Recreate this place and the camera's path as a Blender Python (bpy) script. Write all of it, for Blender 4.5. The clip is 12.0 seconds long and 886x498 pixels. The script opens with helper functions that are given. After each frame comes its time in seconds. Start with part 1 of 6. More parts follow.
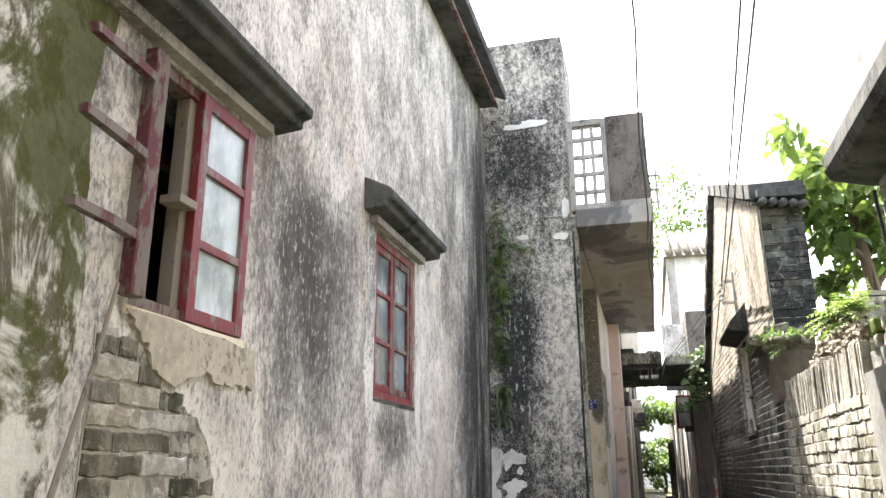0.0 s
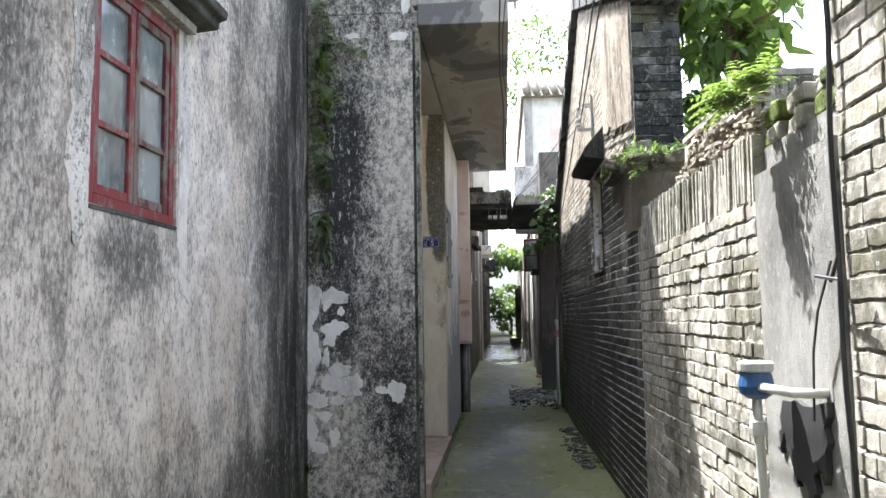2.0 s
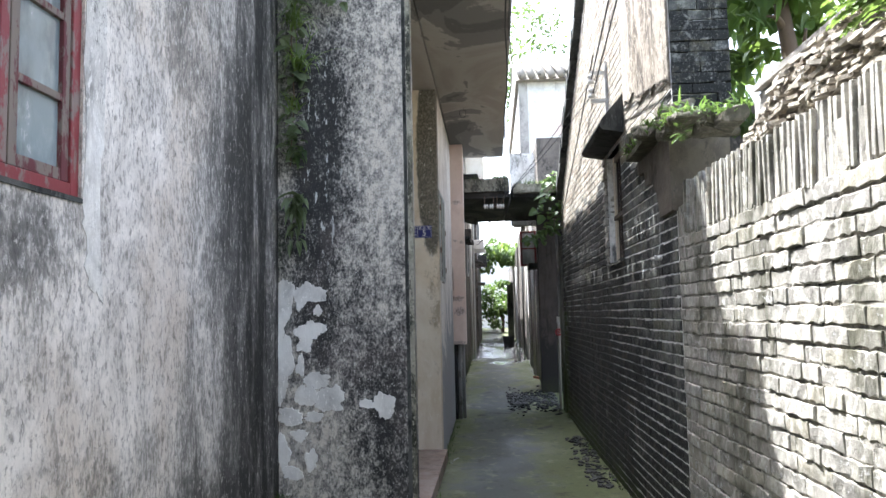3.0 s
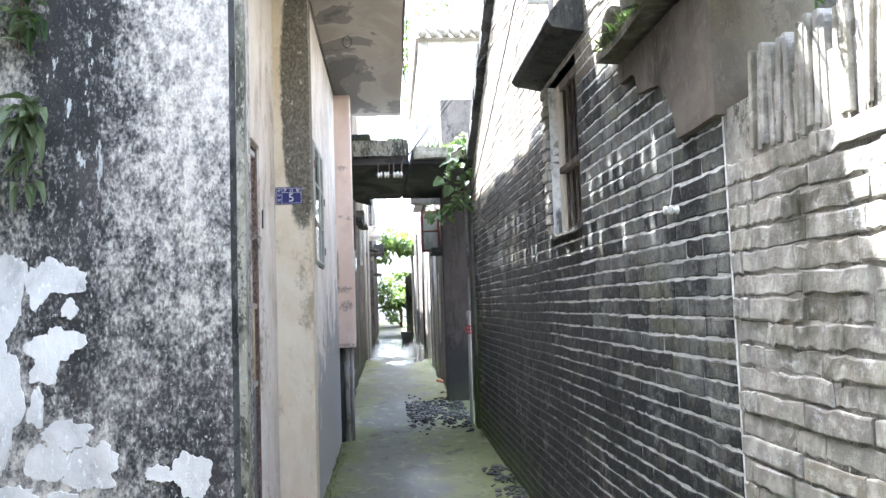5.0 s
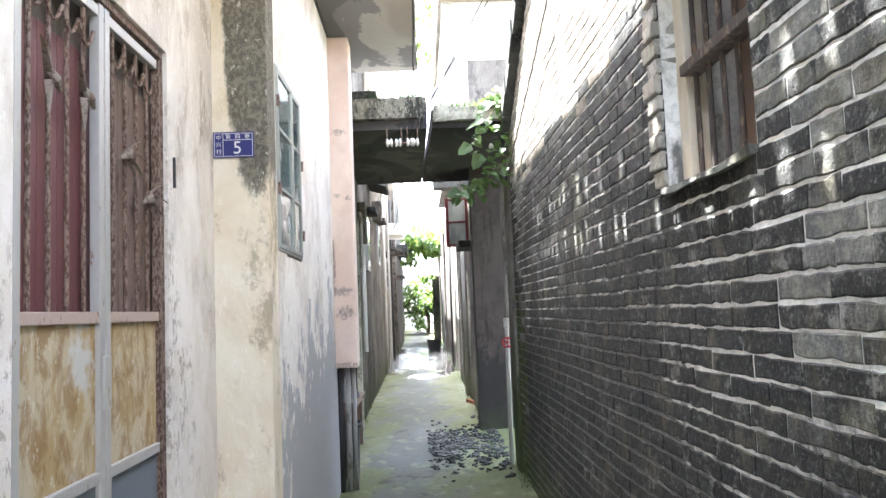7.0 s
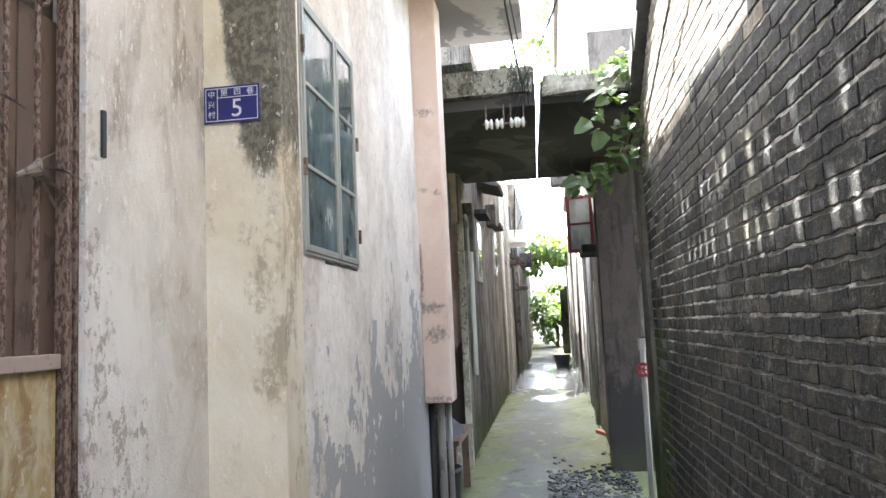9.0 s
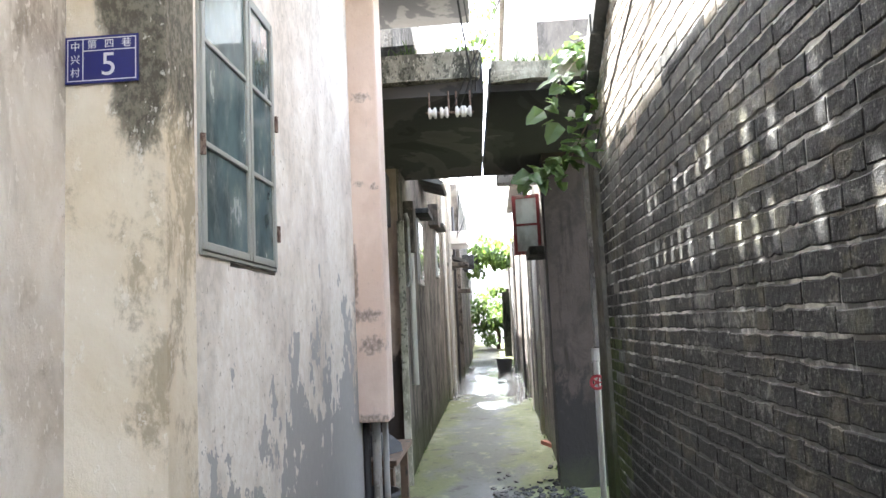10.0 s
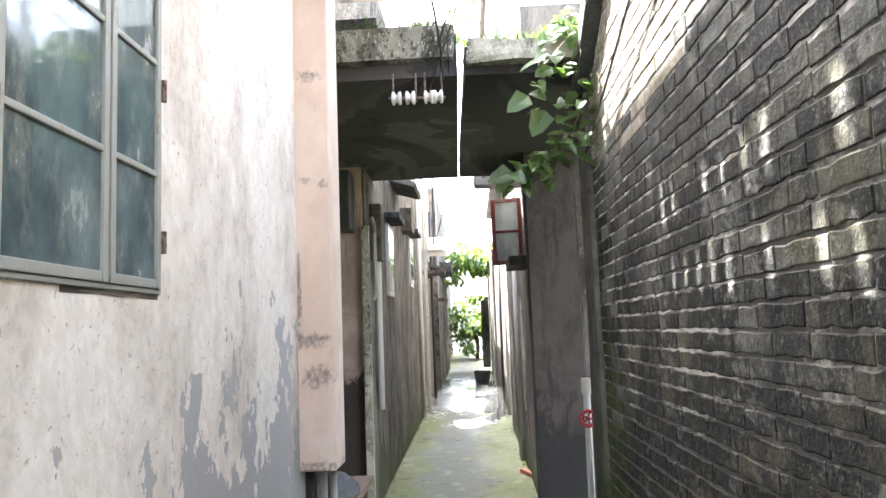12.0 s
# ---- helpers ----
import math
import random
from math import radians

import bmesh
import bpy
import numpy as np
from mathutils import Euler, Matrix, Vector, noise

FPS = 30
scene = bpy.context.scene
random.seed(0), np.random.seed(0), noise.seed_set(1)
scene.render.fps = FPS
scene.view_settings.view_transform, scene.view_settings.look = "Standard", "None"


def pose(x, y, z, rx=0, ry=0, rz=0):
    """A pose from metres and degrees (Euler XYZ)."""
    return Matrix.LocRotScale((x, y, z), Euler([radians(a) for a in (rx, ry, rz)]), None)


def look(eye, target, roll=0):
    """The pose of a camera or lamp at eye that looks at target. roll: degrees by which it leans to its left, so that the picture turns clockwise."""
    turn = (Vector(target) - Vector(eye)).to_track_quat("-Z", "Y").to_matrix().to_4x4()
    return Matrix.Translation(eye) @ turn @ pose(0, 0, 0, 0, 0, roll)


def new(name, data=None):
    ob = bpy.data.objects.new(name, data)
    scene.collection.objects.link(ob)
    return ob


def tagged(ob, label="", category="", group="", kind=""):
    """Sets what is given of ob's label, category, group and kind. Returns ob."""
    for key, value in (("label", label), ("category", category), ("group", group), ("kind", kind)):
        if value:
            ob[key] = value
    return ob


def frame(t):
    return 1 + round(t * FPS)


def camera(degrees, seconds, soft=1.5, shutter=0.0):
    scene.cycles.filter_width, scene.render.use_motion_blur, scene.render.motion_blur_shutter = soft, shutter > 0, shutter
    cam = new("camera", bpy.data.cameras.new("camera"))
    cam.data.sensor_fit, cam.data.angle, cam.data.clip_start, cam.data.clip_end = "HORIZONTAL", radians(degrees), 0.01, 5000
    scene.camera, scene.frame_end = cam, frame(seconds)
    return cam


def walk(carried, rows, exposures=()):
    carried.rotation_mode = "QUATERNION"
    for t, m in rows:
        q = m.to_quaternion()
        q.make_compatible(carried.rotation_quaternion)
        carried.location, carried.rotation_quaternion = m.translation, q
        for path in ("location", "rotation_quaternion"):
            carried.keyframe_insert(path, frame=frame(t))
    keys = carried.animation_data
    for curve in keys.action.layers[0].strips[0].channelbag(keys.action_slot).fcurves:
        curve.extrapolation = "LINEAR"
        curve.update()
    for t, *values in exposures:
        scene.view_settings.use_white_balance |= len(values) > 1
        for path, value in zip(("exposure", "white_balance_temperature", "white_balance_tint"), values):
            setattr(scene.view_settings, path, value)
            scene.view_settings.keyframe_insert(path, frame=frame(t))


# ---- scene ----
cam = camera(61.0, 12.0)
METRES, EYE, TILT, LEAN, TURN = 8.8, 1.47, 0.0, 0.0, 15.1
ROWS = [
    (0.0, 0.0, 0.0, 0.0, 0.08, 16.54, 0.28),
    (0.5, 0.0131, 0.027, -0.0064, -4.38, 9.68, 0.32),
    (1.0, 0.0201, 0.0567, -0.0049, -8.12, 5.63, 0.33),
    (1.5, 0.0295, 0.0896, -0.0103, -10.62, 5.37, 0.55),
    (2.0, 0.0464, 0.1355, -0.006, -10.47, 5.21, 0.84),
    (2.5, 0.0505, 0.1899, -0.0051, -10.45, 5.13, 1.02),
    (3.0, 0.0605, 0.2403, -0.0039, -11.3, 4.97, 1.23),
    (3.5, 0.0773, 0.2927, -0.0023, -15.8, 4.56, 1.34),
    (5.5, 0.141, 0.5264, -0.0027, -19.08, 4.24, 1.98),
    (6.0, 0.1612, 0.5826, -0.0016, -18.85, 4.45, 2.03),
    (6.5, 0.1744, 0.6332, 0.0004, -17.78, 4.59, 2.09),
    (7.0, 0.1974, 0.6777, -0.0016, -16.76, 4.69, 2.33),
    (7.5, 0.2135, 0.714, -0.0013, -10.83, 5.19, 2.73),
    (9.5, 0.2587, 0.8371, 0.008, -6.75, 6.04, 2.63),
    (10.0, 0.2597, 0.8647, 0.0106, -11.29, 5.84, 2.61),
    (10.5, 0.2668, 0.8878, 0.0119, -12.23, 5.76, 2.56),
    (11.0, 0.2777, 0.91, 0.0104, -12.28, 5.89, 2.52),
    (11.5, 0.2843, 0.9331, 0.0164, -12.19, 6.08, 2.4),
    (12.0, 0.2866, 0.9469, 0.0223, -12.85, 6.2, 2.16),
]
EXPOSURES = [(0.0, 3.0, 6700, 10), (0.5, 2.72, 6500, 10), (1.5, 2.72, 6250, 10), (2.5, 2.78, 6000, 10), (3.5, 3.25, 5850, 10), (5.5, 4.38, 5800, 10), (6.5, 4.52, 5950, 10), (7.5, 4.68, 6200, 10), (9.5, 4.18, 6250, 10), (10.5, 4.5, 6250, 10), (12.0, 4.55, 6350, 10)]
walk(cam, [(t, pose(0, 0, EYE, TILT, LEAN, TURN) @ pose(METRES * x, METRES * y, METRES * z, 90 + pitch, roll, yaw)) for t, x, y, z, yaw, pitch, roll in ROWS], EXPOSURES)

# ---- world, sun ----
SUN_TO = Vector((-1.0, 1.12, 2.8)).normalized()
world = bpy.data.worlds.new("sky")
scene.world = world
world.use_nodes = True
wn = world.node_tree
sky = wn.nodes.new("ShaderNodeTexSky")
sky.sky_type = "NISHITA"
sky.sun_disc = False
sky.sun_elevation = math.asin(SUN_TO.z)
sky.sun_rotation = math.atan2(SUN_TO.x, SUN_TO.y)
sky.air_density, sky.dust_density, sky.ozone_density = 1.0, 4.0, 0.6
haze = wn.nodes.new("ShaderNodeHueSaturation")
haze.inputs["Saturation"].default_value = 0.55
wn.links.new(sky.outputs[0], haze.inputs["Color"])
wn.links.new(haze.outputs[0], wn.nodes["Background"].inputs[0])
wn.nodes["Background"].inputs[1].default_value = 0.15
sun_data = bpy.data.lights.new("sun", "SUN")
sun_data.energy, sun_data.angle, sun_data.color = 3.4, radians(0.5), (1.0, 0.965, 0.9)
sun = new("sun", sun_data)
sun.matrix_world = look(SUN_TO * 40, (0, 0, 0))


# ---- material helpers ----
class Nodes:
    """A node material under construction."""

    def __init__(self, name, rough=0.85, metal=0.0):
        self.mat = bpy.data.materials.new(name)
        self.mat.use_nodes = True
        self.t = self.mat.node_tree
        self.bsdf = self.t.nodes["Principled BSDF"]
        self.bsdf.inputs["Roughness"].default_value = rough
        self.bsdf.inputs["Metallic"].default_value = metal
        self.pos = self.t.nodes.new("ShaderNodeNewGeometry").outputs["Position"]

    def put(self, sock, v):
        if isinstance(v, bpy.types.NodeSocket):
            self.t.links.new(v, sock)
        elif isinstance(v, tuple) and len(v) == 3 and sock.type == "RGBA":
            sock.default_value = (*v, 1)
        else:
            sock.default_value = v

    def vec(self, sx, sy, sz, ox=0.0):
        m = self.t.nodes.new("ShaderNodeMapping")
        self.put(m.inputs["Vector"], self.pos)
        m.inputs["Scale"].default_value = (sx, sy, sz)
        m.inputs["Location"].default_value = (ox, ox * 0.7, ox * 1.3)
        return m.outputs[0]

    def noise(self, scale, detail=4.0, stretch=(1, 1, 1), rough=0.6, off=0.0, distort=0.0):
        n = self.t.nodes.new("ShaderNodeTexNoise")
        self.put(n.inputs["Vector"], self.vec(*stretch, off))
        n.inputs["Scale"].default_value, n.inputs["Detail"].default_value = scale, detail
        n.inputs["Roughness"].default_value, n.inputs["Distortion"].default_value = rough, distort
        return n.outputs["Fac"]

    def cells(self, scale, stretch=(1, 1, 1), off=0.0):
        n = self.t.nodes.new("ShaderNodeTexVoronoi")
        self.put(n.inputs["Vector"], self.vec(*stretch, off))
        n.inputs["Scale"].default_value = scale
        return n.outputs["Distance"]

    def band(self, fac, lo, hi):
        n = self.t.nodes.new("ShaderNodeMapRange")
        n.interpolation_type = "SMOOTHSTEP"
        self.put(n.inputs["Value"], fac)
        n.inputs["From Min"].default_value, n.inputs["From Max"].default_value = lo, hi
        return n.outputs[0]

    def math(self, op, a, b=0.0):
        n = self.t.nodes.new("ShaderNodeMath")
        n.operation = op
        n.use_clamp = op in ("MULTIPLY", "ADD", "SUBTRACT")
        self.put(n.inputs[0], a)
        self.put(n.inputs[1], b)
        return n.outputs[0]

    def axis(self, k):
        n = self.t.nodes.new("ShaderNodeSeparateXYZ")
        self.put(n.inputs[0], self.pos)
        return n.outputs[k]

    def mix(self, fac, a, b):
        n = self.t.nodes.new("ShaderNodeMix")
        n.data_type = "RGBA"
        self.put(n.inputs[0], fac)
        self.put(n.inputs[6], a)
        self.put(n.inputs[7], b)
        return n.outputs[2]

    def blob(self, centre, radii):
        """1 in the middle of a soft patch, 0 from its rim outwards."""
        m = self.t.nodes.new("ShaderNodeVectorMath")
        m.operation = "SUBTRACT"
        self.put(m.inputs[0], self.pos)
        m.inputs[1].default_value = centre
        d = self.t.nodes.new("ShaderNodeVectorMath")
        d.operation = "MULTIPLY"
        self.put(d.inputs[0], m.outputs[0])
        d.inputs[1].default_value = tuple(0.0 if r == 0 else 1.0 / r for r in radii)
        ln = self.t.nodes.new("ShaderNodeVectorMath")
        ln.operation = "LENGTH"
        self.put(ln.inputs[0], d.outputs[0])
        return self.math("SUBTRACT", 1.0, self.band(ln.outputs["Value"], 0.25, 1.0))

    def weigh(self, *pairs):
        """A sum of fields, each times its weight, not clamped."""
        total = None
        for field, w in pairs:
            n = self.t.nodes.new("ShaderNodeMath")
            n.operation = "MULTIPLY_ADD"
            self.put(n.inputs[0], field)
            n.inputs[1].default_value = w
            self.put(n.inputs[2], 0.0 if total is None else total)
            total = n.outputs[0]
        return total

    def random(self):
        o = self.t.nodes.new("ShaderNodeObjectInfo").outputs["Random"]
        g = self.t.nodes.new("ShaderNodeNewGeometry").outputs["Random Per Island"]
        s = self.t.nodes.new("ShaderNodeMath")
        s.operation = "ADD"
        self.put(s.inputs[0], o)
        self.put(s.inputs[1], g)
        f = self.t.nodes.new("ShaderNodeMath")
        f.operation = "FRACT"
        self.put(f.inputs[0], s.outputs[0])
        return f.outputs[0]

    def bump(self, height, strength=0.5, dist=0.01):
        n = self.t.nodes.new("ShaderNodeBump")
        n.inputs["Strength"].default_value, n.inputs["Distance"].default_value = strength, dist
        self.put(n.inputs["Height"], height)
        self.put(self.bsdf.inputs["Normal"], n.outputs[0])

    def done(self, colour, height=None, strength=0.5, dist=0.01, rough=None):
        self.put(self.bsdf.inputs["Base Color"], colour)
        if height is not None:
            self.bump(height, strength, dist)
        if rough is not None:
            self.put(self.bsdf.inputs["Roughness"], rough)
        return self.mat


def plaster(name, light, mid, dark, mould=0.5, speck=0.4, streak=1.0, moss=0.0, off=0.0, moss_top=0.5, stretch=0.25, relief=0.5, grain=34.0, rise=0.0):
    """Old lime plaster: clouds of grey mould, running streaks, crisp dark specks and pale flecks, moss low down."""
    n = Nodes(name, 0.92)
    n.bsdf.inputs["Specular IOR Level"].default_value = 0.2
    big = n.noise(0.9, 6, (1, 1, 0.55), 0.66, off, 0.4)
    run = n.noise(6.5, 5, (1, 1, stretch * 0.6), 0.66, off + 3)
    patchy = n.noise(4.2, 6, (1, 1, 0.7), 0.72, off + 5, 0.6)
    fine = n.noise(grain, 5, (1, 1, 0.7), 0.75, off + 7)
    grit = n.noise(150.0, 3, (1, 1, 1), 0.7, off)
    c = n.mix(n.band(patchy, 0.4, 0.62), light, mid)
    lo = 0.62 - 0.24 * mould
    if rise:
        big = n.math("ADD", big, n.math("MULTIPLY", n.axis(2), rise))
        lo += 1.6 * rise
    cloud = n.band(big, lo - 0.06, lo + 0.1)
    runs = n.band(run, 0.6 - 0.14 * mould, 0.68 - 0.14 * mould)
    soft = n.band(patchy, 0.62 - 0.2 * mould, 0.72 - 0.2 * mould)
    stain = n.math("MULTIPLY", cloud, n.math("ADD", 0.45, n.math("MULTIPLY", soft, 0.45)))
    stain = n.math("ADD", stain, n.math("MULTIPLY", n.math("MULTIPLY", runs, 0.5 * streak), n.math("ADD", 0.25, cloud)))
    c = n.mix(stain, c, dark)
    zone = n.band(n.noise(1.7, 5, (1, 1, 0.5), 0.65, off + 11), 0.66 - 0.34 * speck, 0.76 - 0.34 * speck)
    mixed = n.math("ADD", n.math("MULTIPLY", fine, 0.55), n.math("MULTIPLY", n.noise(grain * 0.3, 5, (1, 1, 0.6), 0.75, off + 19), 0.45))
    sp = n.math("MULTIPLY", n.band(mixed, 0.515, 0.56), zone)
    c = n.mix(n.math("MULTIPLY", sp, 0.8), c, dark)
    fleck = n.band(n.noise(48.0, 4, (1, 1, 0.45), 0.7, off + 15), 0.585, 0.615)
    c = n.mix(n.math("MULTIPLY", fleck, 0.85), c, light)
    c = n.mix(n.math("MULTIPLY", n.band(grit, 0.5, 0.7), 0.35), c, mid)
    if moss:
        low = n.math("SUBTRACT", n.math("MULTIPLY", n.noise(3.0, 5, (1, 1, 0.6), 0.65, off + 21), 2.0), n.math("MULTIPLY", n.axis(2), 1 / moss_top))
        c = n.mix(n.math("MULTIPLY", n.band(low, 0.0, 0.6), moss), c, (0.05, 0.065, 0.022))
    h = n.math("ADD", n.math("MULTIPLY", fine, 0.55), n.math("MULTIPLY", grit, 0.3))
    h = n.math("ADD", h, n.math("MULTIPLY", fleck, 0.15))
    h = n.math("SUBTRACT", h, n.math("MULTIPLY", sp, 0.3))
    return n.done(c, h, relief, 0.014)


def brickwork(name, tones, grime, grime_amount, off=0.0, rough=0.85):
    """Bricks whose tone changes from piece to piece, with grime over them."""
    n = Nodes(name, rough)
    n.bsdf.inputs["Specular IOR Level"].default_value = 0.2
    r = n.random()
    c = n.mix(n.band(r, 0.0, 0.55), tones[0], tones[1])
    c = n.mix(n.band(r, 0.6, 1.0), c, tones[2])
    fine = n.noise(60.0, 4, (1, 1, 1), 0.7, off)
    c = n.mix(n.math("MULTIPLY", fine, 0.5), c, tuple(0.6 * v for v in tones[0]))
    c = n.mix(n.math("MULTIPLY", n.band(n.noise(13.0, 5, (1, 1, 1), 0.7, off + 23), 0.45, 0.6), 0.6), c, tuple(1.5 * v for v in tones[1]))
    g = n.noise(1.4, 5, (1, 1, 0.8), 0.65, off + 4)
    g2 = n.noise(9.0, 4, (1, 1, 0.5), 0.65, off + 9)
    gg = n.math("ADD", n.math("MULTIPLY", g, 0.65), n.math("MULTIPLY", g2, 0.35))
    c = n.mix(n.math("MULTIPLY", n.band(gg, 0.66 - 0.35 * grime_amount, 0.82 - 0.35 * grime_amount), 0.93), c, grime)
    lime = n.band(n.noise(22.0, 6, (0.8, 0.6, 0.9), 0.75, off + 17), 0.58, 0.66)
    c = n.mix(n.math("MULTIPLY", lime, 0.55), c, tuple(min(0.6, 0.08 + 1.9 * v) for v in tones[1]))
    h = n.math("ADD", n.math("MULTIPLY", fine, 0.5), n.math("MULTIPLY", n.noise(16.0, 4, off=off + 1), 0.5))
    return n.done(c, h, 0.6, 0.012)


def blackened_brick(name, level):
    """Grey bricks under clouds and runs of black mould, darker in a few set patches, with lime bloom and a little
    green.
    """
    n = Nodes(name, 0.82)
    n.bsdf.inputs["Specular IOR Level"].default_value = 0.25
    r = n.random()
    c = n.mix(n.band(r, 0.0, 1.0), (0.07, 0.073, 0.071), (0.13, 0.129, 0.116))
    mott = n.noise(15.0, 6, (1, 1, 1), 0.74, 4)
    c = n.mix(n.band(mott, 0.42, 0.62), c, (0.2, 0.195, 0.17))
    c = n.mix(n.math("MULTIPLY", n.band(n.noise(2.4, 5, (1, 1, 0.8), 0.65, 31), 0.5, 0.62), 0.6), c, (0.1, 0.095, 0.05))
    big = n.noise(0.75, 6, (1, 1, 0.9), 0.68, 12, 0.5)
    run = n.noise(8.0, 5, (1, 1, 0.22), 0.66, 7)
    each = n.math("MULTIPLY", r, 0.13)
    # the blobs darken the wall low down and just below the corbel
    blackening = n.weigh((big, 0.5), (run, 0.25), (each, 1.0), (mott, 0.3), (n.blob((1.0, 10.0, 0.55), (0, 4.2, 1.15)), 0.25), (n.blob((1.0, 7.0, 0.3), (0, 1.2, 0.7)), 0.1), (n.blob((1.0, 6.75, 1.75), (0, 0.3, 0.5)), 0.1))
    c = n.mix(n.math("MULTIPLY", n.band(blackening, level, level + 0.08), 0.95), c, (0.012, 0.0125, 0.013))
    lime = n.band(n.weigh((n.noise(20.0, 6, (0.8, 0.7, 0.8), 0.78, 23), 0.75), (n.noise(2.6, 4, (1, 1, 1), 0.6, 29), 0.35)), 0.585, 0.68)
    c = n.mix(n.math("MULTIPLY", lime, 0.5), c, (0.33, 0.325, 0.3))
    chalk = n.band(n.noise(75.0, 5, (1, 1, 0.8), 0.75, 61), 0.575, 0.61)
    c = n.mix(n.math("MULTIPLY", chalk, 0.34), c, (0.34, 0.33, 0.29))
    warm = n.band(n.noise(5.0, 5, (1, 1, 1), 0.7, 66), 0.54, 0.64)
    c = n.mix(n.math("MULTIPLY", warm, 0.4), c, (0.15, 0.135, 0.095))
    foot = n.weigh((n.noise(3.0, 5, (1, 0.5, 1), 0.65, 44), 1.6), (n.axis(2), -1.5), (n.band(n.axis(1), 8.0, 12.5), 0.35))
    c = n.mix(n.math("MULTIPLY", n.band(foot, 0.5, 0.9), 0.85), c, (0.05, 0.068, 0.022))
    h = n.math("ADD", n.math("MULTIPLY", n.noise(60.0, 4, (1, 1, 1), 0.7, 6), 0.4), n.math("MULTIPLY", mott, 0.6))
    return n.done(c, h, 0.7, 0.014)


def painted(name, colour, under, wear, rough=0.55, metal=0.0, scale=14.0, off=0.0, stretch=(1, 1, 0.4)):
    """Paint over wood or steel, worn through in places."""
    n = Nodes(name, rough, metal)
    w = n.noise(scale, 5, stretch, 0.7, off)
    f = n.noise(90.0, 3, stretch, 0.6, off + 3)
    c = n.mix(n.math("MULTIPLY", f, 0.45), colour, tuple(0.6 * v for v in colour))
    c = n.mix(n.band(w, 0.68 - 0.3 * wear, 0.76 - 0.3 * wear), c, under)
    return n.done(c, n.math("ADD", n.math("MULTIPLY", w, 0.5), n.math("MULTIPLY", f, 0.4)), 0.4, 0.004)


# ---- materials ----
def house_plaster():
    """Limewashed plaster with running mould; set patches darken it between and past the windows and pale it below them.
    """
    n = Nodes("grey_weathered_plaster", 0.93)
    n.bsdf.inputs["Specular IOR Level"].default_value = 0.15
    cloud = n.noise(0.8, 7, (1, 1, 0.6), 0.66, 3, 0.5)
    run = n.noise(6.0, 6, (1, 1, 0.13), 0.68, 7)
    patchy = n.noise(4.5, 7, (1, 1, 0.6), 0.74, 5, 0.7)
    fine = n.noise(55.0, 5, (1, 1, 0.45), 0.72, 9)
    grit = n.noise(150.0, 3, (1, 1, 0.7), 0.7, 1)
    dark = [((0, 3.25, 2.3), (0, 0.65, 0.85)), ((0, 2.95, 1.1), (0, 0.5, 0.4)), ((0, 6.75, 2.0), (0, 1.0, 4.0)), ((0, 5.7, 0.35), (0, 1.3, 0.5)), ((0, 4.33, 1.72), (0, 0.45, 0.3))]
    pale = [((0, 5.2, 1.9), (0, 0.75, 1.5)), ((0, 4.3, 1.1), (0, 1.0, 0.5)), ((0, 3.2, 0.6), (0, 1.5, 0.75)), ((0, 2.4, 1.2), (0, 0.6, 0.8)), ((0, 2.45, 1.7), (0, 0.35, 1.2))]
    rows = [(cloud, 0.62), (run, 0.2), (patchy, 0.26), (fine, 0.16)]
    rows += [(n.blob(*b), 0.16) for b in dark] + [(n.blob(*b), -0.1) for b in pale]
    m = n.weigh(*rows)
    c = n.mix(n.band(patchy, 0.33, 0.68), (0.74, 0.685, 0.63), (0.5, 0.46, 0.42))
    c = n.mix(n.math("MULTIPLY", n.band(n.noise(1.6, 4, (1, 1, 0.7), 0.6, 31), 0.5, 0.68), 0.5), c, (0.5, 0.41, 0.33))
    c = n.mix(n.math("MULTIPLY", n.band(m, 0.54, 0.77), 0.78), c, (0.165, 0.158, 0.15))
    c = n.mix(n.math("MULTIPLY", n.band(m, 0.68, 0.85), 0.8), c, (0.035, 0.034, 0.032))
    sp = n.band(n.weigh((fine, 0.6), (patchy, 0.35), (m, 0.35)), 0.63, 0.78)
    c = n.mix(n.math("MULTIPLY", sp, 0.5), c, (0.07, 0.067, 0.063))
    fleck = n.band(n.noise(34.0, 5, (1, 1, 0.5), 0.74, 15), 0.565, 0.6)
    c = n.mix(n.math("MULTIPLY", fleck, 0.5), c, (0.66, 0.62, 0.57))
    pit = n.band(n.noise(38.0, 5, (1, 1, 0.55), 0.74, 25), 0.565, 0.605)
    c = n.mix(n.math("MULTIPLY", pit, 0.5), c, (0.09, 0.085, 0.08))
    # black streaks get denser towards the pillar corner
    c = n.mix(n.math("MULTIPLY", n.math("MULTIPLY", n.band(run, 0.43, 0.54), n.blob((0, 7.0, 2.0), (0, 1.15, 5.0))), 0.78), c, (0.022, 0.022, 0.02))
    low = n.weigh((n.noise(3.0, 5, (1, 1, 0.6), 0.65, 21), 2.0), (n.axis(2), -2.4))
    c = n.mix(n.math("MULTIPLY", n.band(low, 0.2, 0.8), 0.7), c, (0.05, 0.06, 0.025))
    h = n.weigh((fine, 0.4), (grit, 0.25), (fleck, 0.2), (pit, -0.25), (patchy, 0.5))
    return n.done(c, h, 0.7, 0.014)


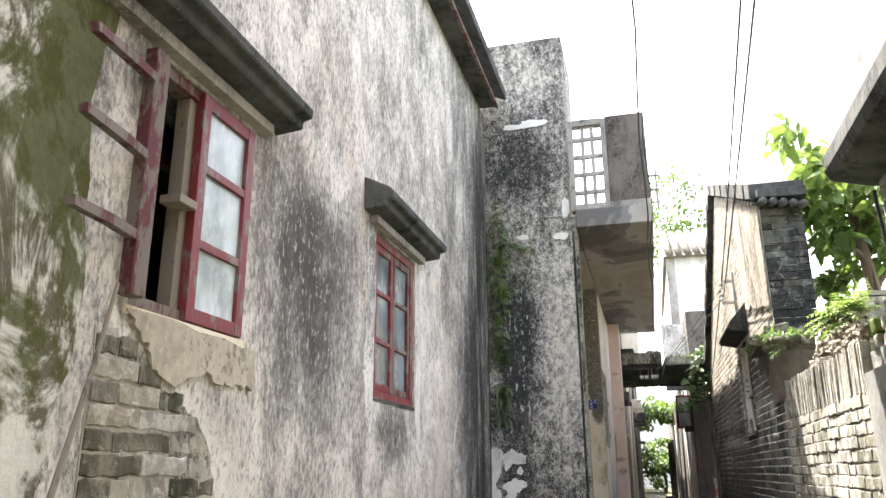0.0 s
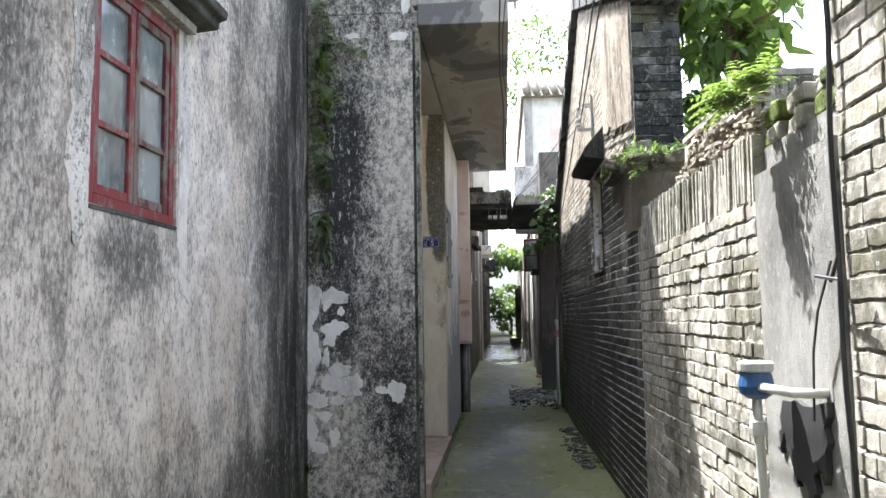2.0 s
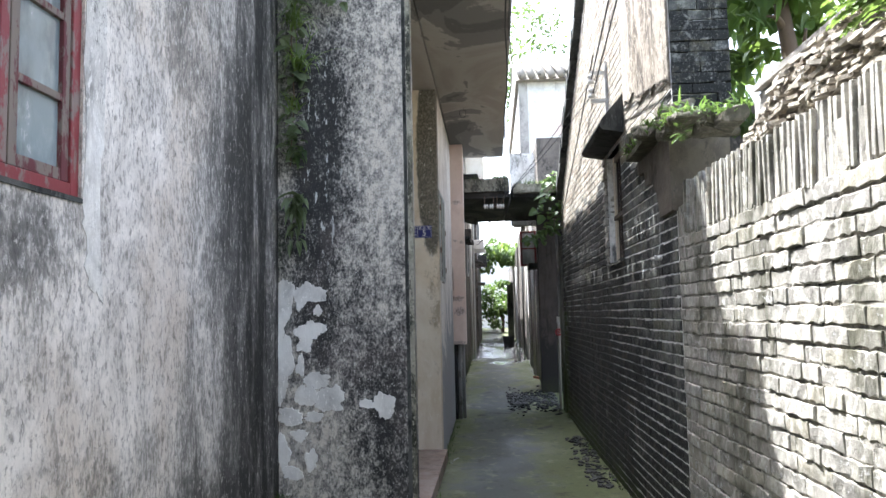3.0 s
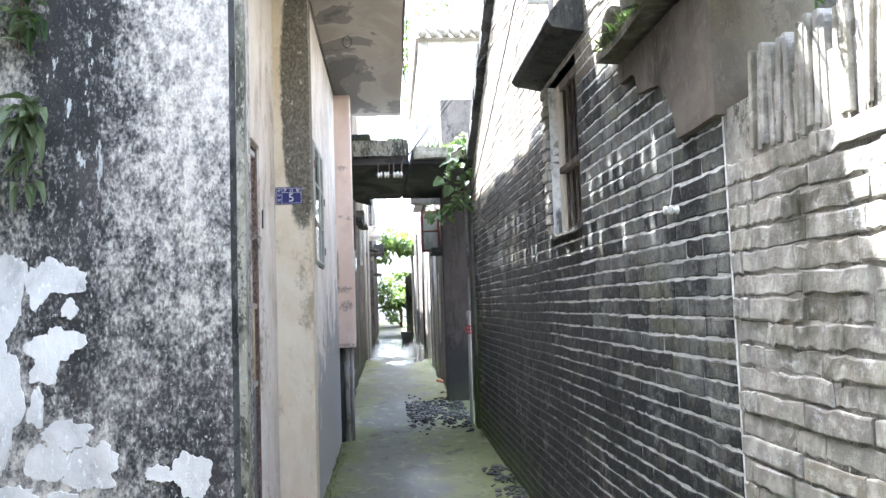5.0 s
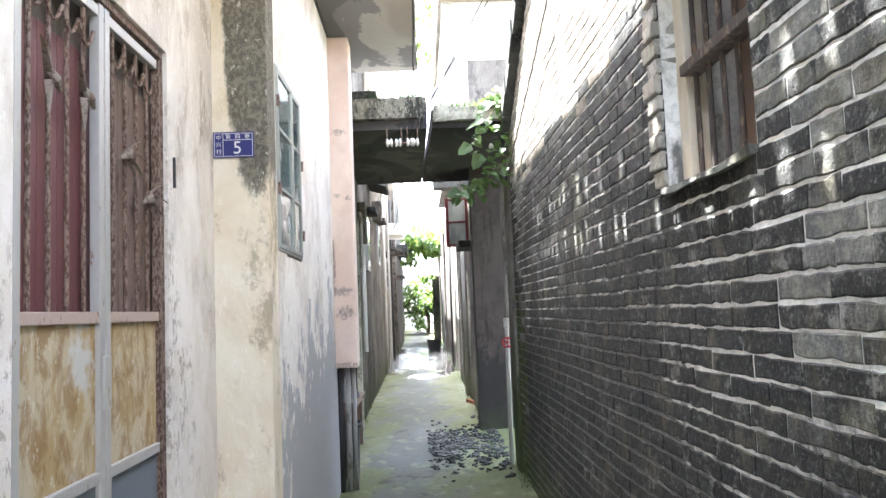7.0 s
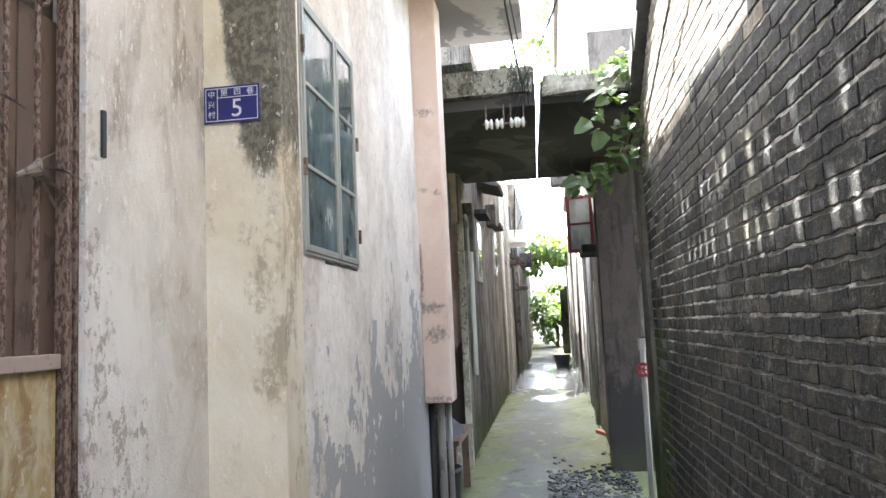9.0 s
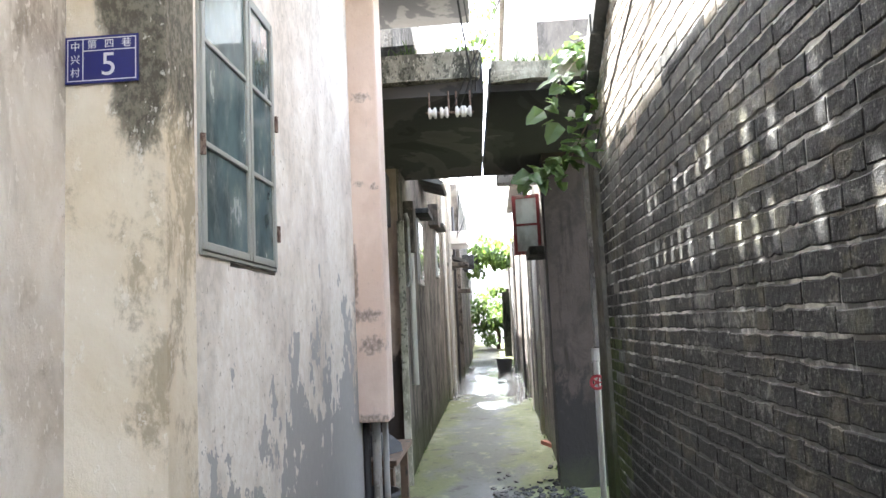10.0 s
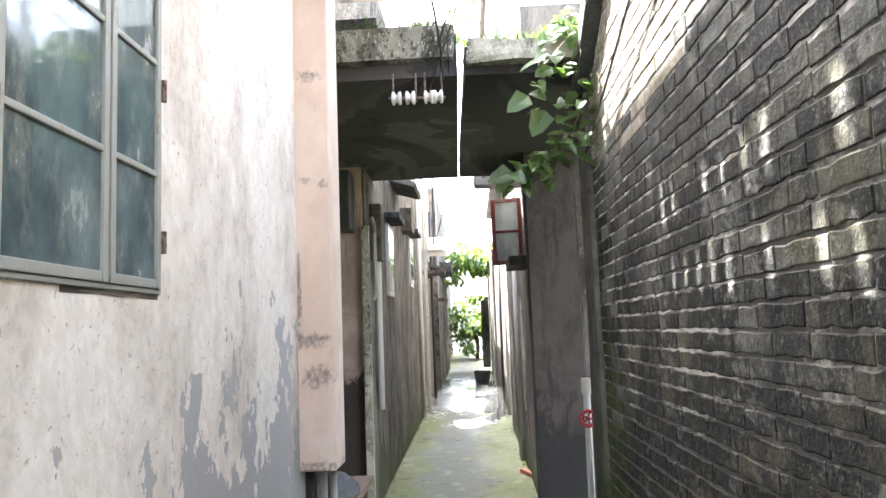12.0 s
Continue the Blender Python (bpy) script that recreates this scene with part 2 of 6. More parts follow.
def pillar_plaster():
    """Pebbly plaster: pale and black specks whose share changes from zone to zone."""
    n = Nodes("black_speckled_plaster", 0.93)
    n.bsdf.inputs["Specular IOR Level"].default_value = 0.15
    cloud = n.noise(1.3, 6, (1, 1, 0.6), 0.66, 3, 0.4)
    run = n.noise(7.0, 5, (1, 1, 0.15), 0.66, 12)
    mid = n.noise(22.0, 5, (1, 1, 0.7), 0.74, 5)
    fine = n.noise(75.0, 4, (1, 1, 0.65), 0.72, 9)
    strip = n.blob((-1.2, 7.15, 2.5), (0.28, 0, 1.5))
    dark = [((-0.85, 7.15, 1.05), (0.34, 0, 0.8)), ((-0.75, 7.15, 0.2), (0.4, 0, 0.6)), ((-1.05, 7.15, 4.45), (0.7, 0, 0.5)), ((-1.2, 7.15, 1.35), (0.2, 0, 0.4))]
    pale = [((-0.76, 7.15, 2.75), (0.34, 0, 1.1)), ((-1.3, 7.15, 0.4), (0.25, 0, 0.5)), ((-1.1, 7.15, 5.5), (0.6, 0, 0.5))]
    m = n.weigh((fine, 0.5), (mid, 0.4), (cloud, 0.4), (run, 0.22), (strip, 0.105), *[(n.blob(*b), 0.07) for b in dark], *[(n.blob(*b), -0.07) for b in pale])
    c = n.mix(n.band(mid, 0.4, 0.62), (0.6, 0.555, 0.485), (0.36, 0.33, 0.295))
    c = n.mix(n.math("MULTIPLY", n.band(m, 0.655, 0.81), 0.9), c, (0.165, 0.158, 0.15))
    c = n.mix(n.math("MULTIPLY", n.band(m, 0.76, 0.88), 0.9), c, (0.02, 0.021, 0.022))
    c = n.mix(n.math("MULTIPLY", n.band(n.noise(2.0, 4, (1, 1, 0.6), 0.6, 33), 0.55, 0.7), 0.12), c, (0.36, 0.29, 0.27))
    fleck = n.band(n.noise(60.0, 3, (1, 1, 0.5), 0.7, 41), 0.615, 0.65)
    c = n.mix(n.math("MULTIPLY", fleck, n.math("SUBTRACT", 0.7, n.math("MULTIPLY", strip, 0.5))), c, (0.66, 0.64, 0.6))
    drip = n.math("MULTIPLY", n.band(n.noise(26.0, 4, (1, 1, 0.3), 0.7, 71), 0.6, 0.64), strip)
    c = n.mix(n.math("MULTIPLY", drip, 0.8), c, (0.6, 0.6, 0.57))
    film = n.math("MULTIPLY", n.blob((-1.5, 7.15, 2.6), (0.16, 0, 2.2)), n.band(n.noise(5.0, 5, (1, 1, 0.5), 0.7, 50), 0.4, 0.6))
    c = n.mix(n.math("MULTIPLY", film, 0.65), c, (0.07, 0.085, 0.05))
    h = n.weigh((fine, 0.6), (mid, 0.5), (fleck, 0.2))
    return n.done(c, h, 0.9, 0.014)


PL_LEFT = house_plaster()
PL_PILLAR = pillar_plaster()
PL_CREAM = plaster("cream_limewash", (0.84, 0.8, 0.76), (0.76, 0.7, 0.64), (0.36, 0.315, 0.27), 0.46, 0.5, 0.9, 0.0, 9.0, 0.3, 0.45, 0.7)
def pier_paint():
    """Yellowed limewash, worn to dark gritty render along one upper edge, with olive damp patches."""
    n = Nodes("yellowed_limewash", 0.9)
    n.bsdf.inputs["Specular IOR Level"].default_value = 0.2
    soft = n.noise(2.2, 6, (1, 1, 0.6), 0.66, 14, 0.5)
    mid = n.noise(9.0, 6, (1, 1, 0.6), 0.72, 5, 0.4)
    fine = n.noise(55.0, 5, (1, 1, 0.7), 0.74, 8)
    c = n.mix(n.band(soft, 0.36, 0.62), (0.8, 0.735, 0.62), (0.68, 0.59, 0.45))
    damp = n.weigh((mid, 0.6), (soft, 0.4), (fine, 0.15), (n.blob((-0.61, 9.74, 1.75), (0.12, 0, 0.9)), 0.1))
    c = n.mix(n.math("MULTIPLY", n.band(damp, 0.63, 0.73), 0.65), c, (0.27, 0.22, 0.14))
    bare = n.weigh((n.blob((-0.635, 9.74, 3.05), (0.2, 0, 1.45)), 1.15), (mid, 0.7), (fine, 0.3))
    c = n.mix(n.math("MULTIPLY", n.band(bare, 0.78, 1.0), 0.9), c, n.mix(n.band(fine, 0.42, 0.6), (0.05, 0.05, 0.042), (0.17, 0.16, 0.13)))
    chip = n.band(n.noise(24.0, 5, (1, 1, 0.6), 0.74, 33), 0.6, 0.635)
    c = n.mix(n.math("MULTIPLY", chip, 0.5), c, (0.86, 0.82, 0.74))
    return n.done(c, n.weigh((fine, 0.5), (mid, 0.4), (chip, 0.2)), 0.7, 0.012)


PL_PIER = pier_paint()
def casing_paint():
    """Faded pink paint with smudges of black mould at a few heights."""
    n = Nodes("pink_paint_on_plaster", 0.88)
    fine = n.noise(40.0, 5, (1, 1, 0.7), 0.7, 3)
    soft = n.noise(3.0, 5, (1, 1, 0.7), 0.6, 6)
    c = n.mix(n.band(soft, 0.38, 0.62), (0.8, 0.66, 0.58), (0.7, 0.55, 0.47))
    smudges = [((-0.5, 12.3, 1.64), (0.13, 0, 0.06)), ((-0.48, 12.3, 1.47), (0.13, 0, 0.09)), ((-0.53, 12.3, 2.42), (0.06, 0, 0.04)), ((-0.44, 12.3, 2.4), (0.04, 0, 0.04)), ((-0.5, 12.3, 2.95), (0.1, 0, 0.05)), ((-0.57, 12.3, 1.85), (0.03, 0, 0.35)), ((-0.5, 12.3, 1.05), (0.2, 0, 0.05))]
    m = n.weigh((fine, 0.7), (soft, 0.2), *[(n.blob(*b), 0.2) for b in smudges])
    c = n.mix(n.math("MULTIPLY", n.band(m, 0.52, 0.74), 0.7), c, (0.1, 0.082, 0.075))
    c = n.mix(n.math("MULTIPLY", n.band(n.noise(9.0, 5, (1, 1, 0.4), 0.7, 12), 0.58, 0.7), 0.4), c, (0.42, 0.34, 0.3))
    return n.done(c, fine, 0.4, 0.008)


PL_PINK = casing_paint()
PL_DARK = plaster("dark_mottled_plaster", (0.17, 0.145, 0.125), (0.1, 0.088, 0.078), (0.025, 0.024, 0.023), 0.55, 0.4, 1.0, 0.7, 17.0, 0.7)
def low_mould_plaster(name, upper, mid, rise, off, moss):
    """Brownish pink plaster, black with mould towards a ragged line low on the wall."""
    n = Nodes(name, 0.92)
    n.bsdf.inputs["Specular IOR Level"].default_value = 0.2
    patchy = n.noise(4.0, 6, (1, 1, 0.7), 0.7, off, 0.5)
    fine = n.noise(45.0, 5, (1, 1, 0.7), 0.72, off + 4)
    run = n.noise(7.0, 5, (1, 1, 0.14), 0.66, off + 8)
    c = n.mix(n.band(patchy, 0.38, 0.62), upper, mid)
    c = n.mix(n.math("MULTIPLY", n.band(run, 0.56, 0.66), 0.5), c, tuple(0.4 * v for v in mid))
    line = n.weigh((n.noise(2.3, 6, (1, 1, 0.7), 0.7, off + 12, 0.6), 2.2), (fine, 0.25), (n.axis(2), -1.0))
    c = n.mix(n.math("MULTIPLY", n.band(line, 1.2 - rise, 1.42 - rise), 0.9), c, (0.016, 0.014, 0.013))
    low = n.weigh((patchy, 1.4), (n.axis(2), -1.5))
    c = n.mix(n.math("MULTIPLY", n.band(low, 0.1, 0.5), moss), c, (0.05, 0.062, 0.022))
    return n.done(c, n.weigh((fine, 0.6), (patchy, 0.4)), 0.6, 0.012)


# step wall: colour set very dark to hold the shade under the slab
PL_STEP_SHADE = low_mould_plaster("shaded_brown_plaster", (0.046, 0.035, 0.03), (0.028, 0.022, 0.019), 1.15, 19.0, 0.3)
PL_RECESS = low_mould_plaster("brownish_pink_plaster", (0.4, 0.3, 0.25), (0.29, 0.22, 0.185), 1.4, 51.0, 0.8)
PL_BAND = plaster("mouldy_pale_concrete", (0.46, 0.43, 0.35), (0.26, 0.25, 0.19), (0.035, 0.036, 0.028), 0.6, 0.8, 0.7, 0.0, 57.0, 0.5, 0.5, 0.8)


def wall_mortar():
    """White lime joints on the near stretch, going black farther on and low down."""
    n = Nodes("lime_and_black_mortar", 0.92)
    n.bsdf.inputs["Specular IOR Level"].default_value = 0.2
    fine = n.noise(34.0, 5, (1, 1, 1), 0.75, 5)
    c = n.mix(n.band(fine, 0.4, 0.66), (0.84, 0.83, 0.8), (0.6, 0.59, 0.56))
    cloud = n.noise(2.2, 6, (1, 1, 0.7), 0.72, 9, 0.5)
    reach = n.weigh((n.band(n.axis(1), 7.4, 10.5), 0.14), (cloud, 1.0), (n.blob((1.0, 10.2, 0.6), (0, 3.6, 1.1)), 0.19))
    c = n.mix(n.math("MULTIPLY", n.band(reach, 0.54, 0.68), 0.85), c, (0.035, 0.035, 0.032))
    return n.done(c, fine, 0.6, 0.01)


MORTAR_BLACK = wall_mortar()
PL_WHITE = plaster("white_limewash", (0.8, 0.78, 0.74), (0.68, 0.66, 0.62), (0.3, 0.29, 0.28), 0.25, 0.3, 1.0, 0.0, 21.0)
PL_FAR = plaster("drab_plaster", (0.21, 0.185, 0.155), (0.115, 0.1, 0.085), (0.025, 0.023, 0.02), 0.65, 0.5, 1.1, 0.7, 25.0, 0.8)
CONCRETE = plaster("stained_concrete", (0.42, 0.4, 0.36), (0.29, 0.27, 0.25), (0.06, 0.058, 0.054), 0.5, 0.4, 0.5, 0.0, 29.0, 0.5, 1.0)


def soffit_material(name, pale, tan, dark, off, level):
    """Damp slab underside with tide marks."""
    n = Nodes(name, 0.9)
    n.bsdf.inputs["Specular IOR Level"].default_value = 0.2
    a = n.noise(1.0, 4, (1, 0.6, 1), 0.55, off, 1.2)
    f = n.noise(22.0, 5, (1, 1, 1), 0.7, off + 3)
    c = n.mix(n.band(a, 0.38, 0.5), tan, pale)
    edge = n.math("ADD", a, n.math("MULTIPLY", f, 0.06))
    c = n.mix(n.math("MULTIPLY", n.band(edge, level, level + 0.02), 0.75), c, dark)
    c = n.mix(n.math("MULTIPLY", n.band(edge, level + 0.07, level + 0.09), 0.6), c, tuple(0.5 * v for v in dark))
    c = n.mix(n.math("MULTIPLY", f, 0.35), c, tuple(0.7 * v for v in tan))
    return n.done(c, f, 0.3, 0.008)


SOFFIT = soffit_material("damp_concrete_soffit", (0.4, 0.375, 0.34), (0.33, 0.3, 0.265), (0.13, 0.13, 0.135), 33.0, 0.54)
# bridge underside: the shade below the slabs is put into this darker tone
SOFFIT_BLACK = soffit_material("shaded_concrete_soffit", (0.115, 0.112, 0.11), (0.09, 0.088, 0.088), (0.036, 0.037, 0.041), 47.0, 0.5)
SLATE = plaster("dark_moulded_concrete", (0.105, 0.105, 0.098), (0.058, 0.059, 0.056), (0.015, 0.016, 0.015), 0.55, 0.3, 0.6, 0.0, 37.0)
MORTAR = plaster("lime_mortar", (0.78, 0.76, 0.71), (0.5, 0.48, 0.44), (0.05, 0.048, 0.044), 0.58, 0.6, 0.8, 0.0, 41.0)
MORTAR_GREY = plaster("grey_mortar", (0.44, 0.415, 0.36), (0.27, 0.25, 0.215), (0.04, 0.038, 0.032), 0.55, 0.6, 0.8, 0.0, 45.0)
BRICK_GREY = brickwork("pale_grey_brick", ((0.25, 0.235, 0.21), (0.36, 0.34, 0.3), (0.31, 0.285, 0.22)), (0.075, 0.072, 0.048), 0.5, 2.0)
BRICK_MID = brickwork("grey_sooty_brick", ((0.09, 0.092, 0.092), (0.17, 0.17, 0.163), (0.28, 0.27, 0.24)), (0.03, 0.03, 0.03), 0.35, 10.0)
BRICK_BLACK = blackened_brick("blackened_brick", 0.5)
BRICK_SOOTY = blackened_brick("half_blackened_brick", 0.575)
BRICK_MOSS = brickwork("moss_grown_brick", ((0.045, 0.062, 0.022), (0.075, 0.095, 0.04), (0.03, 0.035, 0.02)), (0.02, 0.028, 0.012), 0.45, 15.0)
BRICK_PALE = brickwork("pale_tan_brick", ((0.26, 0.225, 0.175), (0.36, 0.33, 0.28), (0.2, 0.16, 0.115)), (0.08, 0.068, 0.05), 0.42, 8.0)
BRICK_MOSSY = brickwork("mossy_dark_brick", ((0.1, 0.09, 0.07), (0.18, 0.16, 0.13), (0.08, 0.075, 0.05)), (0.03, 0.032, 0.016), 0.55, 12.0)
RED_WOOD = painted("faded_red_paint", (0.19, 0.025, 0.03), (0.17, 0.125, 0.11), 0.58)
RED_WOOD_WORN = painted("worn_red_paint_on_grey_wood", (0.1, 0.022, 0.026), (0.15, 0.12, 0.1), 0.8, 0.8)
OLD_WOOD = painted("weathered_grey_wood", (0.26, 0.22, 0.18), (0.12, 0.1, 0.085), 0.5, 0.85)
BROWN_WOOD = painted("dark_brown_wood", (0.14, 0.09, 0.06), (0.05, 0.04, 0.035), 0.4, 0.75)
MAROON = painted("maroon_painted_boards", (0.15, 0.05, 0.055), (0.12, 0.05, 0.045), 0.3, 0.6)
STEEL_PAINT = painted("grey_painted_steel", (0.47, 0.46, 0.44), (0.24, 0.14, 0.08), 0.25, 0.5, 0.2, 26.0)
STEEL_GREEN = painted("grey_green_painted_steel", (0.36, 0.375, 0.35), (0.22, 0.14, 0.09), 0.2, 0.55, 0.1, 30.0)


def rust_panel():
    """Sheet steel with smeared rust over pale paint."""
    n = Nodes("rust_smeared_steel", 0.65, 0.1)
    a = n.noise(5.0, 6, (1, 1, 0.45), 0.72, 2, 0.8)
    f = n.noise(13.0, 5, (1, 1, 0.6), 0.66, 6, 0.8)
    c = n.mix(n.band(a, 0.42, 0.56), (0.5, 0.43, 0.3), (0.4, 0.29, 0.14))
    c = n.mix(n.math("MULTIPLY", n.band(f, 0.46, 0.62), 0.75), c, (0.26, 0.15, 0.055))
    c = n.mix(n.math("MULTIPLY", n.band(n.noise(40.0, 4, (1, 1, 0.6), 0.7, 9), 0.6, 0.66), 0.7), c, (0.62, 0.58, 0.5))
    c = n.mix(n.math("MULTIPLY", n.band(n.noise(3.0, 4, (1, 1, 1), 0.6, 12), 0.58, 0.66), 0.8), c, (0.55, 0.57, 0.57))
    return n.done(c, f, 0.4, 0.006)


RUSTY = rust_panel()
BLUE_STEEL = painted("blue_grey_sheet_steel", (0.16, 0.19, 0.23), (0.3, 0.3, 0.3), 0.2, 0.5, 0.1)
RUST_BAR = painted("flaking_rusty_bar", (0.25, 0.18, 0.145), (0.085, 0.046, 0.034), 0.72, 0.75, 0.1, 120.0)
PVC = painted("grey_white_plastic", (0.62, 0.6, 0.56), (0.4, 0.38, 0.33), 0.15, 0.4)
DARK_IRON = painted("dark_rusted_iron", (0.09, 0.07, 0.058), (0.24, 0.17, 0.12), 0.45, 0.75, 0.2, 40.0)
PIPE_GREY = painted("dirty_grey_plastic", (0.3, 0.29, 0.27), (0.14, 0.13, 0.11), 0.5, 0.5)
CABLE = painted("black_rubber", (0.03, 0.03, 0.032), (0.06, 0.06, 0.06), 0.3, 0.6)
CERAMIC = painted("glazed_white_porcelain", (0.72, 0.7, 0.66), (0.3, 0.27, 0.22), 0.2, 0.2)
TILE_CLAY = painted("grey_clay_tile", (0.3, 0.27, 0.23), (0.12, 0.115, 0.1), 0.4, 0.85)


def side_material():
    """Cream limewash, peeled to grey paint low down with a ragged edge."""
    n = Nodes("peeling_limewash", 0.85)
    fine = n.noise(30.0, 5, (1, 1, 0.7), 0.7, 2)
    big = n.noise(2.0, 5, (1, 1, 0.7), 0.6, 5)
    c = n.mix(n.band(fine, 0.35, 0.65), (0.86, 0.83, 0.79), (0.76, 0.71, 0.65))
    c = n.mix(n.math("MULTIPLY", n.band(n.weigh((big, 0.7), (n.noise(7.0, 6, (1, 1, 0.8), 0.72, 41, 0.6), 0.35)), 0.46, 0.62), 0.75), c, n.mix(n.band(fine, 0.4, 0.6), (0.44, 0.39, 0.34), (0.64, 0.58, 0.52)))
    c = n.mix(n.math("MULTIPLY", n.band(n.noise(45.0, 4, (1, 1, 1), 0.7, 8), 0.62, 0.68), 0.7), c, (0.22, 0.19, 0.15))
    rag = n.math("ADD", n.math("MULTIPLY", n.noise(4.0, 5, (1, 1, 0.8), 0.62, 11), 0.6), n.math("MULTIPLY", n.noise(13.0, 4, (1, 1, 0.75), 0.6, 16), 0.4))
    h = n.t.nodes.new("ShaderNodeMath")
    h.operation = "MULTIPLY_ADD"
    n.put(h.inputs[0], n.axis(1))
    h.inputs[1].default_value, h.inputs[2].default_value = 0.2, -0.91
    d = n.t.nodes.new("ShaderNodeMath")
    d.operation = "SUBTRACT"
    n.put(d.inputs[0], h.outputs[0])
    n.put(d.inputs[1], n.axis(2))
    e = n.t.nodes.new("ShaderNodeMath")
    e.operation = "MULTIPLY_ADD"
    n.put(e.inputs[0], rag)
    e.inputs[1].default_value = 4.2
    n.put(e.inputs[2], d.outputs[0])
    peel = n.band(e.outputs[0], 2.12, 2.16)
    c = n.mix(peel, c, n.mix(fine, (0.36, 0.36, 0.37), (0.46, 0.46, 0.46)))
    hgt = n.math("SUBTRACT", n.math("MULTIPLY", fine, 0.6), n.math("MULTIPLY", peel, 0.3))
    return n.done(c, hgt, 0.5, 0.01)


PL_SIDE = side_material()


def floor_material():
    n = Nodes("mossy_wet_concrete", 0.6)
    big = n.noise(0.8, 5, (1, 0.5, 1), 0.6, 2)
    fine = n.noise(30.0, 5, (1, 1, 1), 0.7, 5)
    c = n.mix(fine, (0.07, 0.078, 0.062), (0.15, 0.155, 0.13))
    c = n.mix(n.band(big, 0.42, 0.62), c, (0.07, 0.076, 0.07))
    off_centre = n.math("ABSOLUTE", n.axis(0), 0.0)
    edge = n.math("ADD", n.math("MULTIPLY", off_centre, 0.55), n.math("MULTIPLY", n.noise(2.4, 5, (1, 0.6, 1), 0.65, 8), 0.75))
    c = n.mix(n.math("MULTIPLY", n.band(edge, 0.46, 0.66), 0.9), c, n.mix(fine, (0.07, 0.085, 0.028), (0.15, 0.162, 0.068)))
    c = n.mix(n.math("MULTIPLY", n.band(n.noise(5.0, 6, (1, 0.7, 1), 0.72, 18), 0.54, 0.64), 0.5), c, (0.21, 0.225, 0.13))
    c = n.mix(n.math("MULTIPLY", n.band(n.noise(9.0, 6, (1, 0.7, 1), 0.72, 28), 0.56, 0.64), 0.6), c, (0.05, 0.055, 0.035))
    c = n.mix(n.math("MULTIPLY", n.band(n.noise(1.7, 4, (1, 1, 1), 0.6, 14), 0.62, 0.7), 0.7), c, (0.03, 0.03, 0.026))
    r = n.math("SUBTRACT", 0.85, n.math("MULTIPLY", n.band(big, 0.45, 0.65), 0.3))
    n.bsdf.inputs["Specular IOR Level"].default_value = 0.3
    # far wet patch; its paler colour also stands in for sunlight on the floor
    pool = n.weigh((n.noise(0.9, 6, (1.3, 0.55, 1), 0.68, 61, 0.4), 1.0), (n.blob((0.1, 25.0, 0.3), (0, 6.5, 0)), 0.32), (n.blob((0.2, 20.4, 0.2), (0.5, 0.9, 0)), 0.2))
    wet_sunlit = n.band(pool, 0.69, 0.73)
    c = n.mix(wet_sunlit, c, (0.2, 0.2, 0.185))
    r = n.math("SUBTRACT", r, n.math("MULTIPLY", wet_sunlit, 0.62))
    h = n.math("MULTIPLY", n.math("ADD", n.math("MULTIPLY", fine, 0.5), n.math("MULTIPLY", big, 0.5)), n.math("SUBTRACT", 1.0, n.math("MULTIPLY", wet_sunlit, 0.9)))
    return n.done(c, h, 0.35, 0.012, r)


FLOOR = floor_material()


def glass_material(name, colour, rough, alpha_mix):
    """Old window glass: dusty, with reflections put into its mottled colour."""
    m = Nodes(name, rough)
    d = m.noise(4.0, 5, (1, 1, 0.6), 0.6, 3)
    m.bsdf.inputs["Specular IOR Level"].default_value = 0.6
    m.put(m.bsdf.inputs["Transmission Weight"], alpha_mix)
    dust = m.band(m.noise(9.0, 6, (1, 1, 0.5), 0.7, 7), 0.45, 0.75)
    # light and dark blotches take the place of reflected sky and trees
    col = m.mix(m.band(d, 0.35, 0.65), tuple(0.7 * v for v in colour), tuple(min(1, 1.5 * v) for v in colour))
    col = m.mix(m.math("MULTIPLY", dust, 0.5), col, (0.4, 0.43, 0.42))
    return m.done(col, m.noise(3.0, 2), 0.06, 0.01, m.math("ADD", rough, m.math("MULTIPLY", dust, 0.35)))


GLASS_FROST = glass_material("frosted_window_glass", (0.42, 0.47, 0.48), 0.25, 0.0)
GLASS_DUSTY = glass_material("dusty_window_glass", (0.13, 0.155, 0.165), 0.07, 0.0)
GLASS_TEAL = glass_material("greenish_dirty_glass", (0.09, 0.13, 0.14), 0.04, 0.0)


def leaf_material(name, a, b):
    n = Nodes(name, 0.45)
    r = n.random()
    c = n.mix(r, a, b)
    n.put(n.bsdf.inputs["Transmission Weight"], 0.0)
    out = n.t.nodes["Material Output"]
    tr = n.t.nodes.new("ShaderNodeBsdfTranslucent")
    n.put(tr.inputs[0], n.mix(0.35, c, (0.25, 0.36, 0.06)))
    ms = n.t.nodes.new("ShaderNodeMixShader")
    ms.inputs[0].default_value = 0.42
    n.t.links.new(n.bsdf.outputs[0], ms.inputs[1])
    n.t.links.new(tr.outputs[0], ms.inputs[2])
    n.t.links.new(ms.outputs[0], out.inputs[0])
    return n.done(c)


LEAF = leaf_material("green_leaf", (0.05, 0.1, 0.025), (0.09, 0.15, 0.045))
LEAF_LIGHT = leaf_material("yellow_green_leaf", (0.1, 0.17, 0.035), (0.16, 0.22, 0.055))
LEAF_DARK = leaf_material("dark_green_leaf", (0.025, 0.05, 0.017), (0.05, 0.085, 0.028))
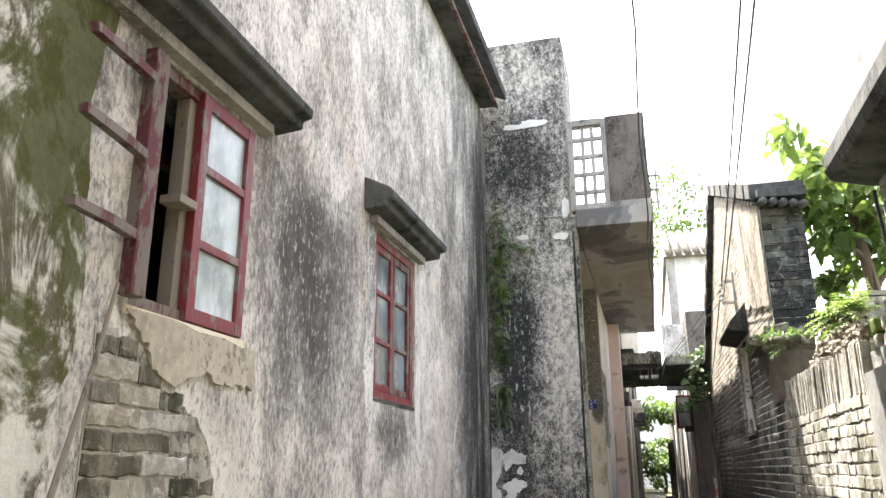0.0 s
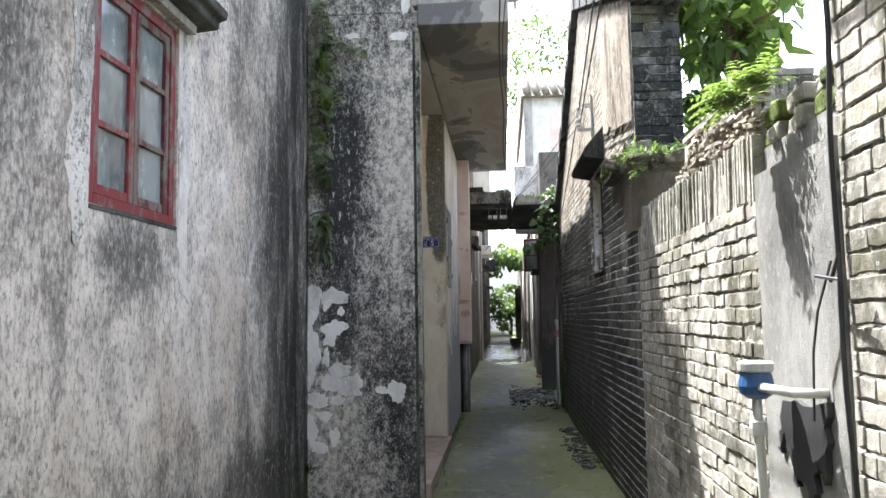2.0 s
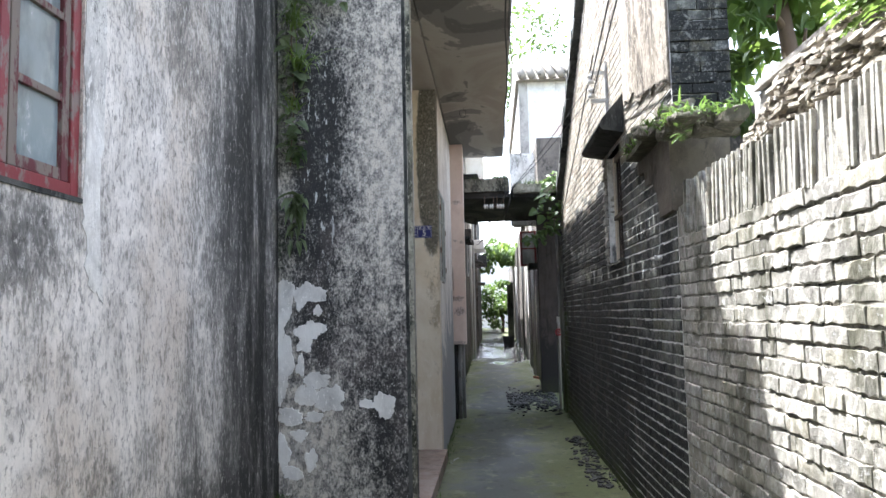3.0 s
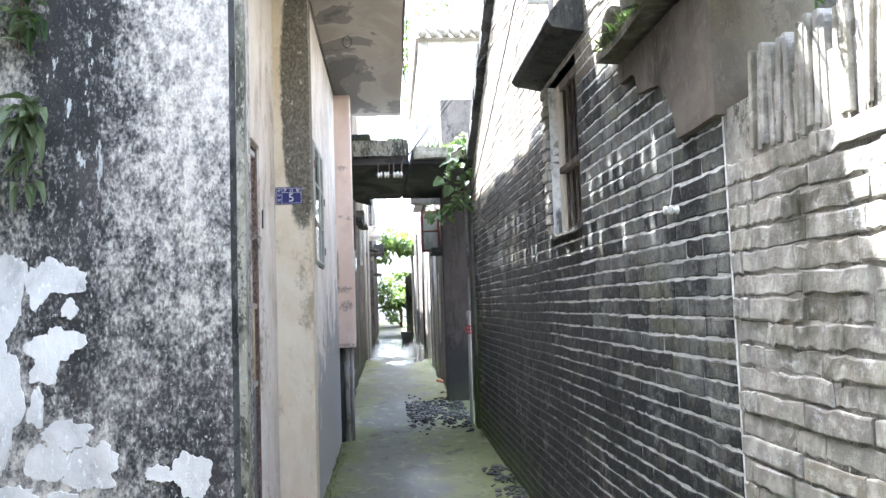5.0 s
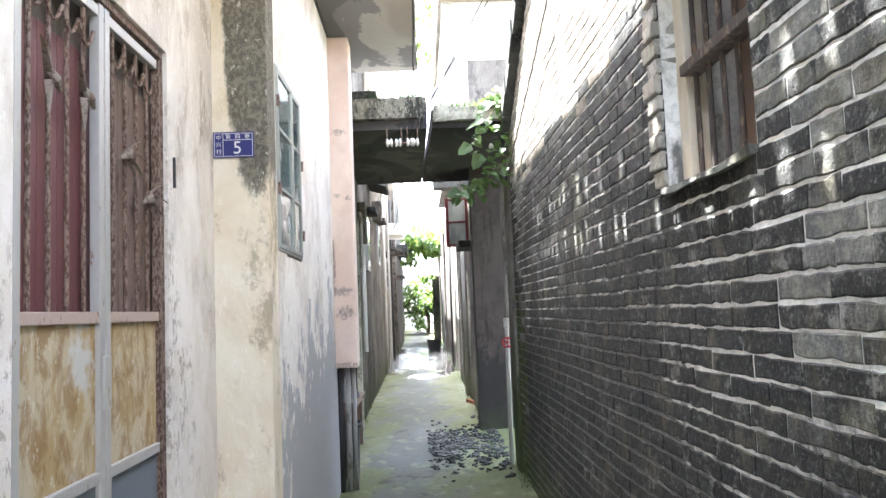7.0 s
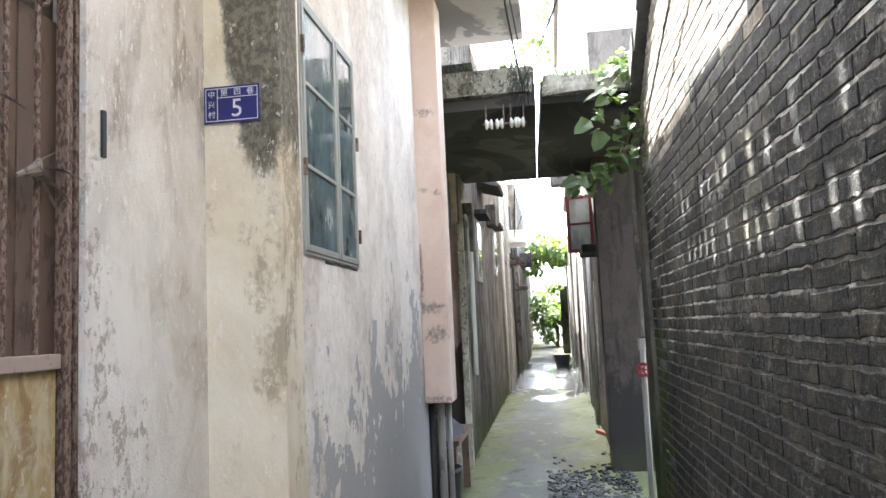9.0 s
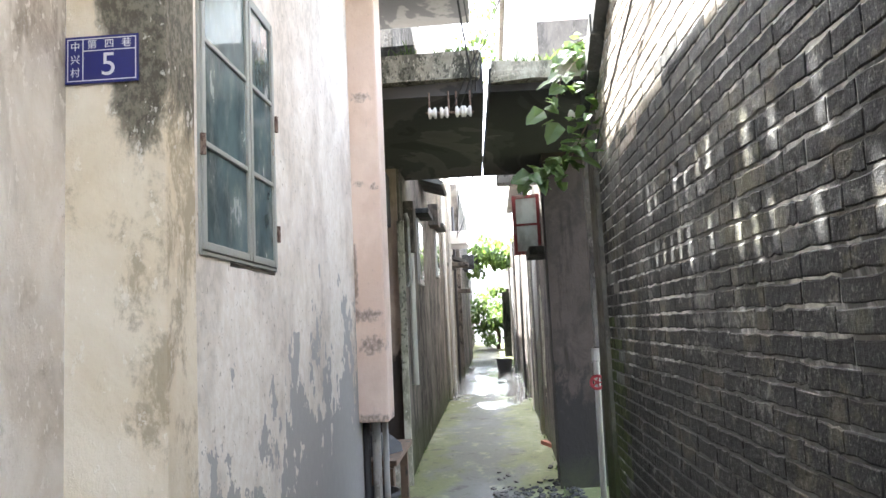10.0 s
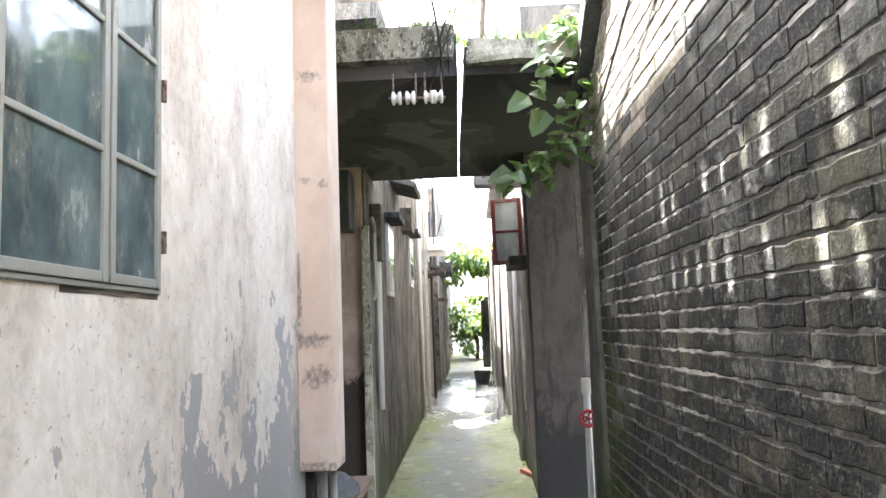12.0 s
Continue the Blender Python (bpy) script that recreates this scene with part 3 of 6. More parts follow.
MOSS = brickwork("moss", ((0.05, 0.07, 0.015), (0.1, 0.13, 0.03), (0.16, 0.18, 0.05)), (0.03, 0.035, 0.015), 0.3, 3.0)


# ---- mesh helpers ----
def part(name, bm, material, parent=None, label=""):
    """Links a bmesh as one mesh object, under a thing where a parent is given."""
    me = bpy.data.meshes.new(name)
    bm.to_mesh(me)
    bm.free()
    me.materials.append(material)
    ob = new(name, me)
    ob.parent = parent
    return tagged(ob, label)


def thing(name, label, category, group="", kind="", at=None):
    """An Empty that parents the parts of a thing."""
    ob = new(name)
    ob.empty_display_size = 0.1
    if at is not None:
        ob.matrix_world = at
    return tagged(ob, label, category, group, kind)


def box(bm, x0, x1, y0, y1, z0, z1, m=None):
    vs = [bm.verts.new((x, y, z)) for z in (z0, z1) for y in (y0, y1) for x in (x0, x1)]
    if m is not None:
        for v in vs:
            v.co = m @ v.co
    for f in ((0, 2, 3, 1), (4, 5, 7, 6), (0, 1, 5, 4), (2, 6, 7, 3), (0, 4, 6, 2), (1, 3, 7, 5)):
        bm.faces.new([vs[i] for i in f])
    return vs


def boxes(*rows, bevel=0.0, m=None):
    """A bmesh of boxes (x0, x1, y0, y1, z0, z1)."""
    bm = bmesh.new()
    for r in rows:
        box(bm, *r, m)
    if bevel:
        bmesh.ops.bevel(bm, geom=bm.edges[:], offset=bevel, segments=2, affect="EDGES", profile=0.6)
    return bm


def wall_rows(x0, x1, y0, y1, z0, z1, holes=()):
    """Boxes of a wall along y, left out where holes (y0, y1, z0, z1) go through it."""
    ys = sorted({y0, y1, *[h[i] for h in holes for i in (0, 1)]})
    rows = []
    for a, b in zip(ys, ys[1:]):
        zs = [z0]
        for h in sorted(holes, key=lambda q: q[2]):
            if h[0] <= a and h[1] >= b:
                zs += [h[2], h[3]]
        zs.append(z1)
        rows += [(x0, x1, a, b, zs[i], zs[i + 1]) for i in range(0, len(zs), 2)]
    return rows


def prism(profile, axis, lo, hi):
    """A bmesh of a closed outline pushed along an axis: 0: outline in (y, z); 1: in (x, z); 2: in (x, y)."""
    bm = bmesh.new()

    def at(p, k):
        return {0: (k, p[0], p[1]), 1: (p[0], k, p[1]), 2: (p[0], p[1], k)}[axis]

    a = [bm.verts.new(at(p, lo)) for p in profile]
    b = [bm.verts.new(at(p, hi)) for p in profile]
    bm.faces.new(a)
    bm.faces.new(b[::-1])
    for i in range(len(a)):
        j = (i + 1) % len(a)
        bm.faces.new((a[j], a[i], b[i], b[j]))
    bmesh.ops.recalc_face_normals(bm, faces=bm.faces[:])
    return bm


def tube(points, radius, sides=8, bm=None, closed_ends=True):
    """A bmesh of a round tube along points; radius may be a list."""
    bm = bm or bmesh.new()
    pts = [Vector(p) for p in points]
    rings = []
    for i, p in enumerate(pts):
        d = (pts[min(i + 1, len(pts) - 1)] - pts[max(i - 1, 0)]).normalized()
        u = d.orthogonal().normalized()
        if i:
            u = (last - d * last.dot(d)).normalized()
        last = u
        w = d.cross(u)
        r = radius[i] if isinstance(radius, (list, tuple)) else radius
        rings.append([bm.verts.new(p + (u * math.cos(a) + w * math.sin(a)) * r) for a in [2 * math.pi * k / sides for k in range(sides)]])
    for a, b in zip(rings, rings[1:]):
        for k in range(sides):
            bm.faces.new((a[k], a[(k + 1) % sides], b[(k + 1) % sides], b[k]))
    if closed_ends:
        bm.faces.new(rings[0][::-1])
        bm.faces.new(rings[-1])
    return bm


def lathe(profile, centre, axis="z", sides=16):
    """A bmesh turned from an outline of (radius, height)."""
    bm = bmesh.new()
    turn = {"z": Matrix(), "x": Matrix.Rotation(radians(90), 4, "Y"), "y": Matrix.Rotation(radians(-90), 4, "X")}[axis]
    m = Matrix.Translation(centre) @ turn
    rings = [[bm.verts.new(m @ Vector((r * math.cos(a), r * math.sin(a), h))) for a in [2 * math.pi * k / sides for k in range(sides)]] for r, h in profile]
    for a, b in zip(rings, rings[1:]):
        for k in range(sides):
            bm.faces.new((a[k], a[(k + 1) % sides], b[(k + 1) % sides], b[k]))
    bm.faces.new(rings[0][::-1])
    bm.faces.new(rings[-1])
    bmesh.ops.recalc_face_normals(bm, faces=bm.faces[:])
    return bm


def smooth(ob):
    for p in ob.data.polygons:
        p.use_smooth = True
    return ob


def rough_edges(bm, amount, scale=6.0, cuts=0):
    """Worn edges: cuts the faces finer and shifts the points by noise."""
    if cuts:
        bmesh.ops.subdivide_edges(bm, edges=bm.edges[:], cuts=cuts, use_grid_fill=True)
    for v in bm.verts:
        v.co += noise.noise_vector(v.co * scale) * amount
    return bm


# ---- the ground ----
FLOOR_LINE = ((-6.0, 0.0), (11.5, 0.0), (13.2, 0.07), (16.2, 0.2), (22.0, 0.27), (32.0, 0.44), (46.0, 0.6), (60.0, 0.6))


def floor_z(y):
    for (a, za), (b, zb) in zip(FLOOR_LINE, FLOOR_LINE[1:]):
        if y <= b:
            return za + (zb - za) * max(0.0, (y - a) / (b - a))
    return FLOOR_LINE[-1][1]


def floor_mesh():
    bm = bmesh.new()
    ys = [-6 + 0.15 * i for i in range(260)] + [34, 38, 42, 46, 60]
    xs = [-2.2, -1.7] + [-1.5 + 0.15 * i for i in range(20)] + [1.6, 2.2]
    grid = []
    for y in ys:
        grid.append([bm.verts.new((x, y, floor_z(y) + 0.012 * noise.noise((x * 1.5, y * 1.2, 0)) + 0.02 * max(0, abs(x) - 0.7))) for x in xs])
    for a, b in zip(grid, grid[1:]):
        for i in range(len(xs) - 1):
            bm.faces.new((a[i], a[i + 1], b[i + 1], b[i]))
    return bm


tagged(smooth(part("floor", floor_mesh(), FLOOR)), "mossy grey concrete floor of a narrow alley", "floor", kind="structure")
tagged(part("ground", boxes((-60, 60, -60, 120, -0.6, -0.3)), PL_FAR), "bare earth under and around the houses", "ground", kind="structure")

LX = -1.47
W1 = (1.86, 2.50, 1.95, 2.80)
W2 = (3.95, 4.71, 1.87, 2.83)
# house on the left, with two window openings
wall_left = tagged(part("wall_left", boxes(*wall_rows(LX - 0.3, LX, -6.0, 7.15, -0.1, 5.1, (W1, W2))), PL_LEFT), "grey weathered plaster wall of an old house", "wall", kind="structure")
# room shell in dark plaster: the unlit interior is put into its colour
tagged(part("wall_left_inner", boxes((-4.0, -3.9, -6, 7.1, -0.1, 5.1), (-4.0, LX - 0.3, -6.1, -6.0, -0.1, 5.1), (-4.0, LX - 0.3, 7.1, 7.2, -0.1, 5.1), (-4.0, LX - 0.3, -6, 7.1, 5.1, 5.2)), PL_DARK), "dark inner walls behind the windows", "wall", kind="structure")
eave = thing("roof_eave", "dark tiled eave along the top of the plaster wall", "roof", kind="structure")
part("board", boxes((LX - 0.02, LX + 0.16, -6, 6.95, 5.10, 5.18)), SLATE, eave)
part("red_strip", boxes((LX + 0.16, LX + 0.19, -6, 6.97, 5.09, 5.13)), RED_WOOD_WORN, eave)
part("tiles", prism(((LX - 2.6, 6.5), (LX - 2.6, 6.6), (LX + 0.27, 5.28), (LX + 0.27, 5.18)), 1, -6, 7.0), SLATE, eave)

# speckled pillar wall
P1 = 7.15
tagged(part("wall_pillar", boxes((-1.56, -0.56, P1, P1 + 0.16, -0.1, 3.9), (-1.56, -0.62, P1, P1 + 0.9, 3.9, 5.94), bevel=0.012), PL_PILLAR), "black speckled plaster end wall beside the gate", "wall", kind="structure")
# gate recess, pier, side wall
tagged(part("wall_gate", boxes(*wall_rows(-1.15, -0.83, P1 + 0.16, 9.74, -0.1, 3.75, ((8.0, 9.1, -0.1, 2.5),))), PL_CREAM), "cream limewashed wall round an iron gate", "wall", kind="structure")
W3 = (9.95, 10.69, 1.79, 2.74)
tagged(part("wall_pier", boxes((-0.95, -0.57, 9.74, 9.93, -0.1, 3.75), bevel=0.008), PL_PIER), "yellowed limewashed pier with a dark stained edge", "wall", kind="structure")
tagged(part("wall_window_side", boxes(*wall_rows(-0.86, -0.573, 9.93, 12.42, -0.1, 3.75, (W3,))), PL_SIDE), "pale limewashed wall peeling to grey at the base", "wall", kind="structure")
# back rooms use the same dark plaster in place of unlit depth
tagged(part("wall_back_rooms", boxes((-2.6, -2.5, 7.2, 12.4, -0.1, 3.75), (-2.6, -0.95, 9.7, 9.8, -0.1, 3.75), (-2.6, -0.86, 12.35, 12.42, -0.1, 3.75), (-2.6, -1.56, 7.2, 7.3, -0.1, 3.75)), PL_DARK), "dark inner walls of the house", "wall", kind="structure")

# balcony slab and its parapet
balcony = thing("balcony", "stained concrete balcony slab with a latticed parapet", "balcony", kind="structure")
part("slab", boxes((-2.6, -0.565, 7.33, 13.25, 3.75, 3.93), (-0.557, 0.17, 7.06, 13.25, 3.75, 3.93), bevel=0.01), SOFFIT, balcony)

# right: near house, garden wall, blackened house (turned half a degree)
MR = pose(1.06, 0, 0, 0, 0, 0.5)
near_house = tagged(part("wall_right_near", boxes((0.0, 0.3, -6, 3.42, -0.1, 2.85), m=MR), MORTAR_GREY), "pale grey brick wall of a house", "wall", kind="structure")
garden = tagged(part("wall_right_garden", boxes((0.0, 0.28, 4.1, 6.42, -0.1, 2.0), m=MR), MORTAR_GREY), "grey brick garden wall topped with upright tiles", "wall", kind="structure")
black_house = tagged(part("wall_right_black", bmesh.new(), MORTAR_BLACK), "blackened brick house wall with pale streaks", "wall", kind="structure")
tagged(part("wall_right_step", boxes((0.9 - 0.17, 2.2, 14.6, 14.9, 0, 3.2)), PL_STEP_SHADE), "brown plaster wall with the slab's shade in its colour", "wall", kind="structure")
RW = (8.06, 8.72, 1.84, 2.75)


def fill_black_house():
    bm = boxes(*wall_rows(0.0, 0.3, 6.42, 13.0, -0.1, 2.75, (RW,)))
    up = prism(((6.42, 2.75), (6.42, 3.62), (9.4, 4.75), (13.0, 2.75)), 0, 0.0, 0.3)
    me = bpy.data.meshes.new("tmp")
    up.to_mesh(me)
    up.free()
    bm.from_mesh(me)
    bpy.data.meshes.remove(me)
    bmesh.ops.transform(bm, matrix=MR, verts=bm.verts[:])
    bm.to_mesh(black_house.data)
    bm.free()


fill_black_house()
# dark box behind the bars; its colour supplies the room's gloom
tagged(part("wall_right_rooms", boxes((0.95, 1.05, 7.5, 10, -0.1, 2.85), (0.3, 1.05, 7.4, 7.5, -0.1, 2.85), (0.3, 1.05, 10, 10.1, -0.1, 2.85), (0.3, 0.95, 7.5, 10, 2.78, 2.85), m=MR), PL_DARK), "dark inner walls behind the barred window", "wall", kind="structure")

# far part of the alley
FAR_BRICK = brickwork("brown_sooty_far_brick", ((0.16, 0.14, 0.11), (0.22, 0.19, 0.15), (0.1, 0.09, 0.075)), (0.04, 0.038, 0.03), 0.45, 3.0)
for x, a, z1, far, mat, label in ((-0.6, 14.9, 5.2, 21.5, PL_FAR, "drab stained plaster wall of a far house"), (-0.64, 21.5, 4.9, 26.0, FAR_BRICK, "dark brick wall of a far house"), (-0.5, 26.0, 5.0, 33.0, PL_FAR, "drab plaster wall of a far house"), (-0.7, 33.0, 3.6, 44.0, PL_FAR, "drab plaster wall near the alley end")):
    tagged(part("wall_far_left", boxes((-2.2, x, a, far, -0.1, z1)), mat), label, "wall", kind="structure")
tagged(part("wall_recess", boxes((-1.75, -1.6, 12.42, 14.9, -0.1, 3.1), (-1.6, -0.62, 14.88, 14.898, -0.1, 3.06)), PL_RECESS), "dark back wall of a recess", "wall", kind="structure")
tagged(part("wall_far_right", boxes((0.78, 2.2, 14.9, 19.8, -0.1, 4.4), (0.8, 2.2, 19.8, 20.0, -0.1, 3.0), (0.84, 2.2, 20.0, 27.0, -0.1, 3.9), (0.8, 2.2, 27.0, 34.0, -0.1, 3.6), (0.86, 2.2, 34.0, 44.0, -0.1, 3.8)), PL_DARK), "dark plaster walls farther down the alley", "wall", kind="structure")
tagged(part("wall_far_white", boxes((0.775, 0.79, 19.6, 19.85, 0.2, 3.6)), PL_WHITE), "whitewashed wall corner", "wall", kind="structure")

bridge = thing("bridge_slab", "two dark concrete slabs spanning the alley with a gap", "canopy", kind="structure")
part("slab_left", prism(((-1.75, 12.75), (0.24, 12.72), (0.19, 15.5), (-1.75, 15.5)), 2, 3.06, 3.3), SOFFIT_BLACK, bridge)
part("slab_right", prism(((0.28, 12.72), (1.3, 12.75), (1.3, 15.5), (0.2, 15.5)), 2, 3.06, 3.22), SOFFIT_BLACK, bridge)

# closing walls behind the camera
tagged(part("wall_behind", boxes((-1.6, 1.3, -6.3, -6.0, -0.1, 4.0)), PL_FAR), "plain plaster wall closing the alley", "wall", kind="structure")

pilaster = tagged(part("pilaster", boxes((-0.585, -0.40, 12.30, 12.55, 1.03, 3.75), bevel=0.012), PL_PINK), "pink painted square drain casing on the wall corner", "pilaster", kind="structure")


# ---- things on the left house ----
def hood(y0, y1, z, label):
    """A moulded concrete hood over a window."""
    h = thing("window_hood", label, "window hood", "hoods of the plaster house")
    prof = ((LX, z), (LX + 0.13, z + 0.015), (LX + 0.135, z + 0.05), (LX + 0.175, z + 0.06), (LX + 0.18, z + 0.1), (LX + 0.15, z + 0.125), (LX, z + 0.2))
    bm = prism(prof, 1, y0, y1)
    bmesh.ops.bevel(bm, geom=bm.edges[:], offset=0.006, segments=1, affect="EDGES")
    part("slab", rough_edges(bm, 0.006, 9.0), SLATE, h)
    part("bed_course", rough_edges(boxes((LX, LX + 0.05, y0 + 0.1, y1 - 0.1, z - 0.045, z - 0.001)), 0.005, 12.0), CONCRETE, h)
    return h


hood(1.5, 2.68, 2.86, "dark moulded concrete hood above a broken window")
hood(3.74, 4.9, 2.89, "dark moulded concrete hood above a red window")


def sash(parent, x, y0, y1, z0, z1, bars, frame_mat, glass_mat, w=0.05, t=0.035, panes=True):
    """A casement leaf: two stiles, rails, glazing bars and panes."""
    part("stile", boxes((x - t, x, y0, y0 + w, z0, z1), bevel=0.004), frame_mat, parent)
    part("stile", boxes((x - t, x, y1 - w, y1, z0, z1), bevel=0.004), frame_mat, parent)
    zs = [z0 + (z1 - z0) * k / bars for k in range(bars + 1)]
    for k, z in enumerate(zs):
        lo, hi = (z, z + w) if k == 0 else (z - w, z) if k == bars else (z - w * 0.32, z + w * 0.32)
        part("rail", boxes((x - t + 0.002, x - 0.002, y0 + w, y1 - w, lo, hi), bevel=0.003), frame_mat, parent)
    if panes:
        for a, b in zip(zs, zs[1:]):
            part("pane", boxes((x - t * 0.6, x - t * 0.6 + 0.004, y0 + w * 0.6, y1 - w * 0.6, a + 0.01, b - 0.01)), glass_mat, parent)


win = thing("broken_window", "red wooden window with one casement hanging open", "window")
y0, y1, z0, z1 = W1
for a, b, c, d in ((y0, y0 + 0.045, z0, z1), (y1 - 0.045, y1, z0, z1), (y0 + 0.045, y1 - 0.045, z0, z0 + 0.04), (y0 + 0.045, y1 - 0.045, z1 - 0.045, z1)):
    part("frame", boxes((LX - 0.09, LX - 0.01, a, b, c, d), bevel=0.004), RED_WOOD_WORN, win)
part("mullion", boxes((LX - 0.08, LX - 0.025, 2.10, 2.15, z0 + 0.04, z1 - 0.045), bevel=0.004), OLD_WOOD, win, "bare wooden mullion")
leaf = part("casement", boxes((LX - 0.03, LX - 0.028, 2.2, 2.21, z0 + 0.1, z0 + 0.11)), RED_WOOD, win, "red glazed casement with frosted panes")
sash(leaf, LX + 0.012, 2.135, 2.5, z0 + 0.005, z1 - 0.01, 3, RED_WOOD, GLASS_FROST)
part("sill", rough_edges(boxes((LX - 0.25, LX + 0.008, y0 - 0.02, y1 + 0.02, z0 - 0.03, z0 - 0.002)), 0.006, 15.0, 2), PL_PIER, win)
open_leaf = part("open_casement", boxes((LX - 0.005, LX + 0.045, y0 - 0.05, y0 + 0.02, z0 + 0.02, z1 - 0.02), bevel=0.006), RED_WOOD_WORN, win, "worn casement stile without glass")
for z, d in ((2.70, 2.60), (2.43, 2.365), (2.17, 2.115)):
    part("rail", tube(((LX + 0.02, y0, z - 0.02), (LX + 0.07, y0 - 0.2, (z + d) / 2), (LX + 0.14, y0 - 0.43, d)), [0.02, 0.021, 0.018], 4), RED_WOOD_WORN, open_leaf)
part("latch", boxes((LX - 0.05, LX + 0.03, 2.02, 2.12, 2.33, 2.36), bevel=0.004), OLD_WOOD, win)
part("inner_frame", boxes((LX - 0.29, LX - 0.24, y0, y0 + 0.05, z0, z1), (LX - 0.29, LX - 0.24, y0, y1, z1 - 0.2, z1 - 0.16)), BROWN_WOOD, win)

win2 = thing("casement_window", "closed red wooden window with dusty panes", "window")
y0, y1, z0, z1 = W2
for a, b, c, d in ((y0, y0 + 0.05, z0, z1), (y1 - 0.05, y1, z0, z1), (y0 + 0.05, y1 - 0.05, z0, z0 + 0.045), (y0 + 0.05, y1 - 0.05, z1 - 0.05, z1)):
    part("frame", boxes((LX - 0.09, LX - 0.012, a, b, c, d), bevel=0.004), RED_WOOD, win2)
for a, b in ((y0 + 0.052, (y0 + y1) / 2 - 0.003), ((y0 + y1) / 2 + 0.003, y1 - 0.052)):
    lf = part("casement", boxes((LX - 0.04, LX - 0.038, a + 0.1, a + 0.11, z0 + 0.2, z0 + 0.21)), RED_WOOD, win2)
    sash(lf, LX - 0.02, a, b, z0 + 0.048, z1 - 0.052, 3, RED_WOOD if a < 4.2 else RED_WOOD_WORN, GLASS_DUSTY, 0.042)
part("sill", rough_edges(boxes((LX - 0.2, LX + 0.006, y0, y1, z0 - 0.02, z0 - 0.002)), 0.005, 15.0, 2), SLATE, win2)
def blob_patch(points, x, thick, seed):
    """A flat crust with a wavy outline, on the plane x, from a few corners (y, z)."""
    rnd = random.Random(seed)
    out = []
    n = len(points)
    for i, (a, b) in enumerate(zip(points, points[1:] + points[:1])):
        for k in range(6):
            f = k / 6
            out.append((a[0] + (b[0] - a[0]) * f + rnd.uniform(-0.015, 0.015), a[1] + (b[1] - a[1]) * f + rnd.uniform(-0.015, 0.015)))
    return prism(out, 0, x, x + thick)


SURROUND = plaster("patchy_white_limewash", (0.74, 0.71, 0.67), (0.56, 0.53, 0.49), (0.12, 0.115, 0.11), 0.55, 0.7, 1.2, 0.0, 81.0, 0.5, 0.3, 0.7, 60.0)
for k, pts in enumerate(([(3.8, 2.86), (3.83, 2.4), (3.79, 2.0), (3.84, 1.7), (3.9, 1.72), (3.944, 1.86), (3.944, 2.86)], [(4.716, 2.86), (4.716, 1.86), (4.75, 1.6), (4.86, 1.5), (4.83, 1.9), (4.87, 2.3), (4.83, 2.86)])):
    tagged(part("window_surround", blob_patch(pts, LX, 0.003, 31 + k), SURROUND), "whitewashed strip beside the red window", "trim", kind="structure")
patch = tagged(part("bare_patch", blob_patch([(1.72, 1.2), (2.42, 1.2), (2.38, 1.5), (2.25, 1.66), (2.05, 1.72), (1.9, 1.86), (1.74, 1.86)], LX, 0.003, 3), MORTAR_GREY), "bare brick patch where the plaster has fallen", "wall patch", kind="structure")
crust = tagged(part("plaster_crust", blob_patch([(1.84, 1.93), (2.62, 1.93), (2.6, 1.78), (2.42, 1.76), (2.3, 1.8), (2.05, 1.74), (1.95, 1.84)], LX, 0.016, 5), plaster("tan_render", (0.5, 0.45, 0.36), (0.38, 0.33, 0.26), (0.12, 0.1, 0.08), 0.4, 0.5, 0.6, 0.0, 91.0)), "thick tan render below the broken window", "wall patch", kind="structure")
tagged(part("leaning_stick", tube(((LX + 0.04, 1.76, 1.99), (LX + 0.045, 1.7, 1.75), (LX + 0.06, 1.58, 1.38), (LX + 0.1, 1.2, 0.0)), [0.006, 0.007, 0.009, 0.012], 7), OLD_WOOD), "weathered wooden stick leaning on the plaster wall", "stick")
def mossy_material():
    n = Nodes("mossy_limewash", 0.95)
    n.bsdf.inputs["Specular IOR Level"].default_value = 0.2
    fine = n.noise(30.0, 5, (1, 1, 0.8), 0.75, 3)
    a = n.noise(2.6, 6, (1, 1, 0.7), 0.7, 9, 0.5)
    b = n.noise(3.4, 6, (1, 1, 0.6), 0.72, 30, 0.7)
    c = n.mix(fine, (0.5, 0.48, 0.43), (0.72, 0.7, 0.65))
    c = n.mix(n.band(b, 0.47, 0.55), c, n.mix(fine, (0.2, 0.18, 0.13), (0.05, 0.048, 0.035)))
    up = n.math("ADD", a, n.math("MULTIPLY", n.math("SUBTRACT", n.axis(2), 2.0), 0.22))
    c = n.mix(n.math("MULTIPLY", n.band(up, 0.46, 0.56), 0.92), c, n.mix(fine, (0.03, 0.036, 0.01), (0.11, 0.115, 0.03)))
    return n.done(c, n.math("ADD", n.math("MULTIPLY", fine, 0.6), n.math("MULTIPLY", b, 0.3)), 0.8, 0.015)


green = tagged(part("moss_patch", blob_patch([(-5.9, 0.0), (1.45, 0.0), (1.55, 1.0), (1.62, 1.5), (1.68, 2.0), (1.6, 2.5), (1.72, 3.0), (1.66, 3.6), (1.5, 5.0), (-5.9, 5.0)], LX, 0.004, 9), mossy_material()), "green moss film on the plaster wall", "moss", kind="structure")


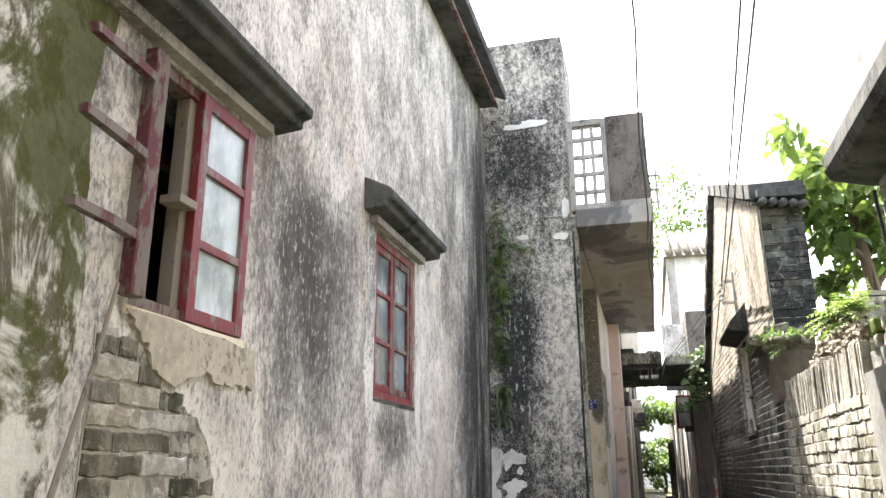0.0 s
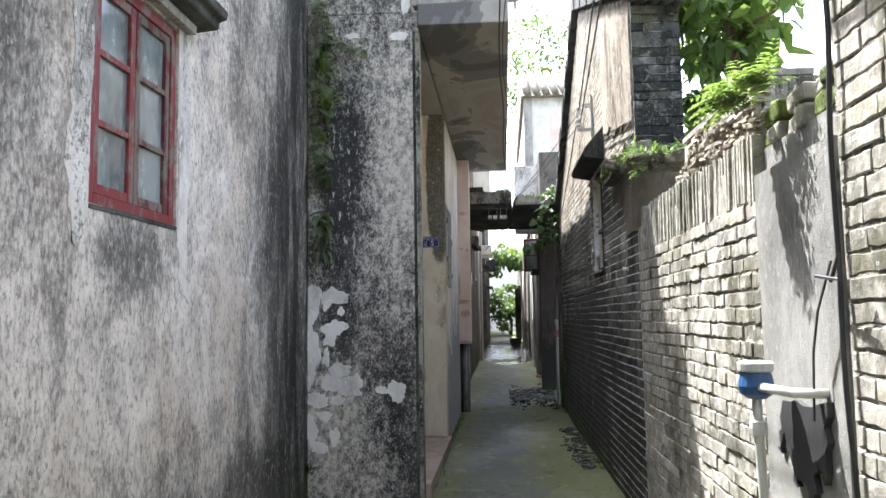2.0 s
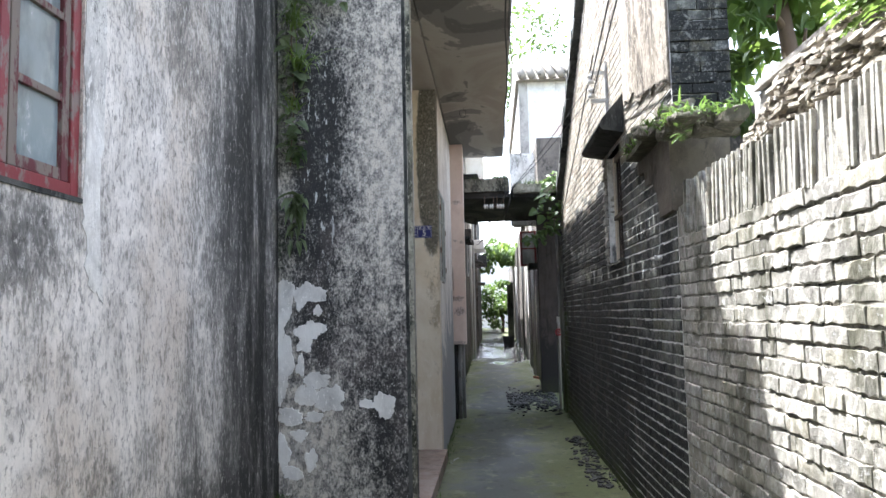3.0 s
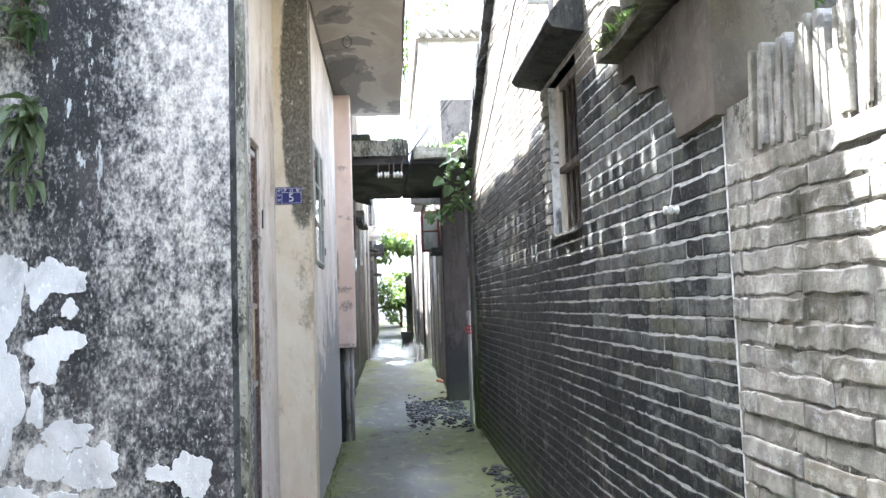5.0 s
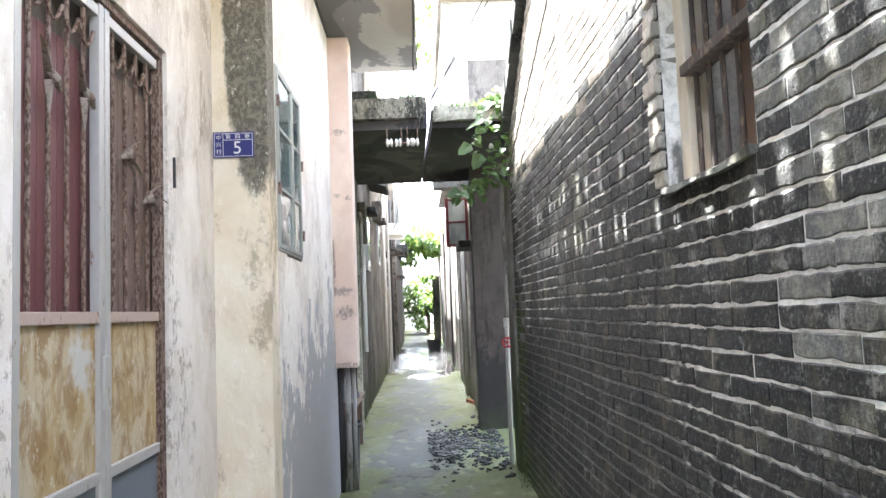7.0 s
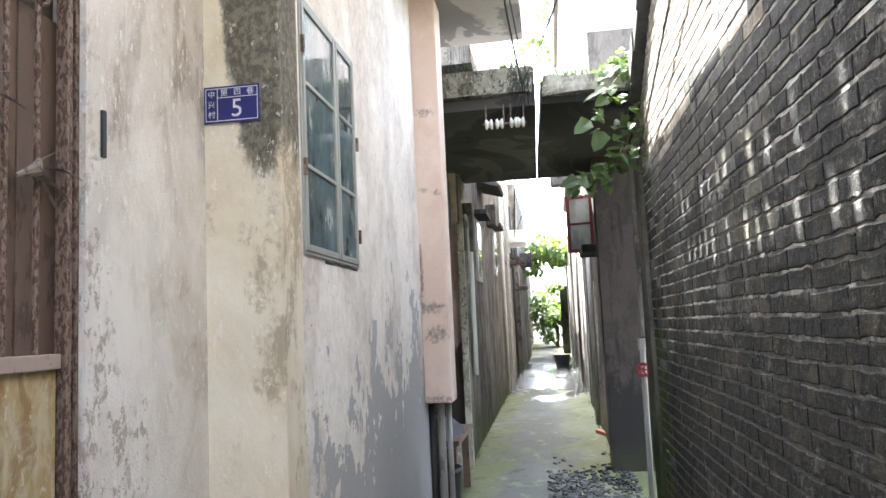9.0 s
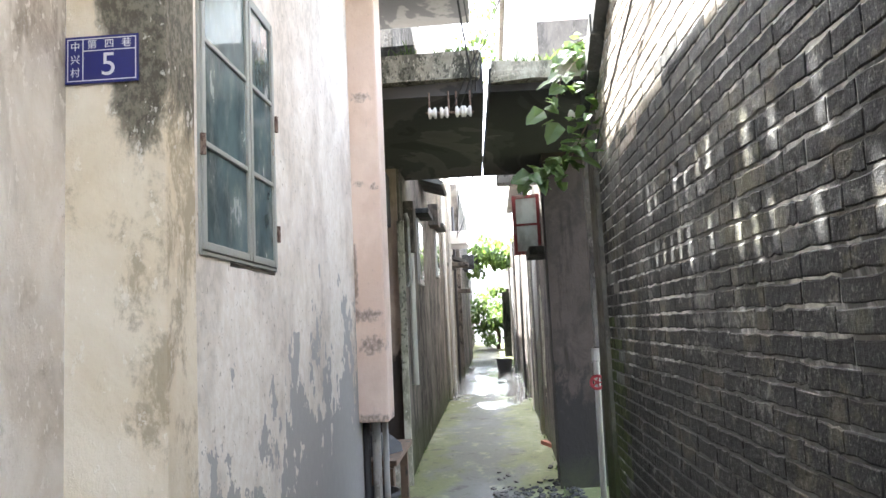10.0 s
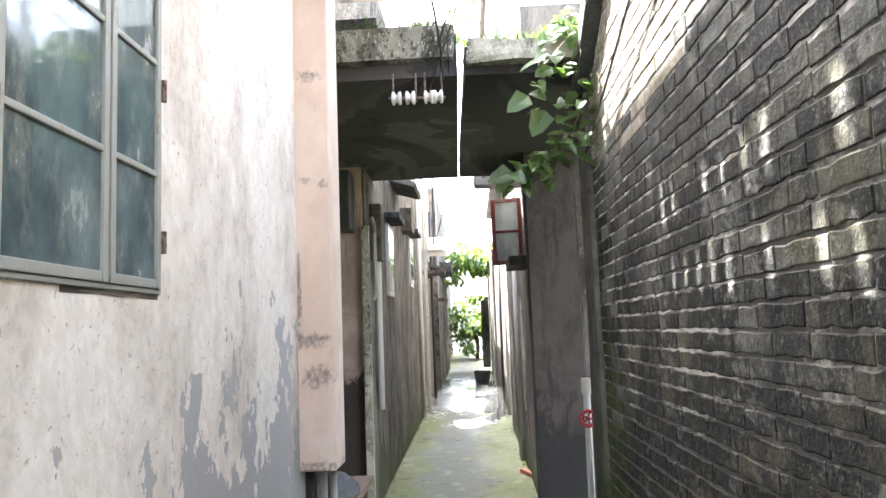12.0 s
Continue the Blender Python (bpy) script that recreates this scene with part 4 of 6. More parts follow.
# ---- pillar: white flakes, ferns ----
def flake(x, z, w, h, seed):
    pts = []
    for k in range(64):
        a = 2 * math.pi * k / 64
        u, v = math.cos(a), math.sin(a)
        r = 0.9 + 0.45 * noise.noise((u * 1.1, v * 1.1, seed * 3.7)) + 0.22 * noise.noise((u * 3, v * 3, seed)) + 0.1 * noise.noise((u * 9, v * 9, seed + 0.5))
        pts.append((x + u * w / 2 * r, z + v * h / 2 * r))
    return prism(pts, 1, P1 - 0.004 - 0.0004 * (seed - 100), P1 + 0.002)


tagged(part("pillar_edge", rough_edges(boxes((-0.586, -0.557, P1 - 0.004, P1 + 0.05, 0.0, 3.74)), 0.003, 9.0, 8), PL_BAND), "pale worn plaster bead along the pillar edge", "trim", kind="structure")
# nothing is cut in: the strip's dark colour gives the groove its shade
tagged(part("pillar_groove", rough_edges(boxes((-0.612, -0.588, P1 - 0.002, P1 + 0.05, 0.0, 3.74)), 0.002, 9.0, 8), SLATE), "dark strip drawn as a groove beside the pillar edge", "trim", kind="structure")
flakes = thing("plaster_flakes", "white flakes of old limewash on the pillar", "plaster", kind="structure")
for i, (x, z, w, h) in enumerate(((-1.44, 1.55, 0.12, 0.26), (-1.47, 1.38, 0.09, 0.2), (-1.23, 1.6, 0.14, 0.12), (-1.32, 1.56, 0.07, 0.14), (-1.45, 1.12, 0.14, 0.34), (-1.26, 1.36, 0.16, 0.11), (-1.29, 1.26, 0.09, 0.1), (-1.22, 1.02, 0.16, 0.09), (-1.15, 0.88, 0.17, 0.15), (-1.28, 0.93, 0.13, 0.12), (-1.48, 0.92, 0.06, 0.14), (-0.76, 0.84, 0.13, 0.15), (-0.88, 0.86, 0.1, 0.05), (-1.33, 0.66, 0.1, 0.07), (-1.44, 0.55, 0.08, 0.2), (-1.1, 3.72, 0.12, 0.05), (-0.72, 3.7, 0.12, 0.06), (-0.95, 4.95, 0.3, 0.07), (-1.15, 4.93, 0.22, 0.05), (-0.66, 4.0, 0.07, 0.16), (-1.4, 0.78, 0.16, 0.1), (-1.32, 1.12, 0.05, 0.12), (-1.5, 1.25, 0.06, 0.2), (-1.2, 1.48, 0.05, 0.07), (-1.24, 0.78, 0.1, 0.06), (-1.08, 0.95, 0.05, 0.09), (-1.38, 0.42, 0.12, 0.08), (-1.25, 0.5, 0.07, 0.12))):
    part("flake", flake(x, z, w * 1.25, h * 1.25, 100 + i), PL_WHITE, flakes)


def leaf_quad(bm, base, direction, up, length, width, bend=0.15, heart=False):
    """One pointed leaf, folded along its rib and bent at the tip."""
    d = Vector(direction).normalized()
    s = d.cross(Vector(up))
    s = s.normalized() if s.length > 1e-4 else d.orthogonal().normalized()
    n = s.cross(d)
    b = Vector(base)
    wide = 0.38 if not heart else 0.22
    p = [b, b + d * length * wide + s * width / 2 + n * width * 0.12, b + d * length * 0.75 + s * width * 0.3 - n * bend * length * 0.4, b + d * length - n * bend * length,
         b + d * length * 0.75 - s * width * 0.3 - n * bend * length * 0.4, b + d * length * wide - s * width / 2 + n * width * 0.12]
    v = [bm.verts.new(q) for q in p]
    m = bm.verts.new(b + d * length * 0.55 - n * bend * length * 0.3)
    for i in range(6):
        bm.faces.new((v[i], v[(i + 1) % 6], m))


def blade(bm, base, direction, length, width, droop, steps=5):
    """A long drooping grass blade or frond."""
    p, d = Vector(base), Vector(direction).normalized()
    s = d.cross(Vector((0, 0, 1)))
    s = s.normalized() if s.length > 1e-3 else Vector((1, 0, 0))
    last = None
    for k in range(steps + 1):
        w = width * (1 - k / steps) ** 0.7 + 0.0006
        pair = [bm.verts.new(p + s * w / 2), bm.verts.new(p - s * w / 2)]
        if last:
            bm.faces.new((last[0], last[1], pair[1], pair[0]))
        last = pair
        p = p + d * length / steps
        d = (d + Vector((0, 0, -droop / steps))).normalized()


def tuft(at, out, count, length, width, droop, seed, mat, name, label, category, up=0.5):
    rnd = random.Random(seed)
    bm = bmesh.new()
    for _ in range(count):
        d = Vector(out) + Vector((rnd.uniform(-1, 1), rnd.uniform(-1, 1), rnd.uniform(-0.3, 0.8) + up)) * 0.8
        blade(bm, Vector(at) + Vector((rnd.uniform(-1, 1), rnd.uniform(-1, 1), rnd.uniform(-1, 1))) * 0.035, d, length * rnd.uniform(0.5, 1.1), width * rnd.uniform(0.6, 1.2), droop * rnd.uniform(0.6, 1.4))
    return tagged(part(name, bm, mat), label, category)


def fern(at, out, fronds, length, seed, mat, label):
    """Fronds with small leaflets on both sides."""
    rnd = random.Random(seed)
    bm = bmesh.new()
    for _ in range(fronds):
        d = (Vector(out) + Vector((rnd.uniform(-1, 1), rnd.uniform(-0.6, 0.6), rnd.uniform(-0.2, 1.0)))).normalized()
        p, ln = Vector(at), length * rnd.uniform(0.6, 1.1)
        for k in range(9):
            s = d.cross(Vector((0, 0, 1))).normalized() if abs(d.z) < 0.98 else Vector((1, 0, 0))
            q = p + d * ln / 9
            size = ln * 0.26 * math.sin(math.pi * (k + 1.5) / 11)
            for side in (-1, 1):
                leaf_quad(bm, q, s * side + d * 0.5, (0, 0, 1), size, size * 0.4, 0.2)
            p = q
            d = (d + Vector((0, 0, -0.16))).normalized()
    return tagged(part("fern", bm, mat), label, "fern", "ferns")


def creeper(stations, count, size, spread, seed, mat, label, name="creeper"):
    """Leaves scattered along a hanging stem."""
    rnd = random.Random(seed)
    top = thing(name, label, "climbing plant")
    bm = bmesh.new()
    pts = [Vector(s) for s in stations]
    for _ in range(count):
        k = rnd.randrange(len(pts) - 1)
        p = pts[k].lerp(pts[k + 1], rnd.random()) + Vector((rnd.uniform(-1, 1), rnd.uniform(-1, 1), rnd.uniform(-1, 1))) * spread
        leaf_quad(bm, p, (rnd.uniform(-1, 1), rnd.uniform(-1, 0.3), rnd.uniform(-0.9, 0.3)), (rnd.uniform(-0.4, 0.4), -0.6, 1), size * rnd.uniform(0.5, 1.2), size * rnd.uniform(0.45, 0.8), 0.2, True)
    part("leaves", bm, mat, top)
    part("stem", tube(pts, 0.004, 5), BROWN_WOOD, top)
    return top


def rosette(at, out, count, length, width, seed, mat, label):
    """Broad tongue-shaped leaves that spring from one root and hang over."""
    rr = random.Random(seed)
    bm = bmesh.new()
    for _ in range(count):
        d = Vector(out) + Vector((rr.uniform(-0.9, 0.9), rr.uniform(-0.5, 0.3), rr.uniform(-0.9, 0.6)))
        p = Vector(at) + Vector((rr.uniform(-0.03, 0.03), 0, rr.uniform(-0.06, 0.06)))
        leaf_quad(bm, p, d, (0, 0, 1), length * rr.uniform(0.6, 1.15), width * rr.uniform(0.7, 1.2), 0.45)
    return tagged(part("weeds", bm, mat), label, "weeds")


LEAF_DULL = leaf_material("dull_green_leaf", (0.09, 0.12, 0.06), (0.2, 0.24, 0.14))
creeper(((-1.37, 7.09, 4.1), (-1.33, 7.09, 3.7), (-1.36, 7.09, 3.3), (-1.34, 7.09, 2.9), (-1.37, 7.09, 2.45)), 110, 0.1, 0.055, 21, LEAF_DULL, "thin green creeper in the corner of the pillar")
creeper(((-1.31, 7.09, 3.9), (-1.21, 7.09, 3.66), (-1.11, 7.09, 3.58), (-1.01, 7.09, 3.6)), 30, 0.08, 0.035, 28, LEAF_DULL, "green creeper trailing across the pillar")
for at, n_blades, length, seed in (((-1.33, 7.09, 3.42), 30, 0.34, 22), ((-1.31, 7.09, 3.12), 34, 0.4, 23), ((-1.34, 7.09, 2.85), 18, 0.24, 29)):
    tuft(at, (0.15, -0.7, 0.3), n_blades, length, 0.012, 2.2, seed, LEAF_LIGHT, "grass_tuft", "pale green grass blades arching from the pillar corner", "grass", 0.35)
rosette((-1.33, 7.09, 2.2), (0.1, -0.8, -0.2), 30, 0.17, 0.05, 24, LEAF_DULL, "bright green broad-leaved weed in the pillar corner")
rosette((-1.33, 7.09, 2.0), (0.15, -0.8, -0.3), 14, 0.12, 0.04, 26, LEAF_DULL, "small broad-leaved weed in the pillar corner")
rosette((-1.31, 7.09, 2.58), (0.3, -0.7, -0.2), 14, 0.13, 0.03, 25, LEAF_DARK, "dark green weed in the pillar corner")
rosette((-1.33, 7.09, 3.6), (0.2, -0.8, -0.3), 14, 0.16, 0.05, 20, LEAF_DULL, "broad-leaved weed high in the pillar corner")
tuft((-1.44, 7.08, 0.25), (0.2, -0.8, 0.2), 50, 0.12, 0.01, 1.0, 27, LEAF_DARK, "weeds", "dark weeds at the foot of the pillar", "weeds")

# ---- balcony parapet ----
for row in ((-0.27, -0.22, 7.1, 7.2, 3.93, 4.9), (-0.6, -0.55, 7.1, 7.2, 3.93, 4.9)):
    part("post", boxes(row, bevel=0.006), CONCRETE, balcony)
part("panel", boxes((-0.22, 0.16, 7.11, 7.19, 3.98, 4.92), bevel=0.008), PL_DARK, balcony, "solid dark concrete panel")
part("rail", boxes((-0.55, -0.27, 7.1, 7.2, 4.84, 4.91), bevel=0.006), CONCRETE, balcony)
part("kerb", boxes((-0.56, 0.17, 7.07, 7.22, 3.93, 3.99), bevel=0.008), CONCRETE, balcony)
for x in (-0.455, -0.36):
    part("lattice_bar", boxes((x - 0.018, x + 0.018, 7.13, 7.17, 3.99, 4.84)), CONCRETE, balcony)
for k in range(4):
    z = 4.13 + 0.19 * k
    part("lattice_bar", boxes((-0.55, -0.27, 7.125, 7.165, z - 0.018, z + 0.018)), CONCRETE, balcony)
# pierced side parapet: two rows of narrow slots that let strokes of sun through
slots = []
slot_rnd = random.Random(19)
for lo, hi, start in ((4.03, 4.22, 7.98), (4.29, 4.49, 7.93)):
    y = start
    while y < 12.3:
        w = slot_rnd.uniform(0.05, 0.085)
        slots.append((y, y + w, lo + slot_rnd.uniform(-0.02, 0.02), hi + slot_rnd.uniform(-0.03, 0.015)))
        y += w + slot_rnd.choice((0.07, 0.09, 0.11, 0.2, 0.28))
part("side_parapet", boxes(*wall_rows(0.125, 0.15, 7.2, 13.2, 3.93, 4.82, slots)), CONCRETE, balcony, "pierced concrete side parapet")
for y in (8.6, 10.1, 11.6, 13.1):
    part("post", boxes((0.07, 0.12, y, y + 0.06, 3.93, 4.6), bevel=0.005), CONCRETE, balcony)
for z in (4.02, 4.15, 4.3):
    part("stub", tube(((0.16, 7.3, z), (0.26, 7.3, z)), 0.012, 6), CONCRETE, balcony)
part("stub_post", tube(((0.23, 7.3, 3.95), (0.23, 7.3, 4.38)), 0.011, 6), CONCRETE, balcony)
tagged(part("wire_hook", tube([(-0.32 + 0.035 * math.sin(a), 10.5, 3.69 - 0.05 * math.cos(a)) for a in [k * 0.45 - 2.6 for k in range(13)]] + [(-0.32, 10.5, 3.76)], 0.003, 5), CABLE), "small wire hook under the balcony slab", "hook")

# ---- gate, step ----
GX = -0.865
TAN_RAIL = painted("tan_painted_rail", (0.46, 0.36, 0.31), (0.2, 0.12, 0.09), 0.3, 0.6, 0.1, 40.0)
CAST_IRON = painted("dull_cast_iron", (0.27, 0.23, 0.2), (0.12, 0.08, 0.06), 0.5, 0.7, 0.2, 60.0)
BROWN_BOARD = painted("brown_weathered_board", (0.17, 0.115, 0.09), (0.09, 0.06, 0.048), 0.45, 0.8)
tagged(part("doorstep", boxes((-0.9, -0.52, 7.32, 9.735, -0.05, 0.11), bevel=0.01), plaster("worn_red_step", (0.4, 0.33, 0.28), (0.33, 0.25, 0.2), (0.15, 0.12, 0.1), 0.4, 0.3, 0.5, 0.0, 61.0)), "worn concrete doorstep before the gate", "step", kind="structure")
gate = thing("iron_gate", "grey iron double gate with rusty lower panels", "gate")
part("post", boxes((GX - 0.02, GX + 0.02, 8.002, 8.027, 0.0, 2.5), bevel=0.004), STEEL_PAINT, gate)
part("post", boxes((GX - 0.02, GX + 0.02, 9.085, 9.098, 0.0, 2.5), bevel=0.003), RUST_BAR, gate)
part("head", boxes((GX - 0.02, GX + 0.02, 8.027, 9.085, 2.47, 2.498), bevel=0.004), RUST_BAR, gate)
for a, b in ((8.03, 8.555), (8.565, 9.072)):
    lf = part("gate_leaf", boxes((GX - 0.012, GX + 0.02, a, a + 0.035, 0.03, 2.46), bevel=0.003), STEEL_PAINT, gate)
    part("stile", boxes((GX - 0.012, GX + 0.02, b - (0.035 if a < 8.5 else 0.02), b, 0.03, 2.46), bevel=0.003), STEEL_PAINT if a < 8.5 else RUST_BAR, lf)
    for z in (0.03, 0.985, 1.46, 2.415):
        part("cross_rail", boxes((GX - 0.01, GX + 0.018, a + 0.035, b - 0.035, z, z + 0.035), bevel=0.003), TAN_RAIL if z == 1.46 else STEEL_PAINT, lf)
    part("rust_panel", boxes((GX - 0.004, GX + 0.004, a + 0.035, b - 0.035, 1.02, 1.46)), RUSTY, lf, "rust-stained yellow steel panel")
    part("lower_panel", boxes((GX - 0.004, GX + 0.004, a + 0.035, b - 0.035, 0.065, 0.985)), BLUE_STEEL, lf, "blue-grey steel panel")
    for k in range(4):
        y = a + 0.045 + (b - a - 0.09) * (k + 0.55) / 4.1
        part("bar", tube(((GX, y, 1.49), (GX, y, 2.42)), 0.0075, 7), RUST_BAR, lf)
    sc = bmesh.new()
    for k in range(4):
        y = a + 0.07 + (b - a - 0.12) * k / 4
        tube([(GX + 0.008, y + (b - a - 0.12) / 4 * f, 2.36 - 0.06 * math.sin(math.pi * f)) for f in [i / 6 for i in range(7)]], 0.006, 5, sc)
    part("scallop", sc, RUST_BAR, lf)
for y, z, s in ((8.22, 2.12, 1), (8.43, 2.13, 1), (8.73, 2.02, -1), (8.93, 1.9, -1)):
    orn = bmesh.new()
    for k in range(4):
        blade(orn, (GX + 0.012, y, z), (0.25, -s * 0.8 + 0.1 * k, 0.9 - 0.55 * k), 0.16 - 0.012 * k, 0.024, 0.9, 6)
    tube(((GX + 0.015, y - 0.03 * s, z + 0.03), (GX + 0.03, y, z), (GX + 0.02, y + 0.05 * s, z - 0.02)), [0.006, 0.016, 0.005], 7, orn)
    part("ornament", orn, CAST_IRON, gate, "grey cast ornament of curved blades")
part("lock_case", boxes((GX - 0.03, GX + 0.028, 8.535, 8.585, 1.2, 1.36), bevel=0.004), STEEL_PAINT, gate)
inner = thing("house_door", "maroon boarded door behind the gate", "door")
for k in range(5):
    y = 8.02 + 0.115 * k
    part("board", boxes((-0.93, -0.9, y, y + 0.111, 0.0, 2.3), bevel=0.003), MAROON, inner)
for k in range(3):
    y = 8.61 + 0.165 * k
    part("board", boxes((-0.92, -0.89, y, y + 0.16, 0.0, 2.3), bevel=0.003), BROWN_BOARD, inner, "weathered brown board")
# lintel coloured dark: the shade behind the bars is in its plaster
part("lintel", boxes((-1.14, -0.92, 8.0, 9.1, 2.3, 2.5)), PL_DARK, inner)
paper = bmesh.new()
pv = [paper.verts.new(p) for p in ((-0.826, 8.3, 2.75), (-0.826, 8.36, 2.56), (-0.815, 8.44, 2.5), (-0.82, 8.56, 2.58), (-0.826, 8.62, 2.72), (-0.826, 8.5, 2.8))]
paper.faces.new(pv)
bmesh.ops.solidify(paper, geom=paper.faces[:], thickness=0.002)
tagged(part("red_paper", paper, painted("faded_red_paper", (0.5, 0.1, 0.09), (0.6, 0.45, 0.4), 0.5, 0.8)), "torn scrap of faded red paper above the gate", "paper")
tagged(part("iron_bolt", boxes((-0.832, -0.822, 9.16, 9.175, 1.98, 2.1)), CABLE), "small dark iron strip on the limewashed wall", "bolt")


# ---- house number plate ----
def text_mesh(body, size, m, mat, parent):
    cu = bpy.data.curves.new("text", "FONT")
    cu.body, cu.size, cu.extrude = body, size, 0.0004
    cu.align_x, cu.align_y = "CENTER", "CENTER"
    tmp = new("text", cu)
    me = bpy.data.meshes.new_from_object(tmp.evaluated_get(bpy.context.evaluated_depsgraph_get()))
    bpy.data.objects.remove(tmp)
    me.materials.clear()
    me.materials.append(mat)
    ob = new("lettering", me)
    ob.parent = parent
    ob.matrix_local = m
    return ob


BLUE_ENAMEL = painted("blue_enamel", (0.015, 0.02, 0.16), (0.05, 0.04, 0.1), 0.15, 0.35)
WHITE_ENAMEL = painted("white_enamel", (0.75, 0.75, 0.78), (0.5, 0.5, 0.55), 0.2, 0.4)
plate = thing("house_number_plate", "blue enamel house number plate with white figures", "sign", at=pose(-0.73, 9.733, 2.275, 90, 0, 0))
part("sheet", boxes((-0.096, 0.096, -0.062, 0.062, 0.0, 0.004), bevel=0.0015), BLUE_ENAMEL, plate)
for r in ((-0.09, 0.09, 0.053, 0.0555, 0.0041, 0.0046), (-0.09, 0.09, -0.0555, -0.053, 0.0041, 0.0046), (-0.09, -0.0875, -0.0555, 0.0555, 0.0041, 0.0046), (0.0875, 0.09, -0.0555, 0.0555, 0.0041, 0.0046), (-0.05, -0.0475, -0.053, 0.053, 0.0041, 0.0046), (-0.05, 0.0875, 0.022, 0.0245, 0.0041, 0.0046)):
    part("line", boxes(r), WHITE_ENAMEL, plate)
text_mesh("5", 0.085, pose(0.018, -0.017, 0.0045), WHITE_ENAMEL, plate)
for i, ch in enumerate("第四巷"):
    text_mesh(ch, 0.026, pose(-0.025 + 0.045 * i, 0.038, 0.0045), WHITE_ENAMEL, plate)
for i, ch in enumerate("中兴村"):
    text_mesh(ch, 0.026, pose(-0.069, 0.034 - 0.034 * i, 0.0045), WHITE_ENAMEL, plate)

# ---- steel window ----
win3 = thing("steel_window", "grey-green steel window with dirty bluish panes", "window")
y0, y1, z0, z1 = W3
SX = -0.578
for r in ((SX - 0.03, SX + 0.012, y0, y0 + 0.012, z0, z1), (SX - 0.03, SX + 0.012, y1 - 0.012, y1, z0, z1), (SX - 0.03, SX + 0.012, y0 + 0.012, y1 - 0.012, z0, z0 + 0.012), (SX - 0.03, SX + 0.012, y0 + 0.012, y1 - 0.012, z1 - 0.012, z1)):
    part("frame", boxes(r, bevel=0.003), STEEL_GREEN, win3)
for a, b in ((y0 + 0.014, 10.385), (10.395, y1 - 0.014)):
    lf = part("casement", boxes((SX - 0.01, SX - 0.008, a + 0.05, a + 0.06, z0 + 0.1, z0 + 0.11)), STEEL_GREEN, win3)
    sash(lf, SX + 0.018, a, b, z0 + 0.014, z1 - 0.014, 3, STEEL_GREEN, GLASS_TEAL, 0.025, 0.022)
for y, z in ((y0 + 0.006, 2.1), (y0 + 0.006, 2.55), (y1 - 0.006, 1.93), (y1 - 0.006, 2.35)):
    part("hinge", tube(((SX + 0.02, y, z - 0.03), (SX + 0.02, y, z + 0.03)), 0.009, 7), RUST_BAR, win3)
# no real sill: thin dark strip carries the shade of a gap
part("sill", rough_edges(boxes((SX - 0.2, SX + 0.006, y0 + 0.25, y1 + 0.005, z0 - 0.014, z0 - 0.002)), 0.003, 24.0, 5), PL_DARK, win3, "dark strip drawn as a ragged gap in the broken render")
# flat black patches give the darkness of holes in the glass
for hy, hz, s in ((10.315, 2.29, 0.022), (10.325, 2.34, 0.009), (10.305, 2.235, 0.008)):
    part("glass_hole", prism([(hy + s * 0.6 * (1 + 0.5 * math.sin(3 * a)) * math.cos(a), hz + s * 1.3 * (1 + 0.4 * math.cos(2 * a)) * math.sin(a)) for a in [k * math.pi / 6 for k in range(12)]], 0, SX + 0.003, SX + 0.0055), CABLE, win3, "black patch drawn as a broken hole in a pane")
for pts in (((10.315, 2.25), (10.28, 2.2), (10.25, 2.16)), ((10.325, 2.32), (10.34, 2.38), (10.345, 2.42)), ((10.32, 2.25), (10.35, 2.18))):
    part("crack", tube([(SX + 0.005, p, q) for p, q in pts], 0.0012, 4), CERAMIC, win3)
# dark sheet standing in for the unlit room behind the panes
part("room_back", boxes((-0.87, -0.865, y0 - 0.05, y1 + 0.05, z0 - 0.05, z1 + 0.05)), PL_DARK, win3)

# ---- drain casing foot, pipes, recess clutter ----
for i, (x, r) in enumerate(((-0.555, 0.022), (-0.5, 0.026), (-0.45, 0.018))):
    tagged(smooth(part("drain_pipe", tube(((x, 12.42 + 0.03 * i, 0.0), (x, 12.42 + 0.03 * i, 1.04)), r, 10), CABLE if i == 0 else PIPE_GREY)), "grey drain pipe below the pink casing", "pipe", "pipes below the casing")
bench = thing("old_bench", "dark broken wooden bench with rubbish", "bench")
part("seat", rough_edges(boxes((-1.3, -0.5, 13.3, 14.3, 0.6, 0.64), bevel=0.006), 0.006, 7), BROWN_WOOD, bench)
for x, y in ((-1.2, 13.4), (-0.56, 13.4), (-0.56, 14.2), (-1.2, 14.2)):
    part("leg", boxes((x - 0.03, x + 0.03, y - 0.03, y + 0.03, 0.04, 0.6)), BROWN_WOOD, bench)
part("apron", boxes((-1.25, -0.53, 13.32, 13.35, 0.42, 0.58)), BROWN_WOOD, bench)
heap = lathe(((0.24, 0.0), (0.22, 0.06), (0.13, 0.13), (0.04, 0.17)), (-0.75, 13.7, 0.64), "z", 12)
tagged(part("rubbish_bag", rough_edges(heap, 0.05, 6), CABLE), "black plastic rubbish bag on the bench", "bag")
tagged(smooth(part("plastic_bin", lathe(((0.14, 0.0), (0.15, 0.02), (0.17, 0.42), (0.185, 0.43), (0.185, 0.46), (0.17, 0.46), (0.15, 0.1)), (-0.62, 12.95, 0.05), "z", 20), CABLE)), "black plastic bin beside the drain pipes", "bin")
